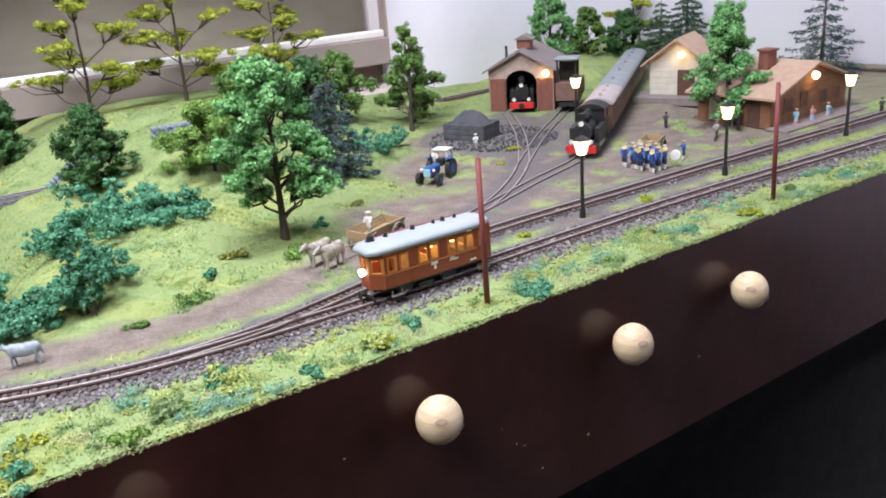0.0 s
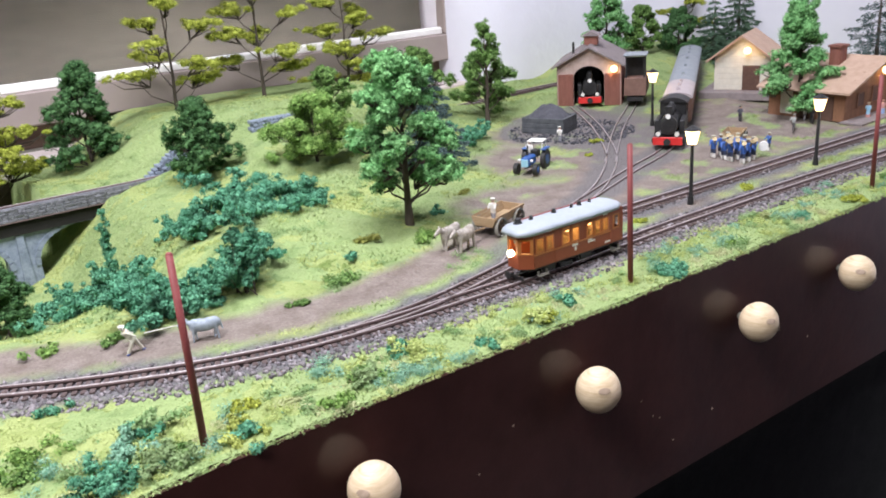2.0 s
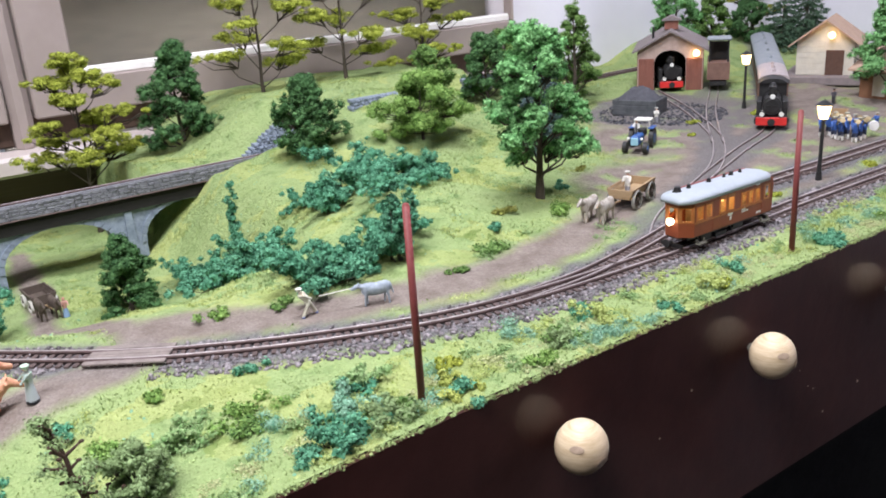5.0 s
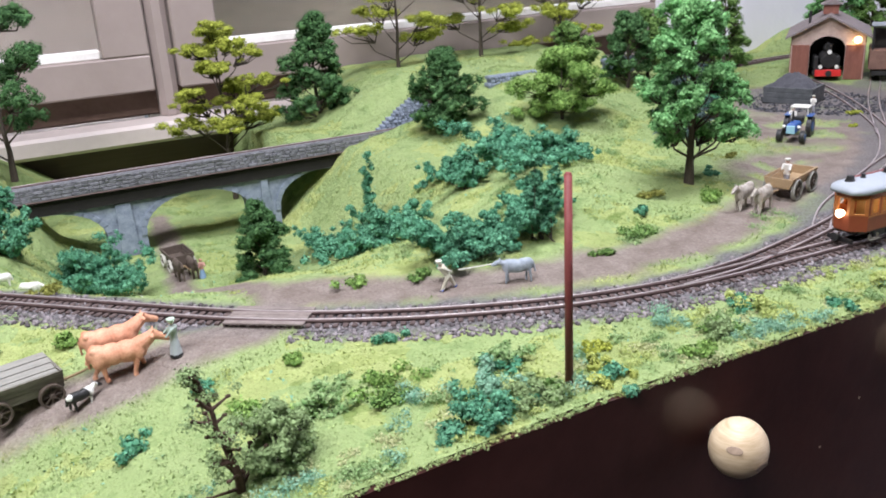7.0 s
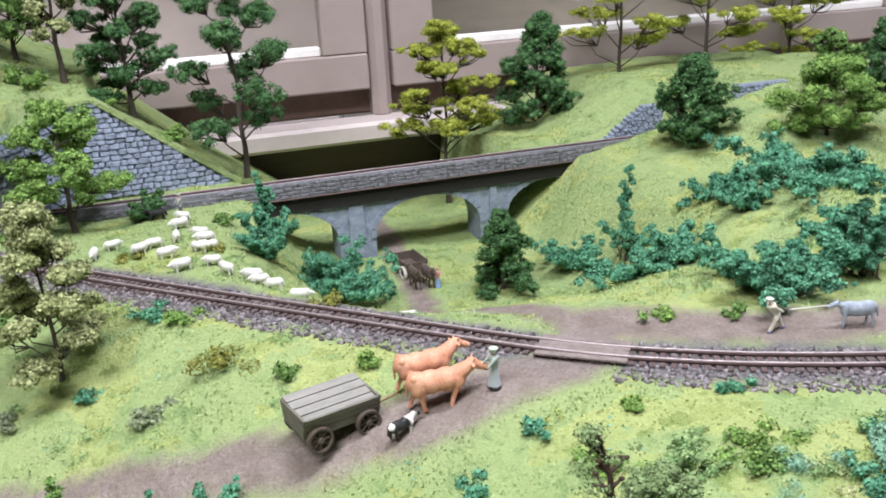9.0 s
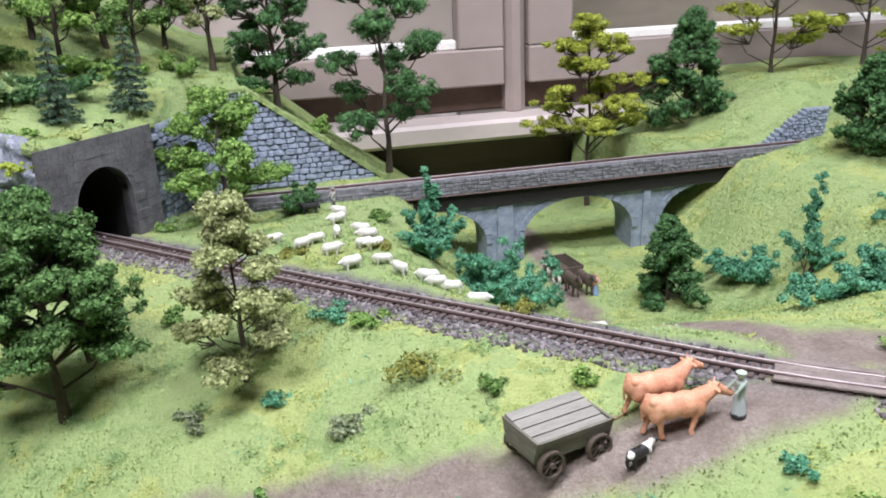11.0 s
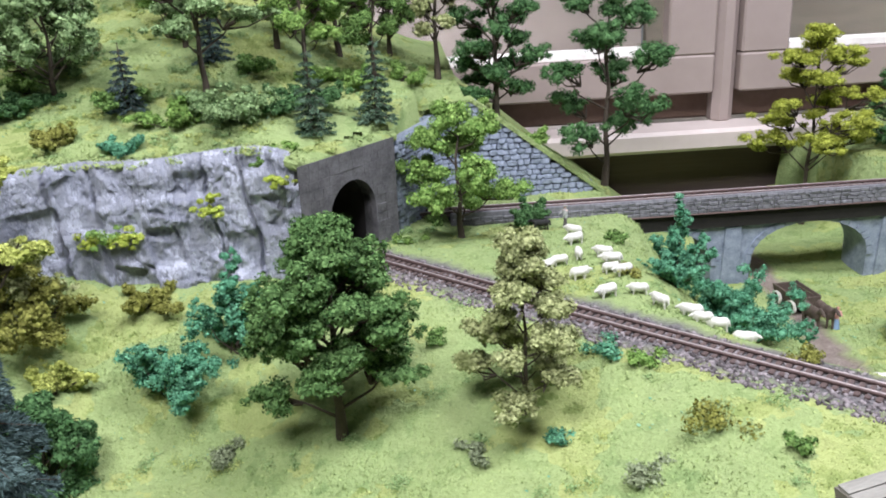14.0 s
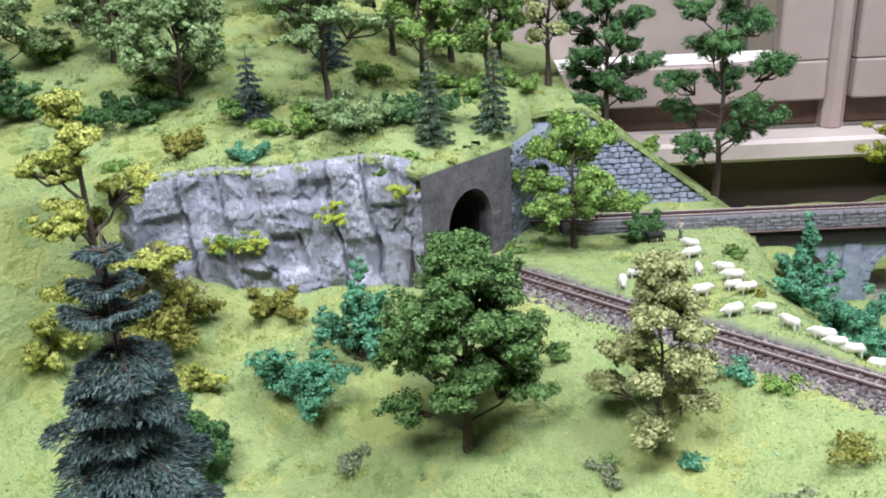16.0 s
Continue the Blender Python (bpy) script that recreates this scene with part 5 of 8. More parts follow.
def rock_face():
    vs, fs = [], []
    nu, nv = 250, 84
    xa, xb = -82.6, -56.2
    for j in range(nv + 1):
        for i in range(nu + 1):
            u, v = i / nu, j / nv
            x = xa + u * (xb - xa)
            zb, zt = -2.5 + 3.0 * sstep(-76, -86, x), hill_height(x, rock_line(x) + 2.5) + 0.1
            if x > -58:
                zt -= 0.3
            z = zb + v * (zt - zb)
            wx = x + 0.5 * noise.noise(Vector((x * 0.2, 3, z * 0.22)))
            # broad upright plates with chipped edges, ledges and a few deep clefts
            col = wx * 0.33 + 0.05 * z
            lo = math.floor(col)
            k = col - lo
            plate = noise.cell_vector(Vector((lo, 1, 4)))
            nxt = noise.cell_vector(Vector((lo + 1, 1, 4)))
            ledge = noise.noise(Vector((lo * 3.1, 0, z * 0.28)))
            y = rock_line(x) + 1.5 * v - 2.1
            y += 1.0 * (plate.x + (nxt.x - plate.x) * sstep(0.80, 1.0, k)) + 0.6 * (plate.y - 0.5) * (k - 0.5)
            y += 0.7 * sstep(0.0, 0.2, ledge) + 0.8 * max(0.0, 1 - abs(k - 0.9) / 0.07) * sstep(0.45, 0.75, plate.z)
            slant = z * 0.42 + wx * 0.22 + 1.3 * noise.noise(Vector((wx * 0.16, 5, z * 0.1)))
            y -= 0.45 * (slant - math.floor(slant)) ** 2 * sstep(-0.2, 0.3, noise.noise(Vector((wx * 0.25, 8, z * 0.25))))
            for sx, sz, amp, seed in ((0.42, 0.2, 0.22, 3.0), (1.2, 0.7, 0.15, 9.0), (2.9, 2.0, 0.08, 17.0)):
                q = Vector((wx * sx + 0.4 * z * sz, z * sz - 0.2 * wx * sx + seed, seed))
                dist, cell = noise.voronoi(q)
                c = cell[0]
                tone = noise.cell_vector(c * 7.3)
                y += amp * (tone.x - 0.5 + (tone.y - 0.25) * (q.y - c.y) * 1.5 + (tone.z - 0.5) * (q.x - c.x) * 1.2)
            y += 0.10 * noise.multi_fractal(Vector((x * 0.9, 7, z * 1.3)), 1.0, 2.0, 4)
            if x > -59.0:
                y += (x + 59.0) * 0.25
            if x < -80.2:
                y += (-80.2 - x) * 2.0
            if j > nv - 5:
                y = max(y, (rock_line(x) + 0.8) + (j - nv + 4) * 0.9)
                z = zt - 0.12 * (j - nv + 4)
            vs.append((x + 0.3 * noise.noise(Vector((x * 0.5, z * 0.5, 1))), y, z))
    for j in range(nv):
        for i in range(nu):
            a = j * (nu + 1) + i
            fs.append((a, a + 1, a + nu + 2, a + nu + 1))
    ob = raw("rock_cliff", vs, fs, "rock")
    tagged(ob, "carved pale grey rock cutting with cracks and ledges", "rock")
    for x, z, r, nm in ((-73.3, 5.0, 1.7, "leaf_light"), (-71.5, 4.4, 1.5, "moss"), (-75.0, 4.4, 1.5, "moss"), (-64.8, 6.3, 1.2, "moss"), (-64.4, 7.4, 0.8, "moss"), (-58.9, 8.5, 1.0, "moss"), (-60.6, 9.9, 0.7, "leaf_mid")):
        cs = [(rng.normal() * r * 0.5, rng.uniform(-0.3, 0.5), rng.normal() * r * 0.28) for k in range(12)]
        v, f = leaves(cs, [r * rng.uniform(0.2, 0.36) for k in range(12)], 900, 0.12, 0.6)
        t = thing("rock_moss", x, rock_line(x) - 1.3, z, 0, "yellow-green moss growing on the rock ledge", "moss", "rock moss")
        raw("flock", v, f, nm, t)
    # grass hanging over the top edge of the rock
    xs_top = np.arange(-82.0, -56.0, 0.30)
    cs = [(x, rock_line(x) + rng.uniform(0.6, 5.0), hill_height(x, rock_line(x) + 2.5) + rng.uniform(-0.45, 0.0)) for x in xs_top for k in range(6)]
    v, f = leaves(cs, rng.uniform(0.3, 0.6, len(cs)), 30000, 0.11, 0.45)
    tagged(raw("cliff_grass", v, f, "grass"), "lime grass overhanging the rock edge", "grass", kind="stuff")


rock_face()

# ---- trees and bushes ----
BR, MID, DK, TEAL, YEL, OLV, OCH, LGT = "leaf_bright", "leaf_mid", "leaf_dark", "leaf_teal", "leaf_yellow", "leaf_olive", "leaf_ochre", "leaf_light"
tree("broadleaf_tree", 30.9, 71.6, 17.6, 11.5, BR, "tall bright green broadleaf tree on the meadow", "round", 0.2, 12500, 0.29, 64, lobes=[(0.35, -20, 1.05, 1.1), (0.4, 170, 0.95, 1.1), (0.72, 190, 0.9, 1.2), (0.8, 10, 0.75, 1.0), (0.93, 120, 0.45, 1.1), (0.12, 330, 0.95, 1.0)])
tree("broadleaf_tree", 100, 74.0, 16.5, 14.0, BR, "bright green broadleaf tree beside the station", "cone", 0.1, 8000, 0.34, 66)
tree("pine_tree", 30, 134, 24, 20, YEL, "tall thin pine with flat yellow-green branches", "layer", 0.16, 8200, 0.26, 80, trunk_r=0.3, z=3.8)
tree("pine_tree", 44.5, 134, 24, 21, YEL, "tall thin pine with flat yellow-green branches", "layer", 0.12, 8400, 0.26, 88, trunk_r=0.3)
tree("pine_tree", 62, 137, 24, 20, YEL, "tall thin pine with flat yellow-green branches", "layer", 0.15, 8000, 0.26, 84, trunk_r=0.3)
tree("pine_tree", 1.8, 130.5, 15.5 - gz(1.8, 130.5), 17.5, YEL, "yellow-green pine with flat layered branches behind the viaduct", "layer", 0.44, 13000, 0.26, 92, trunk_r=0.32, puff=0.09, lobes=[(-0.03, 180, 0.8, 1.1), (-0.02, 5, 0.8, 1.1), (0.0, 265, 0.7, 1.0)])
tree("dense_tree", 15.2, 129.5, 16.4, 14.6, DK, "dense dark green pointed tree behind the viaduct", "cone", 0.12, 8000, 0.28, 80, z=-1.2)
tree("round_bush_tree", 22.0, 103.4, 9.8, 9.6, DK, "dense dark green rounded tree on the slope", "round", 0.06, 7000, 0.25, 80)
tree("spreading_bush", 34.0, 96.5, 8.4, 14, LGT, "spreading multi-stemmed light green shrub", "open", 0.12, 8500, 0.25, 90)
tree("spreading_bush", 40, 103, 8.5, 9, MID, "spreading mid green shrub on the hill", "round", 0.25, 3600, 0.27, 36)
fir("dark_fir", 46, 89, 13.0, 9, "leaf_blue", "dark blue-green fir behind the broadleaf tree", 10, size=0.36, lush=2.0)
tree("teal_bush", 57, 98, 5.0, 10, TEAL, "low spreading blue-green shrub", "bush", 0.1, 2600, 0.26, 30)
tree("slender_tree", 68, 105.5, 16, 9.5, MID, "slender brown-green tree beside the engine yard", "cone", 0.22, 3400, 0.28, 40)
tree("spreading_bush", 72, 111, 11, 13, MID, "spreading mid green bush beside the engine yard", "open", 0.12, 5200, 0.3, 70)
tree("round_bush_tree", 60, 112, 10, 11, MID, "mid green rounded tree on the back slope", "round", 0.15, 3400, 0.3, 36)
tree("round_bush_tree", 53, 108, 10.5, 10, DK, "dark green rounded tree on the back slope", "round", 0.15, 5000, 0.28, 60)
tree("teal_bush", 6.8, 91.2, 10.0, 4.6, TEAL, "upright blue-green shrub on the slope", "bush", 0.1, 2200, 0.24, 30)
tree("teal_bush", 20.5, 86.0, 7.6, 15, TEAL, "ragged blue-green shrub with side branches", "bush", 0.1, 4200, 0.25, 40)
tree("teal_bush", 11.8, 67.4, 8.4, 6.6, TEAL, "upright blue-green shrub beside the farm track", "bush", 0.1, 3600, 0.25, 36)
tree("teal_bush", 4.6, 68.4, 5.2, 9.0, TEAL, "spreading blue-green shrub beside the farm track", "bush", 0.1, 5000, 0.25, 52)
tree("teal_bush", 5.6, 80.0, 4.6, 8.0, TEAL, "spreading blue-green shrub on the bank", "bush", 0.1, 2600, 0.25, 30)
tree("teal_bush", 5.4, 97.5, 3.6, 11.0, TEAL, "low spreading blue-green shrub on the slope", "bush", 0.1, 3200, 0.25, 36)
tree("teal_bush", 13.0, 82.5, 4.2, 5.5, TEAL, "blue-green shrub with bare side branches", "bush", 0.1, 2200, 0.25, 30)
tree("teal_bush", 9.0, 69.6, 4.2, 6.0, TEAL, "low blue-green shrub beside the farm track", "bush", 0.1, 3000, 0.25, 36)
tree("green_bush", -3.2, 98.6, 8.6, 8.6, DK, "dense mid-dark green bush below the viaduct", "cone", 0.0, 6500, 0.24, 76)
tree("teal_bush", -19.6, 101, 8.2, 13.0, TEAL, "broad blue-green bush beside the sheep", "bush", 0.05, 6500, 0.25, 56)
tree("teal_bush", -26.4, 98, 8.6, 6.2, TEAL, "upright blue-green bush beside the sheep", "bush", 0.05, 4200, 0.25, 44)
tree("tall_dark_tree", -25.2, 124.8, 23.5, 17.5, DK, "tall open dark green tree behind the retaining wall", "open", 0.2, 9000, 0.26, 74, z=-0.8, trunk_r=0.36)
tree("tall_dark_tree", -37, 128.5, 17, 13.5, DK, "tall dense dark green tree on the hill crest", "open", 0.12, 8500, 0.28, 130)
tree("brown_tree", -43.5, 127.5, 15, 8, OLV, "tall brownish tree on the hill crest", "round", 0.3, 2600, 0.3, 34)
tree("broadleaf_tree", -43.3, 109.2, 12.8, 15.6, LGT, "open light green tree beside the tunnel portal", "open", 0.2, 7600, 0.28, 54)
tree("low_bush", -37, 111, 4, 6, DK, "dark green low bush beside the retaining wall", "bush", 0.05, 1800, 0.26, 22)
fir("small_fir", -56.3, 108.1, 8.4, 3.4, "leaf_fir", "small dark green model fir above the portal", 10, group="hill firs")
fir("small_fir", -50.5, 111.3, 8.4, 3.4, "leaf_fir", "small dark green model fir above the portal", 10, group="hill firs")
fir("small_fir", -72.6, 111.1, 6.3, 3.2, "leaf_blue", "small blue-green model fir on the hill", 9, group="hill firs")
fir("small_fir", -66, 119, 8.0, 3.3, "leaf_blue", "small blue-green model fir behind the hill trees", 10, group="hill firs")
tree("hill_tree", -79.5, 113.6, 11.5, 14, "leaf_sage", "spreading sage green tree on the wooded hill", "round", 0.24, 7600, 0.29, 54)
tree("hill_tree", -65.6, 111.4, 13.4, 15, "leaf_sage", "forked sage green tree on the wooded hill", "layer", 0.46, 7600, 0.27, 64, trunk_r=0.32, puff=0.08)
tree("hill_tree", -60, 122, 13, 11, "leaf_sage", "sage green tree on the wooded hill", "round", 0.25, 4200, 0.3, 38)
tree("hill_tree", -54, 126, 14, 11, LGT, "light green tree on the wooded hill", "round", 0.25, 3800, 0.3, 36)
tree("hill_tree", -99, 119, 12, 13, "leaf_sage", "sage green tree on the wooded hill", "round", 0.2, 4200, 0.32, 38)
tree("hill_tree", -92, 128, 13, 12, MID, "sage green tree on the wooded hill", "round", 0.2, 3600, 0.32, 36)
tree("hill_tree", -74, 130, 12, 12, LGT, "light green tree on the upper hill", "round", 0.2, 3600, 0.32, 36)
tree("low_bush", -72.5, 105.5, 2.2, 5.0, TEAL, "low blue-green bush above the rock face", "bush", 0.02, 1300, 0.24, 18)
tree("low_bush", -78, 107, 2.4, 5.0, OCH, "low ochre bush above the rock face", "bush", 0.02, 1200, 0.24, 18)
tree("low_bush", -63.8, 109.0, 4.0, 12.5, "leaf_sage", "low sage green bush under the hill trees", "bush", 0.02, 4400, 0.26, 40)
tree("low_bush", -86, 112, 3.4, 7.0, DK, "low dark green bush on the hill", "bush", 0.02, 1800, 0.26, 22)
tree("oak_tree", -54.5, 83.5, 15.9, 11.6, "leaf_oak", "dense green oak on the grassy slope", "round", 0.36, 21000, 0.26, 66, z=-5.0, trunk_r=0.36, lobes=[(-0.22, 190, 1.05, 0.8), (-0.08, -8, 0.95, 1.0), (0.1, 170, 1.1, 1.2), (0.16, 12, 1.05, 1.2), (0.02, 255, 0.8, 1.0), (0.35, 200, 0.85, 1.1), (0.4, -20, 0.8, 1.1)])
tree("pale_tree", -42.6, 80.4, 12.9, 9.8, OLV, "pale olive tree beside the track", "cone", 0.14, 8200, 0.24, 60, trunk_r=0.18, puff=0.09)
spruce("blue_spruce", -71.0, 67.5, 18.3 - gz(-71.0, 67.5), 4.1, "leaf_blue", "tall blue-grey spruce at the layout edge", 16, 1.3)
tree("yellow_tree", -80.6, 92, 22.2, 12.8, "leaf_lime", "tall yellow-green tree with open crooked limbs", "layer", 0.3, 11500, 0.25, 58, lean=0.5, puff=0.13)
tree("teal_bush", -66.2, 90.2, 7.2, 9.6, TEAL, "ragged blue-green bush on the grassy slope", "bush", 0.05, 5200, 0.25, 52)
tree("teal_bush", -62.2, 92.6, 8.6, 6.4, TEAL, "upright blue-green bush on the grassy slope", "bush", 0.05, 4200, 0.25, 44)
tree("low_bush", -78, 96, 6.0, 7.5, OLV, "olive ochre bush below the rock", "round", 0.05, 2600, 0.26, 28)
tree("low_bush", -75.8, 91.4, 3.4, 5.6, "leaf_lime", "lime green bush on the slope", "bush", 0.05, 2600, 0.25, 32)
tree("low_bush", -70, 98.5, 2.6, 6.5, OCH, "low ochre bush at the foot of the rock", "bush", 0.02, 1500, 0.25, 20)
tree("low_bush", -74.9, 85.0, 7.6, 8.8, DK, "dark green bush beside the spruce", "round", 0.0, 7500, 0.27, 60)


def scraggy_tree(x, y, h):
    """A nearly bare dark stem with short thorny stubs and a thin veil of leaves."""
    t = thing("scraggy_tree", x, y, gz(x, y) - 0.1, 0, "scraggy dark-stemmed shrub with thorny stubs at the layout edge", "tree")
    bm = fresh()
    p, cs, rs = Vector((0, 0, 0)), [], []
    for k in range(9):
        q = Vector((-0.14 * k + rng.normal() * 0.10, 0.05 * k, h * (k + 1) / 9))
        rod(bm, p, q, 0.25 - 0.022 * k, 0.23 - 0.022 * k, 8, False)
        for j in range(3):
            a = rng.uniform(0, 6.283)
            L = rng.uniform(0.7, 1.9) * (1.15 - 0.09 * k)
            tip = p.lerp(q, rng.uniform()) + Vector((math.cos(a) * L, math.sin(a) * L * 0.8, L * rng.uniform(0.25, 0.75)))
            rod(bm, p.lerp(q, 0.4), tip, 0.12, 0.05, 6, False)
            ball(bm, tip, 0.13, 1, (1.2, 1, 0.8))
            if k > 0:
                cs.append(tuple(tip + Vector(rng.normal(size=3) * 0.25)))
                rs.append(rng.uniform(0.35, 0.75))
        p = q
    part("trunk", bm, "bark_red", t, "", True)
    v, f = leaves(cs, rs, 2300, 0.09, 0.8, 0.35)
    raw("crown", v, f, "leaf_grey_green", t)


scraggy_tree(-17.6, 49.3, 6.6)
tree("low_bush", -15.4, 50.2, 3.7, 5.4, "leaf_grey_green", "soft grey-green bush beside the scraggy shrub", "round", 0.0, 5200, 0.14, 48, trunk_r=0.12)
for bx, by, h, w, lf in ((-37.0, 64.2, 3.6, 2.2, TEAL), (-34.2, 63.6, 3.0, 3.8, TEAL), (-42.3, 67.2, 4.0, 4.4, MID), (-46, 63.5, 3.2, 4.0, TEAL)):
    tree("small_bush", bx, by, h, w, lf, "small bush beside the cart track", "bush", 0.03, 900, 0.22, 18)
tree("back_tree", 113, 124, 13.5, 12, BR, "bright green tree behind the engine shed", "round", 0.06, 6000, 0.34, 60)
tree("back_tree", 120, 121, 9, 9, MID, "mid green tree behind the engine shed", "round", 0.04, 4200, 0.34, 52)
tree("pine_tree", 131, 119.5, 16, 13, YEL, "yellow-green pine behind the train", "layer", 0.2, 2600, 0.32, 34)
fir("dark_fir", 138, 112, 17, 10, "leaf_fir", "dark green fir behind the hut", 13, size=0.4)
fir("dark_fir", 131, 112.5, 13, 8, "leaf_fir", "dark green fir behind the hut", 11, size=0.4)
fir("dark_fir", 141, 85, 18, 13, "leaf_blue", "large dark blue-green fir behind the station", 9, size=0.4, lush=0.9)
tree("hill_tree", -88, 121, 13, 12, "leaf_sage", "sage green tree on the wooded hill", "round", 0.22, 4200, 0.3, 40)
tree("hill_tree", -69, 122, 12, 11, LGT, "light green tree on the wooded hill", "round", 0.25, 3800, 0.3, 38)
tree("hill_tree", -48.5, 132, 13, 11, MID, "mid green tree on the hill crest", "round", 0.25, 3600, 0.3, 36)
tree("hill_tree", -97, 111, 9, 10, DK, "dark green tree on the wooded hill", "round", 0.15, 3400, 0.3, 34)
tree("hill_tree", -64, 134, 12, 12, MID, "mid green tree on the upper hill", "round", 0.2, 3400, 0.32, 36)
tree("low_bush", -57.5, 112.5, 3.6, 8.0, DK, "low dark green bush under the hill trees", "bush", 0.02, 2200, 0.26, 26)
tree("low_bush", -82.5, 111.5, 3.0, 8.0, DK, "low dark green bush under the hill trees", "bush", 0.02, 2000, 0.26, 26)
tree("low_bush", -93, 114, 3.2, 8.0, DK, "low dark green bush on the hill", "bush", 0.02, 2000, 0.26, 26)
tree("low_bush", -68.5, 108.5, 2.6, 7.0, LGT, "low light green bush on the hill", "bush", 0.02, 1700, 0.26, 24)
tree("low_bush", -47.5, 123.5, 3.0, 6.0, LGT, "low light green bush on the wall top", "bush", 0.02, 1600, 0.26, 22)
tree("low_bush", -33.8, 124.5, 2.6, 6.0, LGT, "low light green bush on the wall top", "bush", 0.02, 1500, 0.26, 22)
tree("low_bush", -52, 118.5, 2.8, 6.5, LGT, "low light green bush on the hill", "bush", 0.02, 1500, 0.26, 22)
tree("back_tree", 126, 117, 9, 10, DK, "dark green tree behind the train", "round", 0.03, 4600, 0.34, 52)
tree("low_bush", -86, 92.5, 5.0, 6.0, "leaf_lime", "yellow lime bush behind the spruce", "round", 0.05, 2200, 0.26, 26)

for bx, by, h, w in ((14.5, 86.5, 2.8, 8.5), (26.0, 84.5, 3.0, 8.0), (1.5, 79.5, 3.2, 8.0), (14.5, 72.5, 4.6, 6.0)):
    tree("teal_bush", bx, by, h, w, TEAL, "low sprawling blue-green shrub on the bank", "bush", 0.1, 2400, 0.25, 32)
shade = random.Random(8)
for k in range(8):
    bx, by = -94 + k * 5.4 + shade.uniform(-1, 1), 108 + shade.uniform(0, 15)
    if not on_hill(bx, by):
        continue
    tree("low_bush", bx, by, shade.uniform(2.0, 3.8), shade.uniform(4.5, 7.5), (LGT, MID, LGT, OLV, MID)[k % 5], "low flock bush in the undergrowth of the wooded hill", "bush", 0.02, 1300, 0.26, 26)
for bx, by, h, w, lf in ((-57, 117.5, 13, 10, LGT), (-50.5, 121, 12, 9, MID)):
    tree("hill_tree", bx, by, h, w, lf, "tall open tree with bare dark limbs on the hill", "open", 0.32, 3600, 0.28, 60)

tree("low_bush", -78.6, 94.6, 6.6, 10.5, OCH, "broad olive ochre bush below the rock", "cone", 0.0, 4200, 0.25, 48)
for bx, by, h, w, lf, lb in ((-5.2, 46.5, 2.3, 4.6, TEAL, "low blue-green bush at the layout edge"), (-3.4, 49.8, 1.7, 3.4, "verge_teal", "low mint green bush at the layout edge"),
                             (-1.7, 46.1, 1.6, 3.8, "leaf_grey_green", "low grey-green bush at the layout edge"), (-2.0, 51.2, 1.8, 3.6, "verge_green", "low mid green bush beside the ballast"),
                             (11.6, 48.0, 1.5, 3.8, "leaf_grey_green", "low green bush on the verge"), (16.2, 49.0, 1.1, 4.6, "verge_lime", "flat lime bush on the verge"),
                             (2.6, 47.2, 1.4, 3.0, "leaf_lime", "low yellow-green bush on the verge"), (-12.0, 53.6, 1.8, 5.0, "verge_green", "low mid green bush on the verge"),
                             (26.0, 47.0, 1.2, 4.0, "verge_lime", "flat lime bush on the verge"), (40.5, 46.6, 1.4, 3.0, TEAL, "low blue-green bush on the verge")):
    tree("small_bush", bx, max(by, Y0 + 0.4 * w), h, w, lf, lb, "bush", 0.03, 800, 0.2, 26)


# ---- poles and street lamps ----
def line_pole(x, y, h, lean=0.0):
    t = thing("line_pole", x, y, gz(x, y) - 0.1, 0, "slim red-brown wooden pole beside the track", "pole", "trackside poles")
    bm = fresh()
    rod(bm, (0, 0, 0), (lean, 0, h), 0.23, 0.21, 14)
    part("shaft", bm, "pole", t, "", True)
    bm = fresh()
    rod(bm, (lean, 0, h), (lean, 0, h + 0.12), 0.21, 0.14, 14)
    part("tip", bm, "pole", t, "bevelled pole tip")


line_pole(0.45, 47.7, 11.9)
line_pole(35.9, 47.2, 11.5, -0.15)
line_pole(71.9, 47.3, 11.6, -0.3)


def street_lamp(x, y, h=8.0):
    z = gz(x, y)
    t = thing("street_lamp", x, y, z, 0, "black model street lamp with a lit warm lantern", "street lamp", "station lamps")
    bm = fresh()
    rod(bm, (0, 0, 0), (0, 0, 0.9), 0.34, 0.26, 10)
    part("base", bm, "black", t)
    bm = fresh()
    rod(bm, (0, 0, 0.9), (0, 0, h - 1.7), 0.20, 0.16, 10)
    part("post", bm, "black", t)
    bm = fresh()
    rod(bm, (0, 0, h - 1.7), (0, 0, h - 0.3), 0.46, 0.80, 6)
    part("lantern", bm, "lamp_glow", t, "glowing lantern glass")
    bm = fresh()
    rod(bm, (0, 0, h - 0.34), (0, 0, h + 0.1), 0.92, 0.22, 6)
    part("cap", bm, "black", t)
    bm = fresh()
    rod(bm, (0, 0, h), (0, 0, h + 0.3), 0.1, 0.03, 6)
    part("finial", bm, "black", t)
    point_lamp(x, y, z + h - 2.0, 0.012, 0.4)


for lx, ly in ((55.9, 57.4), (76.9, 56.7), (82.6, 85.8), (101.3, 57.0)):
    street_lamp(lx, ly)


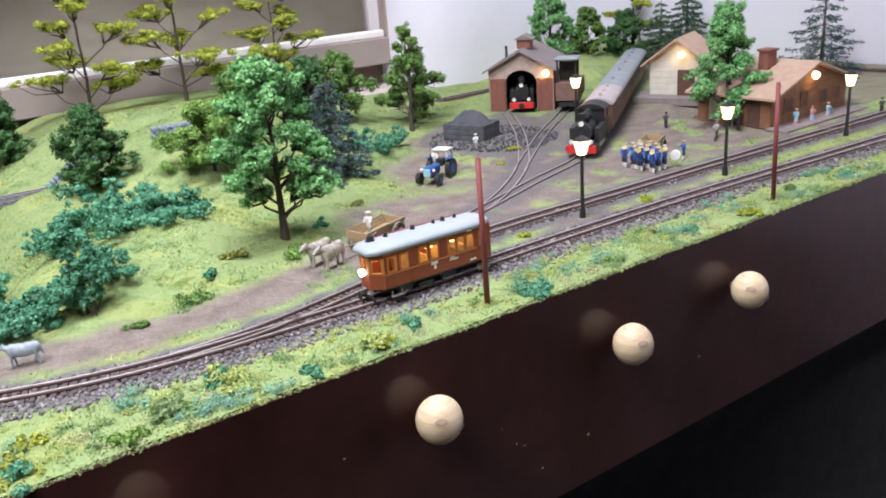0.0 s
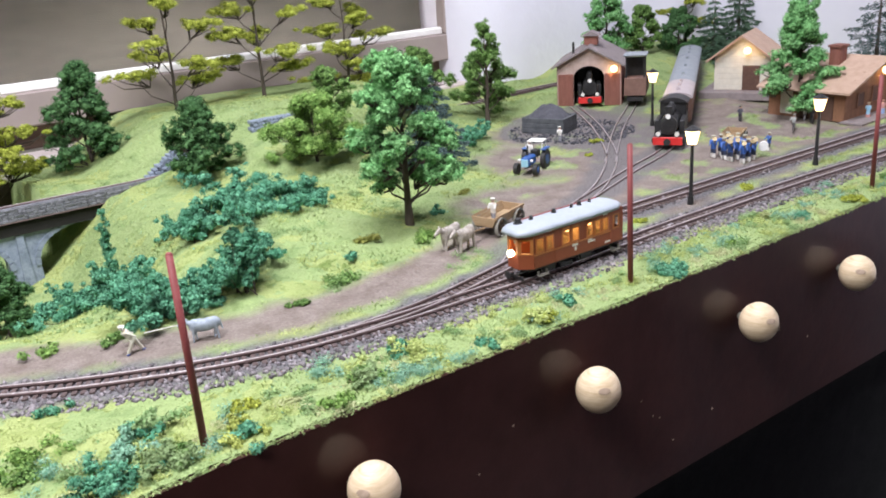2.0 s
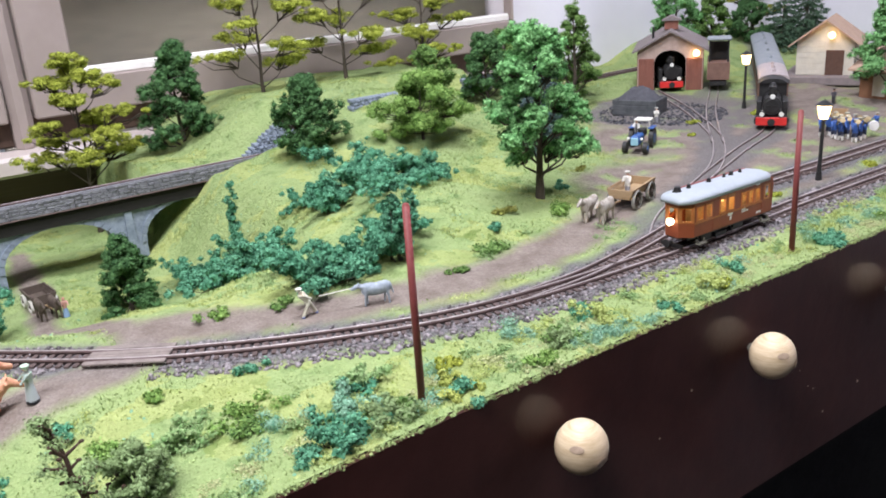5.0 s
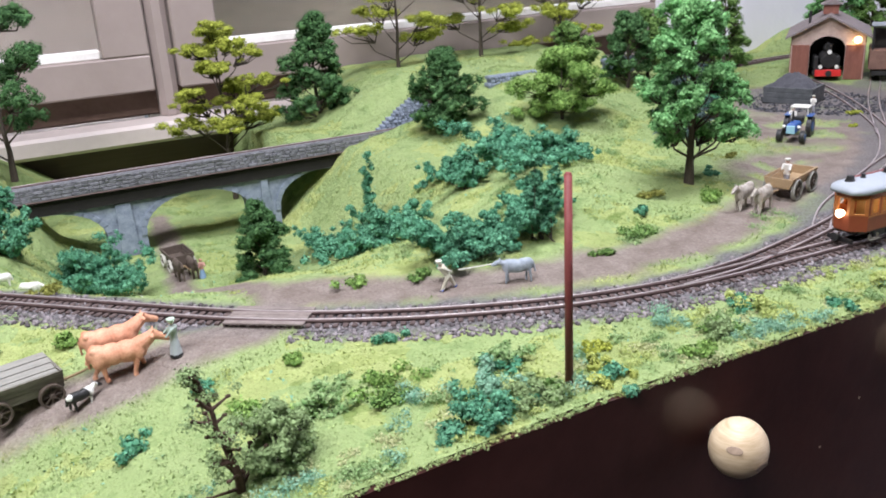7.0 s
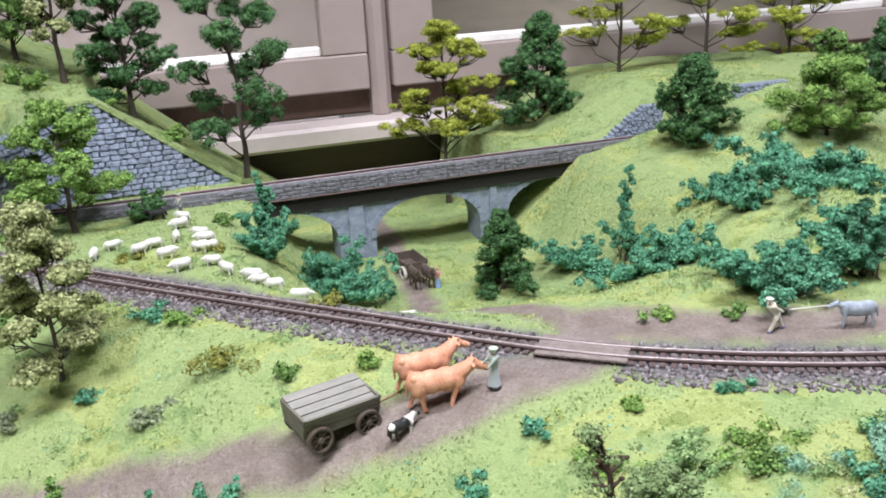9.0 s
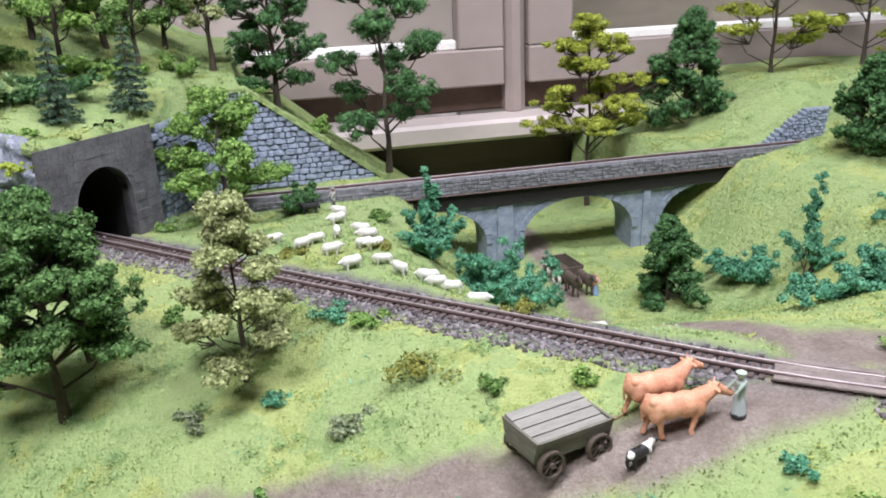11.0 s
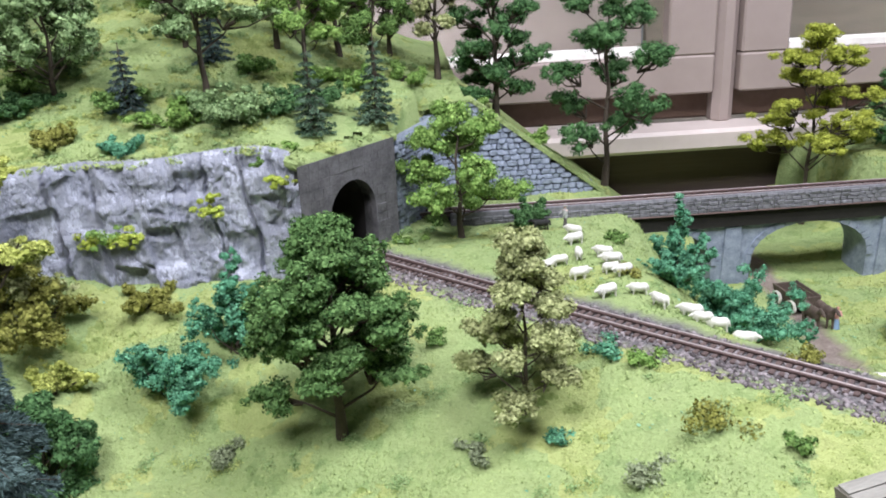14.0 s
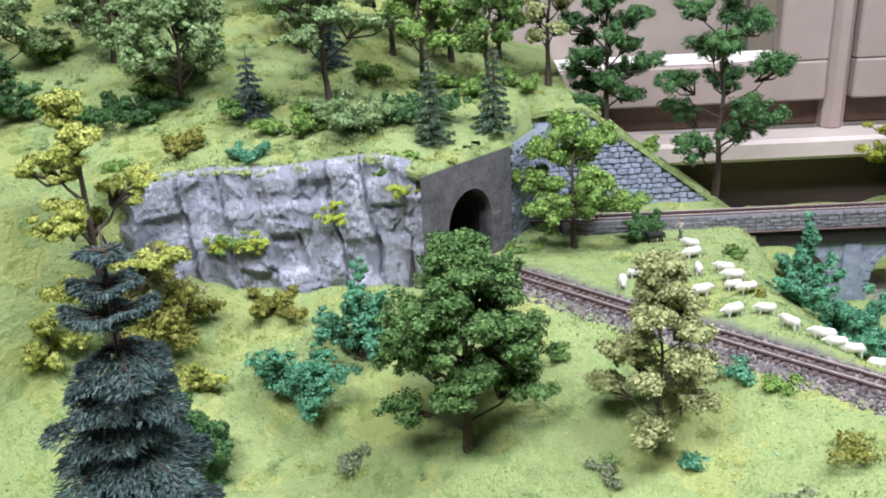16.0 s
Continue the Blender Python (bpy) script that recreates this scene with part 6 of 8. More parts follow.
# ---- railcar ----
def wheel_pair(t, x, r=0.72, gauge=0.65, zc=1.15, steel="steel"):
    for s in (-1, 1):
        bm = fresh()
        rod(bm, (x, s * gauge, zc), (x, s * (gauge + 0.22), zc), r, r, 20)
        w = part("wheel", bm, "black", t)
        bm = fresh()
        for k in range(20):
            a0, a1 = 6.2832 * k / 20, 6.2832 * (k + 1) / 20
            q = [(x + math.cos(a) * g, zc + math.sin(a) * g) for a, g in ((a0, r * 0.86), (a1, r * 0.86), (a1, r * 1.02), (a0, r * 1.02))]
            slab(bm, q, s * (gauge + 0.21), s * (gauge + 0.27))
        bmesh.ops.remove_doubles(bm, verts=bm.verts, dist=0.002)
        part("tyre", bm, steel, w, "bright steel tyre")


def railcar(x, y, z, rz):
    t = thing("railcar", x, y, z, rz, "red-brown narrow gauge railcar with lit saloon and white roof", "railcar")
    L, W = 11.2, 2.9
    z0, z1, zw0, zw1 = 1.45, 4.4, 2.68, 3.98
    hw, th = W / 2, 0.12
    xf = -L / 2
    wins = [(1.25, 2.15), (2.35, 3.2), (4.1, 5.0), (5.15, 6.05), (6.9, 7.68), (7.8, 8.58), (8.7, 9.48), (10.0, 10.75)]
    ch, cw = 1.0, 0.62
    for s in (-1, 1):
        yy = s * (hw - th / 2)
        bm = fresh()
        box(bm, xf + (ch + L) / 2, yy, (z0 + zw0) / 2, L - ch, th, zw0 - z0)
        box(bm, xf + (ch + L) / 2, yy, (zw1 + z1) / 2, L - ch, th, z1 - zw1)
        edges = [ch] + [v for w in wins for v in w] + [L]
        for k in range(0, len(edges), 2):
            a, b = edges[k], edges[k + 1]
            if b - a > 0.02:
                box(bm, xf + (a + b) / 2, yy, (zw0 + zw1) / 2, b - a, th, zw1 - zw0)
        part("side_wall", bm, "car_red", t)
        for a, b in wins:
            bm = fresh()
            cx, w, h = xf + (a + b) / 2, b - a, zw1 - zw0
            for bx, bz, sx, sz in ((cx - w / 2 + 0.06, (zw0 + zw1) / 2, 0.13, h), (cx + w / 2 - 0.06, (zw0 + zw1) / 2, 0.13, h), (cx, zw0 + 0.06, w, 0.13), (cx, zw1 - 0.06, w, 0.13)):
                box(bm, bx, s * (hw + 0.012), bz, sx, 0.07, sz)
            win_ob = part("window", bm, "car_frame", t, "orange-brown wooden window frame")
            bm = fresh()
            box(bm, cx, s * (hw - 0.09), (zw0 + zw1) / 2, w, 0.02, h)
            pane = part("pane", bm, "car_glass", win_ob)
            pane.visible_shadow = False
        bm = fresh()
        box(bm, xf + (ch + 9.7) / 2, s * (hw + 0.03), zw0 - 0.1, 9.7 - ch, 0.08, 0.1)
        part("waist_rail", bm, "car_frame", t, "orange-brown waist rail")
        bm = fresh()
        for dx in (3.35, 9.75):
            box(bm, xf + dx, s * (hw + 0.02), (z0 + zw0) / 2, 0.07, 0.06, zw0 - z0)
        part("door_seam", bm, "car_red", t)
        for a, c, w, h in ((5.55, 2.4, 0.62, 0.22), (5.6, 2.06, 0.2, 0.35), (7.3, 2.42, 0.45, 0.12), (7.45, 2.25, 0.85, 0.13), (9.35, 1.72, 0.62, 0.17), (9.1, 4.2, 0.5, 0.1)):
            bm = fresh()
            box(bm, xf + a, s * (hw + 0.012), c, w, 0.03, h)
            part("lettering_bar", bm, "white", t, "small white painted marking")
        for a in (4.55, 5.6):
            bm = fresh()
            box(bm, xf + a, s * (hw + 0.05), 4.08, 0.8, 0.06, 0.16, rx=-12 * s)
            part("vent_flap", bm, "car_frame", t, "small orange ventilator flap")
    # ends: three facets in front, flat at the back
    fronts = [(xf + ch, -hw), (xf + 0.12, -cw), (xf + 0.12, cw), (xf + ch, hw)]
    for (ax, ay), (bx, by) in zip(fronts, fronts[1:]):
        d = Vector((bx - ax, by - ay, 0))
        n = Vector((d.y, -d.x, 0)).normalized()
        ang = math.degrees(math.atan2(d.y, d.x))
        cx, cy, ln = (ax + bx) / 2, (ay + by) / 2, d.length
        for zz, hh in (((z0 + zw0) / 2, zw0 - z0), ((zw1 + z1) / 2, z1 - zw1)):
            bm = fresh()
            box(bm, cx, cy, zz, ln + 0.06, th, hh, rz=ang)
            part("end_wall", bm, "car_red", t)
        bm = fresh()
        for e in (-1, 1):
            p = Vector((cx, cy, 0)) + d.normalized() * e * (ln / 2 - 0.12)
            box(bm, p.x, p.y, (zw0 + zw1) / 2, 0.26, th * 1.2, zw1 - zw0, rz=ang)
        box(bm, cx, cy, zw0 + 0.05, ln, th * 1.3, 0.12, rz=ang)
        box(bm, cx, cy, zw1 - 0.05, ln, th * 1.3, 0.12, rz=ang)
        part("end_window", bm, "car_frame", t, "orange-brown cab window frame")
    bm = fresh()
    box(bm, L / 2 - 0.06, 0, (z0 + zw0) / 2, th, W, zw0 - z0)
    box(bm, L / 2 - 0.06, 0, (zw1 + z1) / 2, th, W, z1 - zw1)
    for yy in (-1.35, -0.45, 0.45, 1.35):
        box(bm, L / 2 - 0.06, yy, (zw0 + zw1) / 2, th, 0.25, zw1 - zw0)
    part("end_wall", bm, "car_red", t)
    # saloon inside
    bm = fresh()
    box(bm, 0.3, 0, z0 + 0.1, L - 1.2, W - 0.3, 0.12)
    part("floor", bm, "tan_wood", t)
    bm = fresh()
    box(bm, 0.3, 0, z1 - 0.18, L - 2.4, 0.9, 0.08)
    part("ceiling_lamp", bm, "saloon_lamp", t, "warm lit lamp strip in the saloon")
    for a in (3.3, 6.6, 9.85):
        bm = fresh()
        box(bm, xf + a, 0, (z0 + z1) / 2, 0.08, W - 0.3, z1 - z0 - 0.3)
        part("partition", bm, "tan_wood", t)
    for a in (4.2, 5.3, 6.95, 7.9, 8.9):
        bm = fresh()
        box(bm, xf + a, 0.0, 2.3, 0.18, 2.3, 1.35, bev=0.05)
        box(bm, xf + a + 0.3, 0.0, 1.95, 0.6, 2.3, 0.18, bev=0.05)
        part("seat", bm, "tan_wood", t)
    # roof
    bm = fresh()
    prof = []
    n = 12
    prev = None
    for i, xx in enumerate(np.linspace(-L / 2 - 0.3, L / 2 + 0.3, 30)):
        e = min(xx + L / 2 + 0.3, L / 2 + 0.3 - xx)
        k = 1 - 0.42 * (1 - min(1.0, e / 1.3)) ** 2
        drop = 0.30 * (1 - min(1.0, e / 1.2)) ** 2
        cur = [bm.verts.new((xx, (hw + 0.16) * k * math.cos(math.pi * j / n), z1 - 0.08 + (0.14 if 0 < j < n else 0) + (0.52 - drop) * math.sin(math.pi * j / n) ** 0.8)) for j in range(n + 1)]
        if prev:
            for j in range(n):
                bm.faces.new((prev[j], prev[j + 1], cur[j + 1], cur[j]))
            bm.faces.new((prev[0], cur[0], cur[n], prev[n]))
        else:
            bm.faces.new(cur)
        prev = cur
    bm.faces.new(prev)
    part("roof", bm, "roof_white", t, "pale grey-white rounded roof", True)
    for yy in (0.95,):
        bm = fresh()
        box(bm, 0.3, yy, z1 + 0.52, L - 2.2, 0.22, 0.07)
        part("roof_walk", bm, "pole", t, "red-brown running board on the roof")
    for dx, r in ((1.0, 0.36), (2.4, 0.2), (4.9, 0.22), (6.9, 0.15), (7.8, 0.22), (9.0, 0.15)):
        bm = fresh()
        rod(bm, (xf + dx, 0.35, z1 + 0.42), (xf + dx, 0.35, z1 + 0.62), r * 1.35, r * 1.0, 14)
        rod(bm, (xf + dx, 0.35, z1 + 0.62), (xf + dx, 0.35, z1 + 0.78 + r * 0.5), r * 0.85, r * 0.7, 14)
        part("roof_vent", bm, "black", t, "black roof ventilator")
    # headlamp, buffers, underframe
    for sx in (-1, 1):
        bm = fresh()
        rod(bm, (sx * (L / 2 - 0.02), 0, 2.75), (sx * (L / 2 + 0.32), 0, 2.75), 0.26, 0.3, 16)
        part("headlamp", bm, "head_glow" if sx < 0 else "black", t, "lit round headlamp" if sx < 0 else "dark round tail lamp")
        bm = fresh()
        rod(bm, (sx * L / 2, 0, 1.0), (sx * (L / 2 + 0.55), 0, 1.0), 0.13, 0.13, 10)
        rod(bm, (sx * (L / 2 + 0.5), 0, 1.0), (sx * (L / 2 + 0.6), 0, 1.0), 0.34, 0.34, 14)
        part("coupler", bm, "black", t)
        bm = fresh()
        box(bm, sx * (L / 2 - 0.1), 0, 0.72, 0.1, 2.2, 0.35, ry=15 * sx)
        part("guard", bm, "black", t)
    bm = fresh()
    box(bm, 0, 0, 1.32, L - 0.8, 1.5, 0.25)
    for s in (-1, 1):
        box(bm, 0, s * 1.05, 1.3, L - 1.4, 0.16, 0.26)
        for dx in (2.9, 7.1):
            box(bm, xf + dx, s * 1.08, 0.98, 1.3, 0.12, 0.5)
        box(bm, xf + 4.8, s * 0.95, 0.85, 1.4, 0.5, 0.4, bev=0.05)
    part("underframe", bm, "black", t)
    for s in (-1, 1):
        for dx in (10.35, 2.0):
            bm = fresh()
            box(bm, xf + dx, s * 1.45, 0.72, 1.1, 0.4, 0.07)
            box(bm, xf + dx - 0.45, s * 1.35, 0.9, 0.06, 0.2, 0.4)
            box(bm, xf + dx + 0.45, s * 1.35, 0.9, 0.06, 0.2, 0.4)
            part("step", bm, "grey_wood", t, "grey metal foot step")
    for dx in (2.9, 7.1):
        wheel_pair(t, xf + dx, 0.68, 0.62, 1.13)
    for dx in (-4.4, -1.6, 0.4, 2.8):
        point_lamp(x + dx, y, z + 3.6, 0.007, 0.5)
    return t


M["saloon_lamp"] = glow("saloon_lamp", (1.0, 0.76, 0.38), 8.0)
railcar(34.8, 53.72, 0.0, -0.3)


# ---- steam train, shed engine and wagon ----
def engine(x, y, rz, label, tender=True):
    t = thing("steam_locomotive", x, y, -0.2, rz, label, "locomotive", s=1.36)
    t.scale.x = 1.1
    bm = fresh()
    box(bm, 0, 0, 1.25, 8.6, 2.3, 0.3)
    part("running_plate", bm, "soot", t)
    bm = fresh()
    rod(bm, (-3.6, 0, 2.45), (1.2, 0, 2.45), 0.80, 0.80, 20)
    part("boiler", bm, "soot", t, "", True)
    bm = fresh()
    rod(bm, (-4.2, 0, 2.45), (-3.4, 0, 2.45), 0.86, 0.86, 24)
    part("smokebox", bm, "soot", t)
    bm = fresh()
    rod(bm, (-4.28, 0, 2.45), (-4.18, 0, 2.45), 0.62, 0.72, 20)
    box(bm, -4.3, 0, 2.45, 0.06, 1.1, 0.09)
    part("smokebox_door", bm, "soot", t, "round black smokebox door with a strap")
    bm = fresh()
    rod(bm, (-4.15, 0, 3.35), (-4.4, 0, 3.35), 0.2, 0.24, 12)
    part("top_lamp", bm, "white", t, "pale top headlamp")
    bm = fresh()
    rod(bm, (-3.75, 0, 3.1), (-3.75, 0, 4.2), 0.26, 0.34, 14)
    part("chimney", bm, "soot", t)
    for dx in (-2.2, -0.6):
        bm = fresh()
        rod(bm, (dx, 0, 3.2), (dx, 0, 3.85), 0.4, 0.34, 14)
        ball(bm, (dx, 0, 3.85), 0.34, 2)
        part("dome", bm, "soot", t, "", True)
    for s in (-1, 1):
        bm = fresh()
        box(bm, -0.9, s * 1.15, 2.0, 3.6, 0.45, 1.4, bev=0.05)
        part("side_tank", bm, "soot", t)
    bm = fresh()
    for s in (-1, 1):
        box(bm, 2.5, s * 1.2, 2.05, 2.6, 0.1, 1.5)
        box(bm, 1.35, s * 1.2, 3.3, 0.3, 0.1, 1.2)
        box(bm, 3.65, s * 1.2, 3.3, 0.3, 0.1, 1.2)
    box(bm, 1.25, 0, 2.8, 0.1, 2.4, 2.2)
    part("cab", bm, "soot", t)
    bm = fresh()
    rod(bm, (1.0, 0, 3.35), (4.1, 0, 3.35), 1.45, 1.45, 24)
    for v in list(bm.verts):
        v.co.z = 3.85 + max(0.0, v.co.z - 3.95) * 0.55
    part("cab_roof", bm, "soot", t)
    bm = fresh()
    box(bm, -4.5, 0, 1.05, 0.25, 2.7, 0.75, bev=0.04)
    part("buffer_beam", bm, "red", t, "bright red buffer beam")
    bm = fresh()
    rod(bm, (-4.6, 0, 1.05), (-5.05, 0, 1.05), 0.12, 0.12, 8)
    rod(bm, (-5.05, 0, 1.05), (-5.12, 0, 1.05), 0.34, 0.34, 14)
    part("buffer", bm, "black", t)
    for s in (-1, 1):
        bm = fresh()
        rod(bm, (-4.5, s * 0.85, 1.75), (-4.75, s * 0.85, 1.75), 0.2, 0.22, 12)
        part("lamp", bm, "fig_white", t, "small pale headlamp")
        bm = fresh()
        rod(bm, (-2.6, s * 1.2, 0.85), (1.8, s * 1.2, 0.85), 0.09, 0.09, 6)
        part("coupling_rod", bm, "steel", t)
        bm = fresh()
        rod(bm, (-3.9, s * 1.15, 1.0), (-2.9, s * 1.15, 1.0), 0.4, 0.4, 12)
        part("cylinder", bm, "soot", t)
    for dx in (-2.6, -0.4, 1.8):
        wheel_pair(t, dx, 0.62, 0.6, 1.07)


def coach(x, y, rz, length, wall, roof, label, name="passenger_coach", windows=True):
    t = thing(name, x, y, -0.2, rz, label, "railway wagon", s=1.36)
    bm = fresh()
    box(bm, 0, 0, 2.4, length, 2.7, 2.5, bev=0.06)
    part("body", bm, wall, t)
    n = max(3, int(length / 1.8))
    for s in (-1, 1):
        if windows:
            for k in range(n):
                bm = fresh()
                box(bm, -length / 2 + length * (k + 0.5) / n, s * 1.36, 2.85, 1.0, 0.06, 1.0)
                part("window", bm, "black", t, "dark coach window")
        else:
            for k in range(n * 2):
                bm = fresh()
                box(bm, -length / 2 + length * (k + 0.5) / n / 2, s * 1.37, 2.4, length / n / 2 * 0.86, 0.06, 2.3)
                part("plank", bm, wall, t)
    bm = fresh()
    m = 10
    prev = None
    for xx in (-length / 2 - 0.2, length / 2 + 0.2):
        cur = [bm.verts.new((xx, 1.5 * math.cos(math.pi * j / m), 3.62 + 0.62 * math.sin(math.pi * j / m))) for j in range(m + 1)]
        if prev:
            for j in range(m):
                bm.faces.new((prev[j], prev[j + 1], cur[j + 1], cur[j]))
            bm.faces.new((prev[0], cur[0], cur[m], prev[m]))
            bm.faces.new(prev)
        prev = cur
    bm.faces.new(prev)
    part("roof", bm, roof, t)
    for k in range(3):
        bm = fresh()
        rod(bm, (-length / 2 + length * (k + 0.5) / 3, 0, 4.15), (-length / 2 + length * (k + 0.5) / 3, 0, 4.5), 0.2, 0.16, 8)
        part("roof_vent", bm, roof, t)
    bm = fresh()
    box(bm, 0, 0, 0.95, length - 0.6, 1.8, 0.4)
    part("underframe", bm, "black", t)
    for dx in (-length / 2 + 1.6, length / 2 - 1.6):
        wheel_pair(t, dx, 0.55, 0.6, 1.0)
    return t




def on_train(d):
    p = curve_points(SIDING_TRAIN, 0.5)
    best = min(range(len(p)), key=lambda i: (p[i].x - 71.4) ** 2 + (p[i].y - 74.1) ** 2)
    q = p[min(len(p) - 2, best + int(d / 0.5))]
    r = p[min(len(p) - 1, best + int(d / 0.5) + 1)]
    return q.x, q.y, math.degrees(math.atan2(r.y - q.y, r.x - q.x))


engine(*on_train(5.6), "black steam tank engine with a red buffer beam on the siding")
coach(*on_train(17.0), 8.0, "coach_brown", "roof_pinkish", "brown goods van with a pale grey roof", "goods_van", False)
coach(*on_train(36.2), 19.0, "coach_brown", "coach_grey", "dark brown coach with a grey arched roof")
coach(*on_train(56.8), 9.6, "coach_brown", "coach_grey", "dark brown coach with a grey arched roof")
engine(91.1, 107.0, 46.6, "black steam engine with a red buffer beam inside the shed")


def open_wagon(x, y, rz):
    t = thing("brake_wagon", x, y, -0.1, rz, "small brown wagon with a black brake cabin", "railway wagon", s=1.28)
    bm = fresh()
    box(bm, 0, 0, 2.6, 6.5, 2.7, 2.2, bev=0.06)
    part("body", bm, "coach_brown", t)
    for k in range(8):
        bm = fresh()
        box(bm, -3.28, -1.2 + k * 0.34, 2.6, 0.06, 0.3, 2.1)
        part("plank", bm, "coach_brown", t)
    bm = fresh()
    for sx in (-1, 1):
        for s in (-1, 1):
            box(bm, -1.9 + sx * 1.1, s * 1.1, 5.0, 0.2, 0.2, 2.8)
    box(bm, -0.9, 0, 4.8, 0.15, 2.2, 2.4)
    part("cabin", bm, "soot", t, "black open brake cabin")
    bm = fresh()
    box(bm, -1.9, 0, 6.5, 3.0, 2.9, 0.3, bev=0.12)
    part("cabin_roof", bm, "coach_grey", t)
    bm = fresh()
    box(bm, 0, 0, 1.1, 6.8, 2.0, 0.5)
    part("underframe", bm, "black", t)
    bm = fresh()
    rod(bm, (-3.3, 0, 1.1), (-3.9, 0, 1.1), 0.2, 0.2, 8)
    part("coupler", bm, "black", t)
    for dx in (-2, 2):
        wheel_pair(t, dx, 0.5, 0.6, 0.95)


open_wagon(95.3, 100.2, 38)


# ---- buildings ----
def gable_roof(t, w, d, eave, apex, over, material, y0=0.0, thick=0.3, label="", boards=0):
    for s in (-1, 1):
        bm = fresh()
        hx = w / 2 + over
        drop = (apex - eave) / (w / 2) * over
        slab(bm, [(0, apex), (s * hx, eave - drop), (s * hx, eave - drop + thick), (0, apex + thick)], y0 - over, y0 + d + over)
        r = part("roof", bm, material, t, label)
        if boards:
            L = math.hypot(hx, apex - eave + drop)
            ang = math.degrees(math.atan2(apex - eave + drop, hx)) * s
            for k in range(boards):
                yy = y0 - over + (d + 2 * over) * (k + 0.5) / boards
                bm = fresh()
                box(bm, s * hx / 2, yy, (apex + eave - drop) / 2 + thick + 0.09, L, (d + 2 * over) / boards * 0.93, 0.1, ry=ang)
                part("roof_board", bm, material, r)


def wall_lamp(t, x, y, z, wx, wy, wz):
    bm = fresh()
    ball(bm, (x, y, z), 0.55, 2)
    part("wall_lamp", bm, "lamp_glow", t, "glowing round wall lamp", True)
    point_lamp(wx, wy, wz, 0.012, 0.4)


def engine_shed():
    t = thing("engine_shed", 89.0, 104.9, 0, -51.0, "brown timber engine shed with pale gable and open door", "shed")
    w, d, e, a = 10.4, 13.5, 6.6, 9.4
    r, sp = 2.5, 4.6
    bm = fresh()
    n = 14
    arch = [(-r, 0)] + [(-r * math.cos(math.pi * k / n), sp + r * 0.75 * math.sin(math.pi * k / n)) for k in range(n + 1)] + [(r, 0)]
    out = [(-w / 2, 0), (-w / 2, sp)] + [(x, e + (a - e) * (1 - abs(x) / (w / 2))) for x in np.linspace(-w / 2, w / 2, n - 1)] + [(w / 2, sp), (w / 2, 0)]
    for y in (0.0, 0.5):
        p = [bm.verts.new((x, y, z)) for x, z in arch]
        q = [bm.verts.new((x, y, z)) for x, z in out]
        for i in range(len(arch) - 1):
            bm.faces.new((p[i], p[i + 1], q[i + 1], q[i]))
        if y == 0.0:
            first = p
        else:
            for i in range(len(arch) - 1):
                bm.faces.new((first[i], first[i + 1], p[i + 1], p[i]))
    part("front_wall", bm, "shed_front", t, "pale weathered gable wall")
    for s in (-1, 1):
        bm = fresh()
        box(bm, s * (w / 2 - 0.2), d / 2 + 0.2, e / 2, 0.4, d, e)
        part("side_wall", bm, "brick_brown", t)
        for k in range(12):
            bm = fresh()
            box(bm, s * (w / 2 + 0.03), 0.6 + k * 1.1, e / 2, 0.12, 0.98, e)
            part("board", bm, "brick_brown", t)
        bm = fresh()
        box(bm, s * (r + 1.3), -0.12, 2.6, 2.5, 0.25, 5.2)
        dr = part("door", bm, "brick_brown", t, "open brown timber door leaf")
        for k in range(5):
            bm = fresh()
            box(bm, s * (r + 0.35 + k * 0.48), -0.28, 2.6, 0.42, 0.1, 5.1)
            part("plank", bm, "brick_brown", dr)
    bm = fresh()
    box(bm, 0, d + 0.3, e / 2, w, 0.4, e)
    part("back_wall", bm, "tunnel", t)
    bm = fresh()
    slab(bm, [(-w / 2, e), (w / 2, e), (0, a)], d - 0.2, d + 0.2)
    part("back_gable", bm, "brick_brown", t)
    gable_roof(t, w, d, e, a, 0.9, "roof_grey", 0, 0.3, "grey felted roof")
    bm = fresh()
    box(bm, 0, 4.5, a + 0.8, 2.2, 2.6, 1.4)
    rv = part("ridge_vent", bm, "brick_brown", t, "brown smoke vent on the ridge")
    bm = fresh()
    slab(bm, [(-1.6, a + 1.5), (0, a + 2.3), (1.6, a + 1.5)], 2.9, 6.1)
    part("vent_roof", bm, "roof_grey", rv)
    bm = fresh()
    rod(bm, (-2.9, 3.5, 7.6), (-2.9, 3.5, 10.0), 0.2, 0.2, 8)
    part("stove_pipe", bm, "black", t)
    wall_lamp(t, r + 1.6, -0.8, 6.0, 90.9, 101.6, 5.6)


engine_shed()


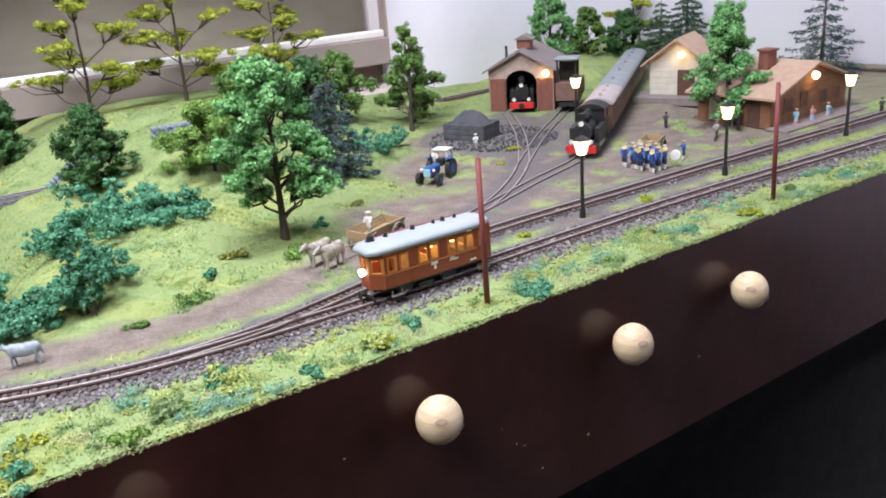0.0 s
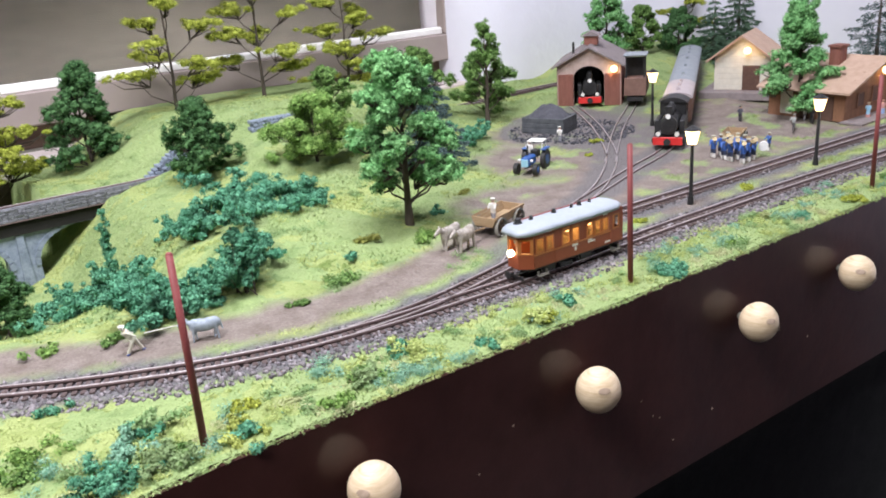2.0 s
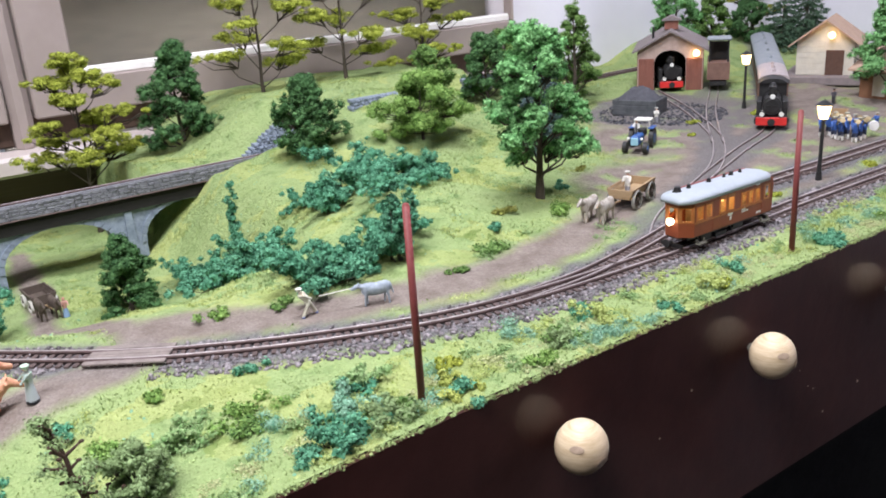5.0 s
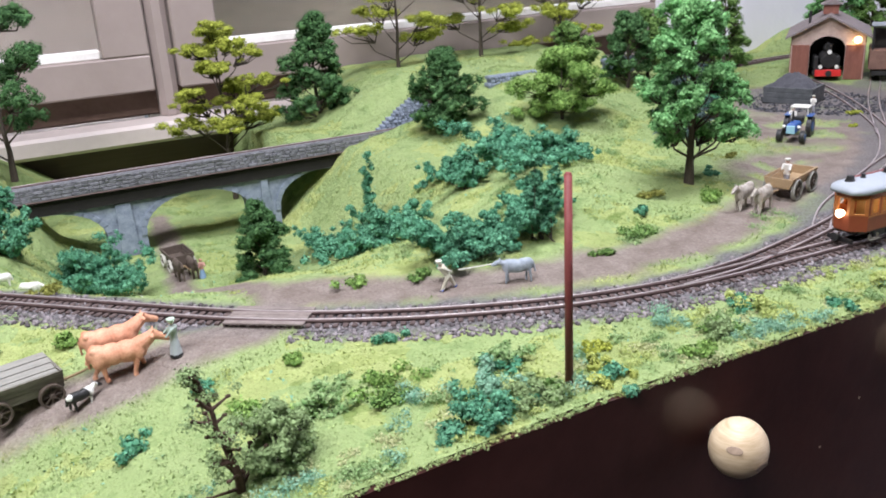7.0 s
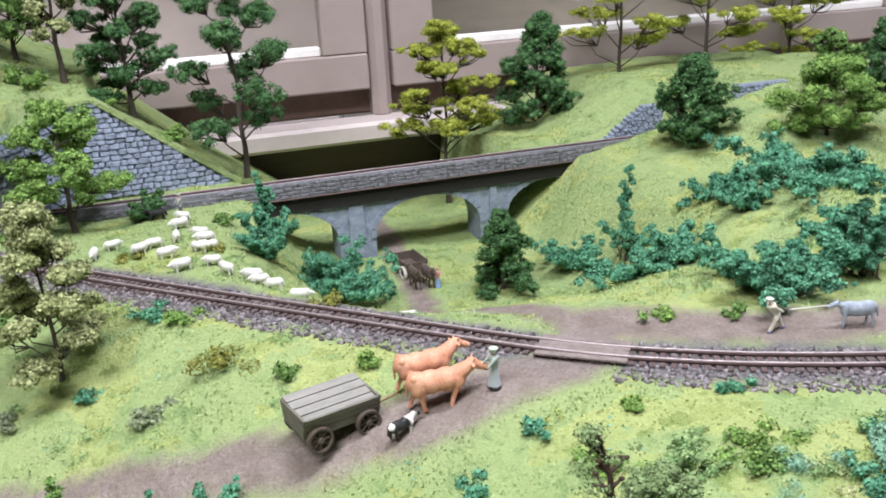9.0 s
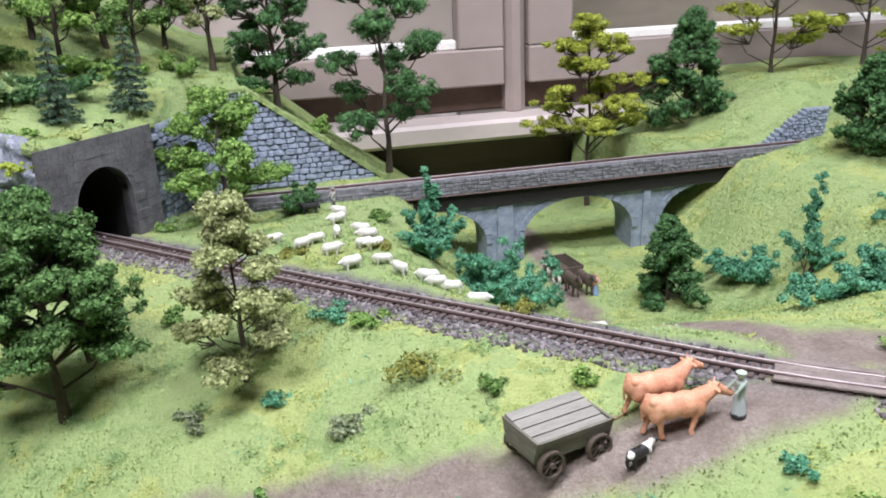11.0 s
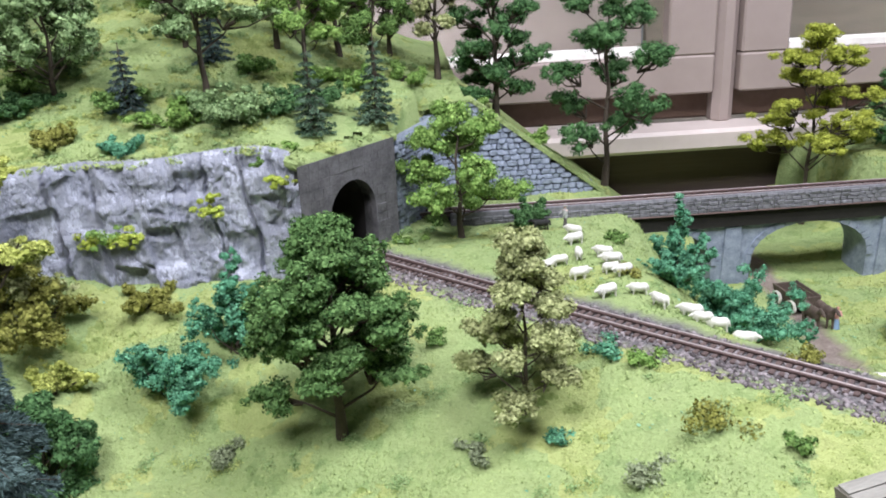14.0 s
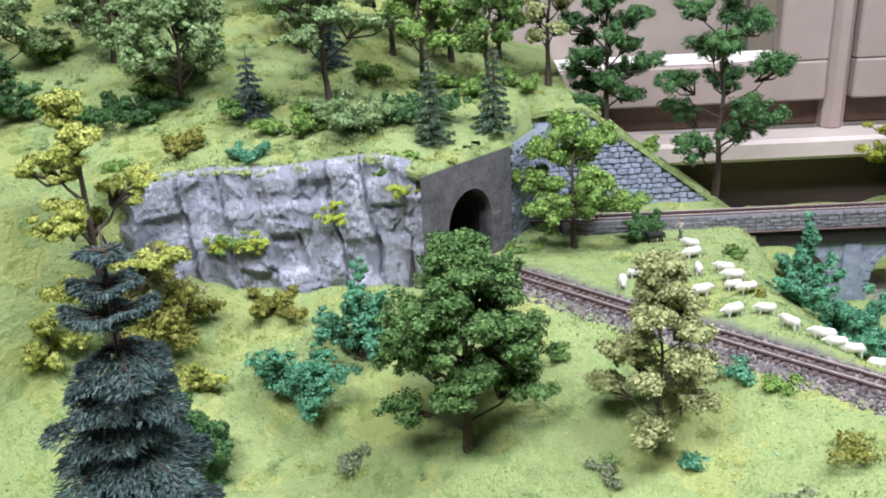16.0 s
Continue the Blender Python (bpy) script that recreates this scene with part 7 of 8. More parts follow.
def goods_hut():
    t = thing("goods_hut", 107.4, 88.9, 0, -66, "pale rendered hut with tan roof on a stone platform", "hut")
    bm = fresh()
    box(bm, 0, 4.0, 0.6, 12.5, 13, 1.25, bev=0.1)
    part("platform", bm, "roof_grey", t, "low grey-brown stone platform")
    w, d, e, a, z = 8.6, 8.5, 5.4, 8.6, 1.2
    bm = fresh()
    slab(bm, [(-w / 2, z), (w / 2, z), (w / 2, z + e), (0, z + a), (-w / 2, z + e)], 0, d)
    part("wall", bm, "hut_wall", t)
    bm = fresh()
    box(bm, 1.5, -0.06, z + 2.0, 2.7, 0.16, 4.0)
    dr = part("door", bm, "door_brown", t, "dark brown plank door")
    for k in range(5):
        bm = fresh()
        box(bm, 0.4 + k * 0.54, -0.16, z + 2.0, 0.48, 0.08, 3.9)
        part("plank", bm, "door_brown", dr)
    for k in range(6):
        bm = fresh()
        box(bm, 0, -0.02, z + 0.5 + k * 0.9, w * 0.99, 0.06, 0.82, bev=0.02)
        part("stone_course", bm, "hut_wall", t)
    gable_roof(t, w, d, z + e, z + a, 1.2, "roof_tan", 0, 0.3, "tan roof")
    wall_lamp(t, 0.9, -0.8, z + 6.4, 106.1, 87.4, 7.4)


goods_hut()


def station():
    t = thing("station_building", 108.3, 66.6, 0, 1.5, "brown timber station building with tan roof", "building")
    w, d, e, a = 18.5, 11.5, 4.4, 7.6
    bm = fresh()
    slab(bm, [(-w / 2, 0), (w / 2, 0), (w / 2, e), (0, a), (-w / 2, e)], 0, d)
    part("wall", bm, "stn_wall", t)
    for k in range(9):
        bm = fresh()
        zz = 0.3 + k * 0.8
        ww = w if zz < e else w * (a - zz) / (a - e)
        box(bm, 0, -0.04, zz, max(0.5, ww - 0.1), 0.12, 0.7)
        part("board", bm, "stn_wall", t)
    gable_roof(t, w, d, e, a, 1.3, "roof_tan", 0, 0.28, "faded tan roof")
    for x, z, ww, hh in ((-5.4, 2.6, 1.7, 1.8), (-1.6, 2.9, 1.5, 2.1), (3.0, 2.6, 1.7, 1.8), (6.5, 2.6, 1.5, 1.8)):
        bm = fresh()
        box(bm, x, -0.16, z, ww, 0.14, hh)
        wd = part("window", bm, "door_brown", t, "dark brown shuttered window")
        bm = fresh()
        for s in (-1, 1):
            box(bm, x + s * (ww / 2 + 0.06), -0.2, z, 0.14, 0.16, hh + 0.2)
        box(bm, x, -0.2, z + hh / 2 + 0.06, ww + 0.3, 0.16, 0.14)
        box(bm, x, -0.22, z - hh / 2 - 0.06, ww + 0.4, 0.24, 0.14)
        part("surround", bm, "stn_wall", wd)
    for y, hh in ((2.5, 3.4), (6.0, 3.4)):
        bm = fresh()
        box(bm, -w / 2 - 0.08, y, hh / 2, 0.16, 1.9, hh)
        part("door", bm, "door_brown", t, "dark side door")
    bm = fresh()
    box(bm, -w / 2 - 0.1, 8.6, 2.0, 0.14, 1.8, 3.2)
    part("notice_board", bm, "hut_wall", t, "pale notice board")
    bm = fresh()
    box(bm, -2.5, 5.2, a + 0.4, 1.9, 1.6, 2.6, bev=0.06)
    ch = part("chimney", bm, "brick_brown", t, "dark brick chimney")
    bm = fresh()
    box(bm, -2.5, 5.2, a + 1.75, 2.3, 2.0, 0.3)
    part("chimney_cap", bm, "brick_brown", ch)
    wall_lamp(t, -0.4, -0.9, 6.0, 107.9, 65.4, 5.4)
    bm = fresh()
    box(bm, 0, -1.6, 0.12, w + 2, 3.2, 0.24)
    part("step", bm, "roof_grey", t, "low grey platform edge")


station()


# ---- coal stage ----
def coal_stage():
    t = thing("coal_stage", 71.6, 95.6, 0, -68, "grey timber coal bunker heaped with coal", "coal bunker")
    for x, y, sx, sy in ((0, 2.2, 6.4, 0.35), (-3.1, 0, 0.35, 4.6), (3.1, 0, 0.35, 4.6), (0, -2.2, 6.4, 0.35)):
        bm = fresh()
        box(bm, x, y, 1.1, sx, sy, 2.2, bev=0.05)
        sd = part("side", bm, "slate_wood", t, "blue-grey bunker side")
        for k in range(3):
            bm = fresh()
            box(bm, x, y, 0.4 + k * 0.75, sx + 0.08, sy + 0.08, 0.66, bev=0.04)
            part("plank", bm, "slate_wood", sd)
    bm = fresh()
    r = random.Random(5)
    bmesh.ops.create_grid(bm, x_segments=26, y_segments=18, size=1.0)
    for v in bm.verts:
        x, y = v.co.x * 3.1, v.co.y * 2.2
        v.co = Vector((x, y, max(1.6, 3.9 - 0.20 * x * x - 0.34 * y * y) + r.uniform(-0.16, 0.16)))
    part("coal", bm, "coal", t, "blue-black coal heap")
    return t


coal_stage()
spots = []
for k in range(900):
    a, r = rng.uniform(0, 6.283), 9.0 * math.sqrt(rng.uniform())
    cx, cy = 73 + math.cos(a) * r, 92.5 + math.sin(a) * r
    spots.append((cx, cy, gz(cx, cy)))
chips("coal_lumps", spots, 0.26, "coal", "spilled coal lumps round the bunker")


# ---- vehicles with wheels of spokes ----
def spoked(t, x, y, z, r, tyre, spoke, n=8, thick=0.16):
    bm = fresh()
    for k in range(18):
        a0, a1 = 6.2832 * k / 18, 6.2832 * (k + 1) / 18
        slab(bm, [(x + math.cos(a) * g, z + math.sin(a) * g) for a, g in ((a0, r * 0.84), (a1, r * 0.84), (a1, r), (a0, r))], y - thick, y + thick)
    bmesh.ops.remove_doubles(bm, verts=bm.verts, dist=0.002)
    w = part("wheel", bm, tyre, t)
    for k in range(n):
        a = 6.2832 * k / n
        bm = fresh()
        rod(bm, (x, y, z), (x + math.cos(a) * r * 0.86, y, z + math.sin(a) * r * 0.86), 0.06, 0.05, 5)
        part("spoke", bm, spoke, w)
    bm = fresh()
    rod(bm, (x, y - thick * 1.3, z), (x, y + thick * 1.3, z), r * 0.2, r * 0.2, 8)
    part("hub", bm, spoke, w)


def farm_cart(name, x, y, rz, label, wood, wheel, tyre, L=4.8, W=2.6, wr=0.85, tall=1.3, flat=False, lid=False, z=None):
    t = thing(name, x, y, (gz(x, y) if z is None else z), rz, label, "cart")
    zb = wr * 1.25
    bm = fresh()
    box(bm, 0, 0, zb, L, W, 0.18)
    part("bed", bm, wood, t)
    for s in (-1, 1):
        for k in range(3):
            bm = fresh()
            hgt = tall / 3
            lean = 0.12 * k
            box(bm, 0, s * (W / 2 + lean), zb + hgt * (k + 0.5) + 0.1, L, 0.14, hgt * 0.92, rx=-14 * s)
            part("side_plank", bm, wood, t)
    for s in (-1, 1):
        bm = fresh()
        slab(bm, [(-W / 2, zb), (W / 2, zb), (W / 2 + 0.35, zb + tall * (1 if not lid else 1.1)), (-W / 2 - 0.35, zb + tall * (1 if not lid else 1.1))], -0.08, 0.08)
        part("end_board", bm, wood, t, at=pose(s * L / 2 * CM, 0, 0, 0, 0, 90))
    for dx in (-L / 2 + wr * 1.05, L / 2 - wr * 1.05):
        bm = fresh()
        rod(bm, (dx, -W / 2 - 0.3, wr), (dx, W / 2 + 0.3, wr), 0.1, 0.1, 6)
        part("axle", bm, wheel, t)
        for s in (-1, 1):
            spoked(t, dx, s * (W / 2 + 0.28), wr, wr, tyre, wheel)
    if lid:
        for k in range(4):
            bm = fresh()
            u = k / 3
            box(bm, 0, -W / 2 - 0.28 + (W + 0.55) * (k + 0.5) / 4, zb + tall * 0.92 + 0.10 * k, L * 0.99, (W + 0.5) / 4 * 0.93, 0.12, rx=6)
            part("lid_plank", bm, "grey_wood_light", t, "bleached grey plank")
    bm = fresh()
    rod(bm, (L / 2, 0, zb * 0.8), (L / 2 + 2.4, 0, zb * 1.05), 0.1, 0.08, 6)
    part("shaft", bm, "tan_wood", t, "pale wooden drawbar")
    return t


farm_cart("hay_wagon", 37.4, 65.6, 199, "pale wooden farm wagon drawn by two horses", "tan_wood", "dark_wood", "grey_wood_light", 5.3, 2.0, 0.95, 0.85)
farm_cart("ox_cart", -26.9, 65.9, 15, "weathered grey wooden cart drawn by two cows", "grey_wood", "dark_wood", "dark_wood", 4.6, 2.5, 0.76, 1.15, lid=True)
farm_cart("dung_cart", -10.7, 107.0, -84, "dark brown cart with pale wheel rims coming up from the arch", "dark_wood", "dark_wood", "fig_white", 4.0, 2.0, 0.72, 1.0)


def tractor():
    t = thing("tractor", 54.8, 80.3, gz(54.8, 80.3), 28, "blue vintage tractor with a white driver's canopy", "tractor", s=1.14)
    bm = fresh()
    box(bm, -1.2, 0, 1.35, 2.2, 1.0, 1.0, bev=0.18)
    part("bonnet", bm, "tractor_blue", t)
    bm = fresh()
    box(bm, -2.35, 0, 1.3, 0.12, 0.8, 0.8, bev=0.05)
    part("grille", bm, "fig_sky", t, "pale blue radiator grille")
    for s in (-1, 1):
        for dx, r in ((-1.9, 0.6), (1.0, 1.05)):
            bm = fresh()
            rod(bm, (dx, s * 0.85, r), (dx, s * 1.3, r), r, r, 18)
            w = part("wheel", bm, "black", t)
            bm = fresh()
            rod(bm, (dx, s * 1.28, r), (dx, s * 1.34, r), r * 0.5, r * 0.5, 12)
            part("hub", bm, "tractor_blue", w)
        bm = fresh()
        box(bm, 1.0, s * 1.05, 2.2, 1.6, 0.6, 0.12, bev=0.05)
        part("mudguard", bm, "tractor_blue", t)
        bm = fresh()
        ball(bm, (-2.1, s * 0.7, 1.55), 0.17, 2)
        part("headlamp", bm, "white", t)
    bm = fresh()
    box(bm, 0.9, 0, 1.7, 0.8, 0.9, 0.8, bev=0.1)
    part("seat", bm, "black", t)
    bm = fresh()
    rod(bm, (-0.9, 0.2, 1.8), (-0.9, 0.2, 2.9), 0.09, 0.09, 8)
    part("exhaust", bm, "black", t)
    bm = fresh()
    box(bm, 1.4, 0, 2.95, 1.5, 1.8, 0.14, bev=0.05)
    for s in (-1, 1):
        rod(bm, (2.0, s * 0.8, 2.2), (2.0, s * 0.8, 2.95), 0.07, 0.07, 6)
        rod(bm, (0.8, s * 0.8, 2.2), (0.8, s * 0.8, 2.95), 0.07, 0.07, 6)
    part("canopy", bm, "fig_white", t, "white canopy on thin posts")


tractor()


# ---- animals and figures: each one plain moulded piece ----
def moulded(name, build, material, voxel=0.07):
    bm = fresh()
    build(bm)
    bmesh.ops.scale(bm, vec=(CM, CM, CM), verts=bm.verts)
    me = bpy.data.meshes.new(name)
    bm.to_mesh(me)
    bm.free()
    ob = new(name, me)
    md = ob.modifiers.new("fuse", "REMESH")
    md.mode, md.voxel_size, md.use_smooth_shade = "VOXEL", voxel * CM, True
    sm = ob.modifiers.new("soften", "SMOOTH")
    sm.iterations, sm.factor = 3, 0.5
    bpy.context.view_layer.update()
    done = bpy.data.meshes.new_from_object(ob.evaluated_get(bpy.context.evaluated_depsgraph_get()))
    done.name = name
    done.materials.clear()
    done.materials.append(M[material])
    done.polygons.foreach_set("use_smooth", [True] * len(done.polygons))
    bpy.data.objects.remove(ob)
    return done


def place(name, mesh, x, y, rz, label, category, group="", z=None, s=1.0):
    ob = new(name, mesh)
    ob.matrix_basis = at_cm(x, y, gz(x, y) if z is None else z, rz, s)
    return tagged(ob, label, category, group)


def beast(L, H, neck, head, leg, fat, horns=False, graze=False, deep=0.28):
    def build(bm):
        zc = H * 0.66
        ball(bm, (0, 0, zc - 0.03 * H), 1.0, 3, (L * 0.42, fat, H * deep * 0.95))
        ball(bm, (-L * 0.30, 0, zc + 0.02 * H), 1.0, 3, (L * 0.19, fat * 0.95, H * deep * 0.93))
        ball(bm, (L * 0.27, 0, zc), 1.0, 3, (L * 0.17, fat * 0.92, H * deep))
        for q in (-0.16, 0.13):
            ball(bm, (L * q, 0, zc), 1.0, 3, (L * 0.22, fat * 0.99, H * deep * 0.97))
        nz = zc + neck
        nx2 = L * 0.52
        rod(bm, (L * 0.27, 0, zc + 0.05 * H), (nx2, 0, nz), fat * 0.78, fat * (0.5 if deep > 0.3 else 0.45), 10)
        if deep > 0.3:
            ball(bm, (L * 0.42, 0, zc - 0.02 * H), 0.42, 2, (0.8, 0.6, 1.1))
        ball(bm, (nx2 + head * 0.30, 0, nz + (-0.12 if not graze else -0.2) * head), 1.0, 2, (head * 0.62, fat * 0.42, head * 0.30), Euler((0, 0.45, 0)).to_matrix().to_4x4())
        ball(bm, (nx2 + head * 0.72, 0, nz - head * 0.32), 1.0, 2, (head * 0.25, fat * 0.30, head * 0.2))
        for s in (-1, 1):
            rod(bm, (nx2 - head * 0.1, s * fat * 0.25, nz + head * 0.15), (nx2 - head * 0.15, s * fat * (0.75 if horns else 0.4), nz + head * (0.45 if horns else 0.4)), 0.09, 0.05, 6)
            for dx, sw in ((L * 0.30, 0.10), (-L * 0.33, -0.12)):
                k = dx + sw * L * s * 0.5
                rod(bm, (dx, s * fat * 0.55, zc), (dx + sw * L * 0.3 * s, s * fat * 0.55, H * 0.3), leg * 1.6, leg, 8)
                rod(bm, (dx + sw * L * 0.3 * s, s * fat * 0.55, H * 0.32), (k, s * fat * 0.55, 0.0), leg, leg * 0.9, 8)
        rod(bm, (-L * 0.45, 0, zc + H * 0.14), (-L * 0.53, 0, H * 0.35), 0.12, 0.08, 6)
    return build


def cow(turn):
    """A walking cow: deep barrel, bony rump, raised head with short horns and ears."""
    def build(bm):
        for x, z, sx, sy, sz in ((-1.35, 1.90, 0.74, 0.70, 0.70), (-0.50, 1.78, 1.0, 0.80, 0.78), (0.50, 1.78, 0.98, 0.78, 0.80), (1.20, 1.82, 0.66, 0.60, 0.76)):
            ball(bm, (x, 0, z), 1.0, 3, (sx, sy, sz))
        for s in (-1, 1):
            ball(bm, (-1.62, s * 0.38, 2.32), 0.24, 2)
            ball(bm, (1.20, s * 0.42, 1.65), 0.40, 2, (1, 0.7, 1.4))
            ball(bm, (-1.38, s * 0.42, 1.55), 0.48, 2, (1, 0.7, 1.3))
        neck, poll = Vector((1.35, 0, 2.05)), Vector((2.30, turn * 0.6, 2.58))
        rod(bm, neck, poll, 0.60, 0.36, 12)
        ball(bm, neck, 0.6, 2)
        rod(bm, neck + Vector((0.1, 0, -0.45)), poll + Vector((0.05, 0, -0.25)), 0.26, 0.16, 10)
        ahead = Vector((0.86, turn * 0.6, -0.42)).normalized()
        side = Vector((-ahead.y, ahead.x, 0)).normalized()
        ball(bm, poll + ahead * 0.10, 0.38, 2, (1, 0.95, 1))
        rod(bm, poll, poll + ahead * 1.0, 0.34, 0.22, 12)
        ball(bm, poll + ahead * 1.02, 0.24, 2)
        for s in (-1, 1):
            p = poll + side * s * 0.2 + Vector((0, 0, 0.2))
            rod(bm, p, p + side * s * 0.16 + Vector((0.10, 0, 0.30)), 0.10, 0.05, 8)
            q = poll + side * s * 0.28 + Vector((-0.08, 0, 0.06))
            ball(bm, q + side * s * 0.22, 0.22, 2, (0.55, 1.2, 0.5))
        for x, y, sw, hip in ((1.15, 0.40, 0.42, 0.30), (1.05, -0.40, -0.30, 0.30), (-1.45, 0.42, -0.40, 0.38), (-1.38, -0.42, 0.32, 0.38)):
            knee = Vector((x + sw * 0.35 + (0.12 if x < 0 else 0), y, 0.85))
            rod(bm, (x, y * 0.8, 1.7), knee, hip, 0.19, 10)
            ball(bm, knee, 0.2, 2)
            rod(bm, knee, (x + sw, y, 0.14), 0.18, 0.14, 10)
            rod(bm, (x + sw + 0.04, y, 0.2), (x + sw + 0.06, y, 0.0), 0.16, 0.2, 10)
        ball(bm, (-0.95, 0, 1.12), 0.3, 2)
        rod(bm, (-1.85, 0, 2.38), (-2.12, 0.08, 1.9), 0.09, 0.07, 8)
        rod(bm, (-2.12, 0.08, 1.95), (-2.02, 0.12, 0.95), 0.07, 0.1, 8)
    return build


place("cow", moulded("cow", cow(0.0), "cow", 0.055), -20.9, 64.6, -3, "tan model cow harnessed to the cart", "cow", "ox team", s=0.9)
place("cow", moulded("cow", cow(0.35), "cow", 0.055), -21.1, 66.5, 3, "tan model cow turning its head beside its mate", "cow", "ox team", s=0.9)
horse_mesh = moulded("horse", beast(2.9, 2.35, 0.6, 0.8, 0.13, 0.4), "horse_brown", 0.05)
place("horse", horse_mesh, 31.4, 63.2, 200, "brown and white model horse before the wagon", "horse", "wagon team", s=1.05)
place("horse", horse_mesh, 31.0, 64.9, 198, "brown and white model horse before the wagon", "horse", "wagon team", s=1.05)
bay_mesh = horse_mesh.copy()
bay_mesh.materials[0] = M["dark_wood"]
place("horse", bay_mesh, -11.4, 102.7, -86, "dark brown model horse pulling the cart", "horse", "cart team")
place("horse", bay_mesh, -9.9, 102.9, -84, "dark model horse pulling the cart", "horse", "cart team")
pale_mesh = moulded("donkey", beast(2.9, 2.2, 0.45, 0.72, 0.11, 0.42), "donkey_grey", 0.05)
place("donkey", pale_mesh, 6.0, 61.9, 160, "pale grey donkey pulling back on its rope", "donkey", s=0.86)
sheep_mesh = moulded("sheep", beast(1.7, 1.2, 0.12, 0.50, 0.10, 0.42, deep=0.36), "sheep", 0.045)
lamb_spots = [(-33.2, 106.2, 140), (-33.6, 104.2, 200), (-34.1, 100.8, 85), (-31.9, 100.6, 150), (-31.6, 99.1, 170), (-32.3, 97.4, 10), (-31.4, 96.4, 190), (-35.1, 96.6, 15), (-36.0, 99.5, 190),
              (-37.3, 98.7, 30), (-33.9, 92.3, 200), (-31.4, 92.3, 165), (-30.5, 90.0, 120), (-28.6, 88.6, 150), (-28.2, 87.4, 165), (-27.2, 87.0, 160), (-25.4, 86.6, 340), (-23.6, 85.8, 150), (-20.6, 84.1, 165), (-18.0, 81.4, 170),
              (-39.6, 100.4, 20), (-41.0, 98.6, 260)]
for k, (px, py, a) in enumerate(lamb_spots):
    place("sheep", sheep_mesh, px, py, a, "white model sheep grazing on the bank", "sheep", "sheep flock", s=0.86 + 0.08 * math.sin(k * 2.1))
dog_mesh = moulded("dog", beast(1.5, 1.0, 0.22, 0.4, 0.08, 0.25), "sheep_black", 0.045)
pied_mesh = dog_mesh.copy()
pied_mesh.materials[0] = M["pied"]
place("dog", dog_mesh, -35.7, 109.4, 180, "small black dog beside the flock", "dog", s=1.2)
place("dog", pied_mesh, -23.5, 63.4, 24, "small black and white dog beside the cart", "dog", s=1.22)


def person(h=2.1, skirt=False, arm=0.5, hat=True, bend=0.0, stride=0.25):
    def build(bm):
        if skirt:
            rod(bm, (0, 0, 0), (0, 0, h * 0.58), h * 0.17, h * 0.09, 12)
        else:
            for s in (-1, 1):
                rod(bm, (stride * s * h * 0.4, s * h * 0.06, 0), (0, s * h * 0.05, h * 0.5), h * 0.06, h * 0.075, 8)
        top = Vector((bend * h * 0.35, 0, h * 0.82))
        rod(bm, (0, 0, h * 0.48), top, h * 0.10, h * 0.13, 10)
        ball(bm, top + Vector((bend * 0.15, 0, h * 0.12)), h * 0.085, 2)
        if hat:
            rod(bm, top + Vector((bend * 0.15, 0, h * 0.17)), top + Vector((bend * 0.15, 0, h * 0.2)), h * 0.12, h * 0.12, 10)
        for s in (-1, 1):
            rod(bm, top + Vector((0, s * h * 0.13, -0.02 * h)), top + Vector((arm * h * 0.35, s * h * 0.15, -h * 0.22)), h * 0.05, h * 0.035, 6)
    return build


P = {k: moulded("figurine", person(**a), m, 0.05) for k, a, m in (
    ("woman_grey", dict(h=2.5, skirt=True, arm=0.6), "p_woman"), ("farmer", dict(h=2.3, arm=0.9, bend=-0.7, stride=0.7), "p_farmer"),
    ("blue", dict(h=2.2, arm=0.7), "p_band"), ("sky", dict(h=2.2, skirt=True), "p_sky"), ("pink", dict(h=2.2, skirt=True, hat=False), "p_pink"),
    ("dark", dict(h=2.2, arm=0.3), "p_dark"), ("white", dict(h=2.1, arm=0.4), "p_white"), ("grey", dict(h=2.2, arm=0.5), "p_grey"))}
for key, px, py, a, lb in (("woman_grey", -17.7, 64.0, 180, "grey-green painted figurine leading the cows"), ("farmer", 1.2, 63.4, 0, "pale painted figurine pulling a rope"),
                           ("grey", -33.4, 109.0, 200, "grey-coated shepherd figurine behind the flock"), ("white", 36.6, 65.4, 200, "white painted driver figurine on the wagon"),
                           ("pink", -9.1, 102.2, 270, "pale painted figurine beside the cart"), ("sky", 103.2, 65.2, 200, "light blue figurine on the platform"),
                           ("pink", 106.4, 64.9, 250, "pink and blue figurine on the platform"), ("sky", 110.2, 64.9, 250, "light blue figurine on the platform"),
                           ("dark", 96.6, 69.5, 200, "dark figurine beside the station"), ("grey", 91.5, 69.0, 180, "grey figurine with a bicycle near the tree"),
                           ("white", 98.0, 71.5, 180, "white figurine beside the station"), ("dark", 116, 60.5, 200, "dark figurine beside the track"),
                           ("blue", 79.6, 64.6, 160, "blue uniformed bandleader figurine"), ("white", 66.5, 88.0, 220, "pale yard worker figurine"),
                           ("dark", 91.6, 77.5, 200, "dark figurine under the tree"), ("white", 55.3, 81.4, 220, "white driver figurine on the tractor")):
    zz = gz(px, py)
    big = 1.0
    if "driver" in lb:
        zz, big = zz + 0.9, 1.2
    place("figurine", P[key], px, py, a, lb, "figurine", "", zz, big)
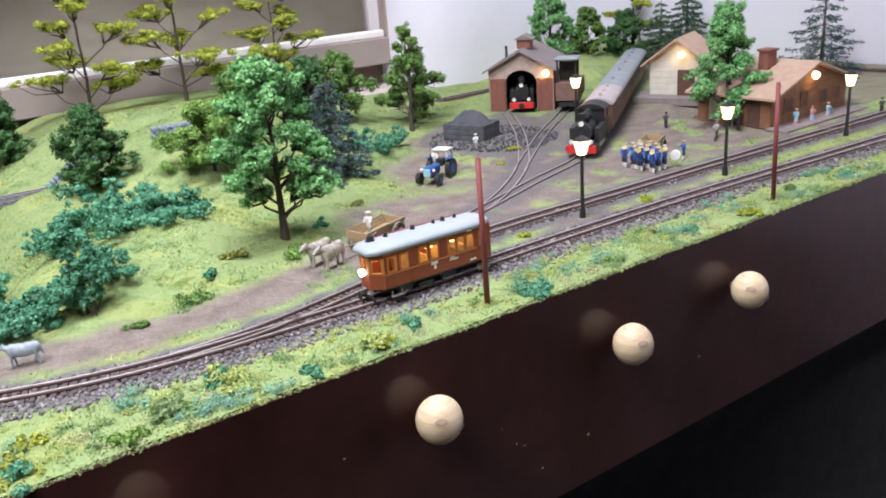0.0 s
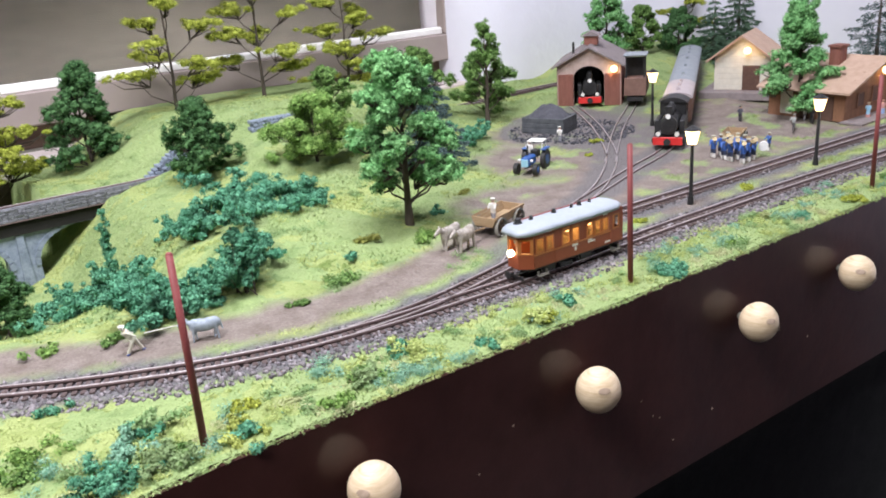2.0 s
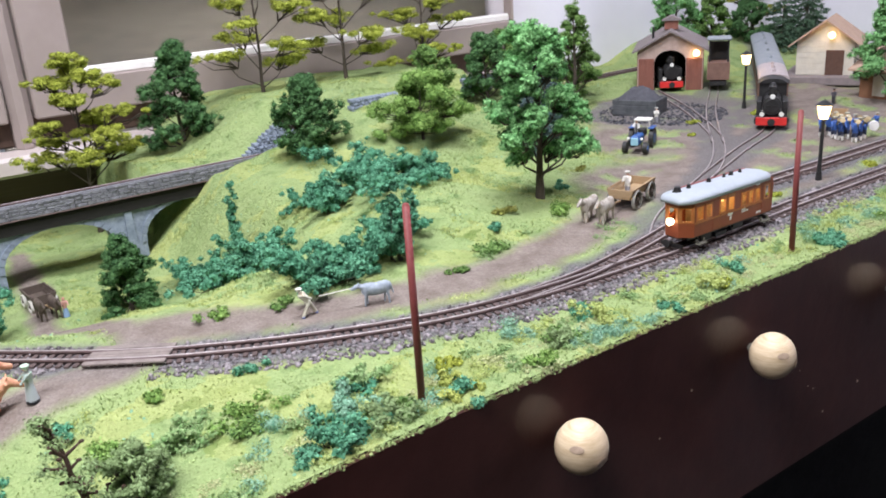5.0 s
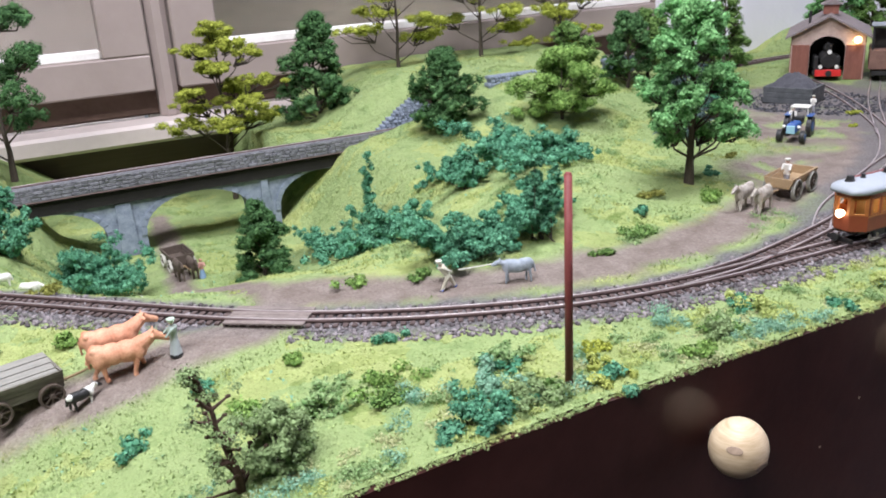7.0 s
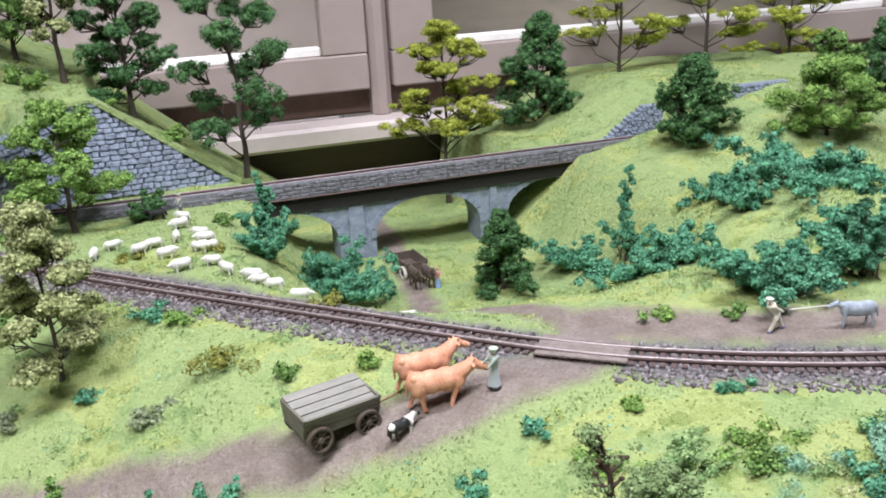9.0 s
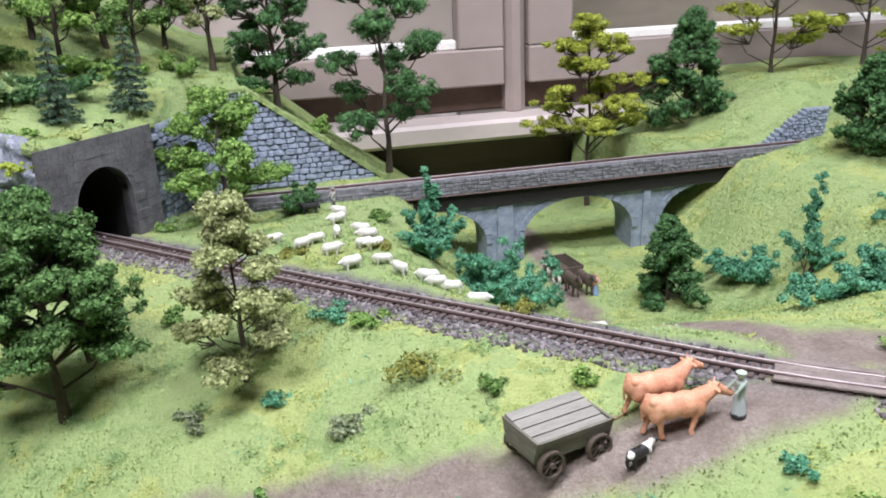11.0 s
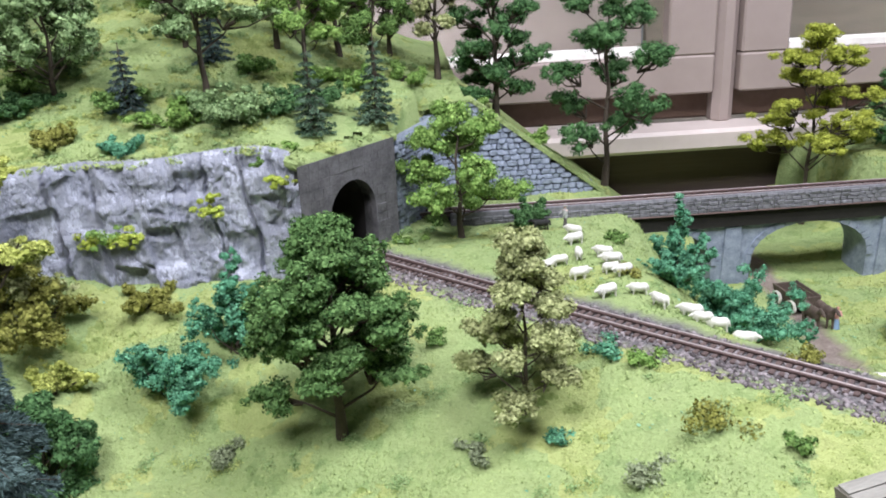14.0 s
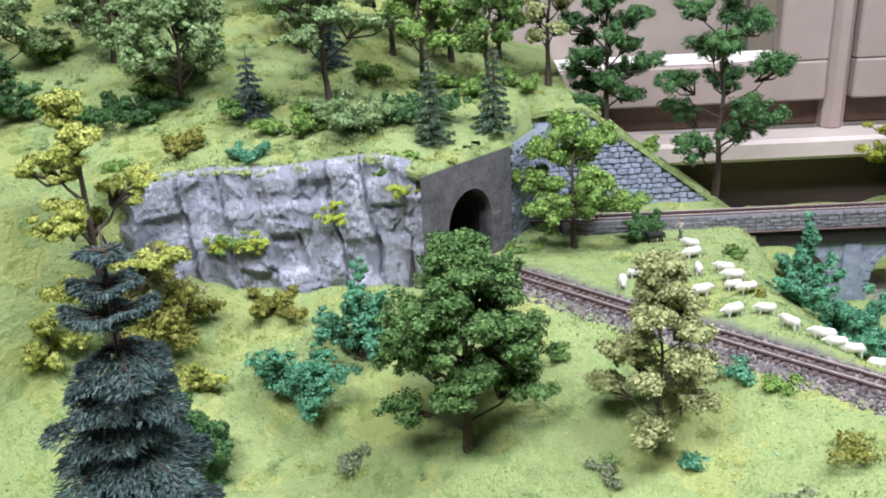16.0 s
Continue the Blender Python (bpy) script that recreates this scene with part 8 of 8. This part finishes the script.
for k in range(12):
    px, py = 72.6 + (k // 4) * 1.25 + 0.15 * math.sin(k * 5), 67.3 - (k % 4) * 1.25 + 0.2 * math.cos(k * 3)
    place("figurine", P["blue"], px, py, 215 + 12 * math.sin(k), "blue uniformed bandsman figurine", "figurine", "brass band", s=1.22)
    t = thing("brass_horn", px - 0.4, py - 0.5, 2.0, 215 + 20 * math.sin(k * 2), "small painted brass horn", "instrument", "brass band horns")
    bm = fresh()
    rod(bm, (0, 0, 0), (0.45, 0, 0.35), 0.09, 0.13, 8)
    rod(bm, (0.45, 0, 0.35), (0.75, 0, 0.7), 0.14, 0.3, 12)
    part("bell", bm, "brass", t)
t = thing("bass_drum", 76.4, 63.2, 0.9, 30, "white bass drum of the brass band", "drum")
bm = fresh()
rod(bm, (-0.3, 0, 0.5), (0.3, 0, 0.5), 0.55, 0.55, 18)
part("shell", bm, "white", t)
farm_cart("band_cart", 80.8, 70.5, 205, "pale wooden handcart behind the band", "tan_wood", "dark_wood", "grey_wood_light", 3.4, 1.8, 0.75, 0.8)

# rope from the farmer to the donkey
t = thing("lead_rope", 2.0, 63.3, gz(2, 63.3), 0, "thin pale rope between farmer and donkey", "rope")
bm = fresh()
rod(bm, (0, 0, 1.35), (2.6, -0.8, 1.5), 0.04, 0.04, 6)
part("cord", bm, "fig_white", t)

# bicycle by the tree
t = thing("bicycle", 90.6, 68.4, gz(90.6, 68.4), 30, "thin dark bicycle held by a figurine", "bicycle")
for dx in (-0.7, 0.7):
    spoked(t, dx, 0, 0.5, 0.5, "black", "steel", 6, 0.04)
bm = fresh()
rod(bm, (-0.7, 0, 0.5), (0.1, 0, 0.95), 0.04, 0.04, 5)
rod(bm, (0.1, 0, 0.95), (0.7, 0, 0.5), 0.04, 0.04, 5)
rod(bm, (0.7, 0, 0.5), (0.6, 0, 1.2), 0.04, 0.04, 5)
part("tube_set", bm, "black", t)

# ---- level crossing boards ----
cross = thing("level_crossing", -11.2, 65.6, 0, 143.5, "weathered plank level crossing over the track", "crossing")
for off in (-1.15, -0.28, 0.28, 1.15):
    bm = fresh()
    box(bm, 0, off, 0.33, 5.6, 0.5, 0.16, bev=0.03)
    part("plank", bm, "bark_pale", cross)

# ---- tufts and low bushes on the verges ----
def tuft(x, y, r, leaf, label, h=0.7, count=520):
    y = max(y, Y0 + 0.9 * r)
    t = thing("grass_tuft", x, y, gz(x, y), float(rng.uniform(0, 360)), label, "tuft", "verge tufts")
    cs = [(rng.normal() * r * 0.45, rng.normal() * r * 0.3, abs(rng.normal()) * r * 0.22 * h + 0.12) for k in range(7)]
    v, f = leaves(cs, [r * 0.36] * 7, int(count * (0.4 + 0.6 * r)), 0.13, 0.6 * h + 0.2, 0.3)
    raw("flock", v, f, leaf, t)


for x, y, r, lf in ((26.4, 46.8, 1.5, YEL), (39.7, 46.4, 1.2, TEAL), (12.2, 48.1, 1.6, MID), (2.8, 46.6, 1.5, TEAL), (-4.6, 46.2, 1.6, TEAL), (4.4, 50.0, 1.1, YEL), (-8.2, 53.0, 2.0, LGT), (-15.5, 56.0, 2.0, LGT),
                    (-7.4, 45.6, 1.6, TEAL), (-2.5, 51.1, 1.5, TEAL), (-8.5, 51.8, 1.5, MID), (-21.3, 57.6, 1.4, TEAL), (15.6, 49.7, 1.3, TEAL), (29.3, 47.6, 1.3, TEAL), (14.4, 62.6, 1.0, MID), (19.5, 64.7, 1.8, MID),
                    (30.3, 68.4, 1.8, LGT), (59.0, 46.6, 1.4, TEAL), (75.7, 47.8, 1.2, MID), (67, 46.5, 1.2, YEL), (49, 46.8, 1.0, LGT), (20.5, 46.6, 1.0, TEAL), (8.5, 46.2, 1.4, LGT), (-1.0, 47.2, 1.2, MID),
                    (-32.6, 74.6, 2.8, OCH), (-37.4, 73.2, 2.0, "leaf_grey"), (-62.7, 85.3, 2.2, "leaf_grey"), (-46, 78.1, 1.4, "leaf_grey"), (-41, 77.8, 1.2, TEAL), (-36.5, 83.6, 2.0, TEAL), (-34.8, 81.6, 1.6, LGT), (-28.5, 72.0, 1.3, MID),
                    (-47.5, 89.4, 1.3, MID), (-23.5, 70.2, 1.1, LGT), (-17, 60.2, 1.0, TEAL), (-12.0, 58.6, 1.1, LGT), (-6, 58.2, 1.1, TEAL), (-51, 70, 1.8, TEAL), (-57, 74, 1.6, LGT), (85, 47.4, 1.0, TEAL),
                    (9, 67.4, 1.2, TEAL), (22, 67.5, 0.9, TEAL), (25.5, 70.5, 1.3, OCH), (36, 74, 1.0, TEAL), (42, 77.5, 0.9, OCH), (-4.5, 68.2, 1.4, LGT), (0.5, 66.5, 1.2, MID), (-24, 80.4, 1.6, OCH), (-31, 96.5, 1.6, OCH),
                    (-29.5, 105.5, 1.8, MID), (-38.5, 97.5, 1.6, OCH), (12, 90, 1.1, TEAL), (25, 86, 1.2, TEAL), (18, 93, 1.3, MID), (-58.2, 104.9, 1.4, LGT), (-64, 104.6, 1.6, LGT), (-69, 104.4, 1.6, LGT), (-83, 103, 2.0, LGT),
                    (-48.8, 108, 1.5, LGT), (-40, 123.8, 1.8, LGT), (-34, 123.6, 1.6, LGT), (-45.5, 113.2, 1.6, MID), (57, 49.6, 0.9, OLV), (64, 56.6, 1.0, YEL), (48, 57.3, 0.9, YEL), (70, 85, 1.0, YEL), (64, 80, 0.8, YEL), (80, 82, 0.9, YEL)):
    tuft(x, y, r, lf, "small flocked grass tuft on the verge")

# grass creeping over the top of the front board
edge_x = np.arange(X0 + 1.0, X1 - 1.0, 0.22)
cs = [(x, rng.uniform(Y0 - 0.30, Y0 + 0.1), gz(x, Y0) - rng.uniform(0.10, 0.16)) for x in edge_x]
v, f = leaves(cs, rng.uniform(0.12, 0.24, len(cs)), 26000, 0.075, 0.5)
tagged(raw("edge_grass", v, f, "grass"), "yellow-green grass creeping over the board edge", "grass", kind="stuff")
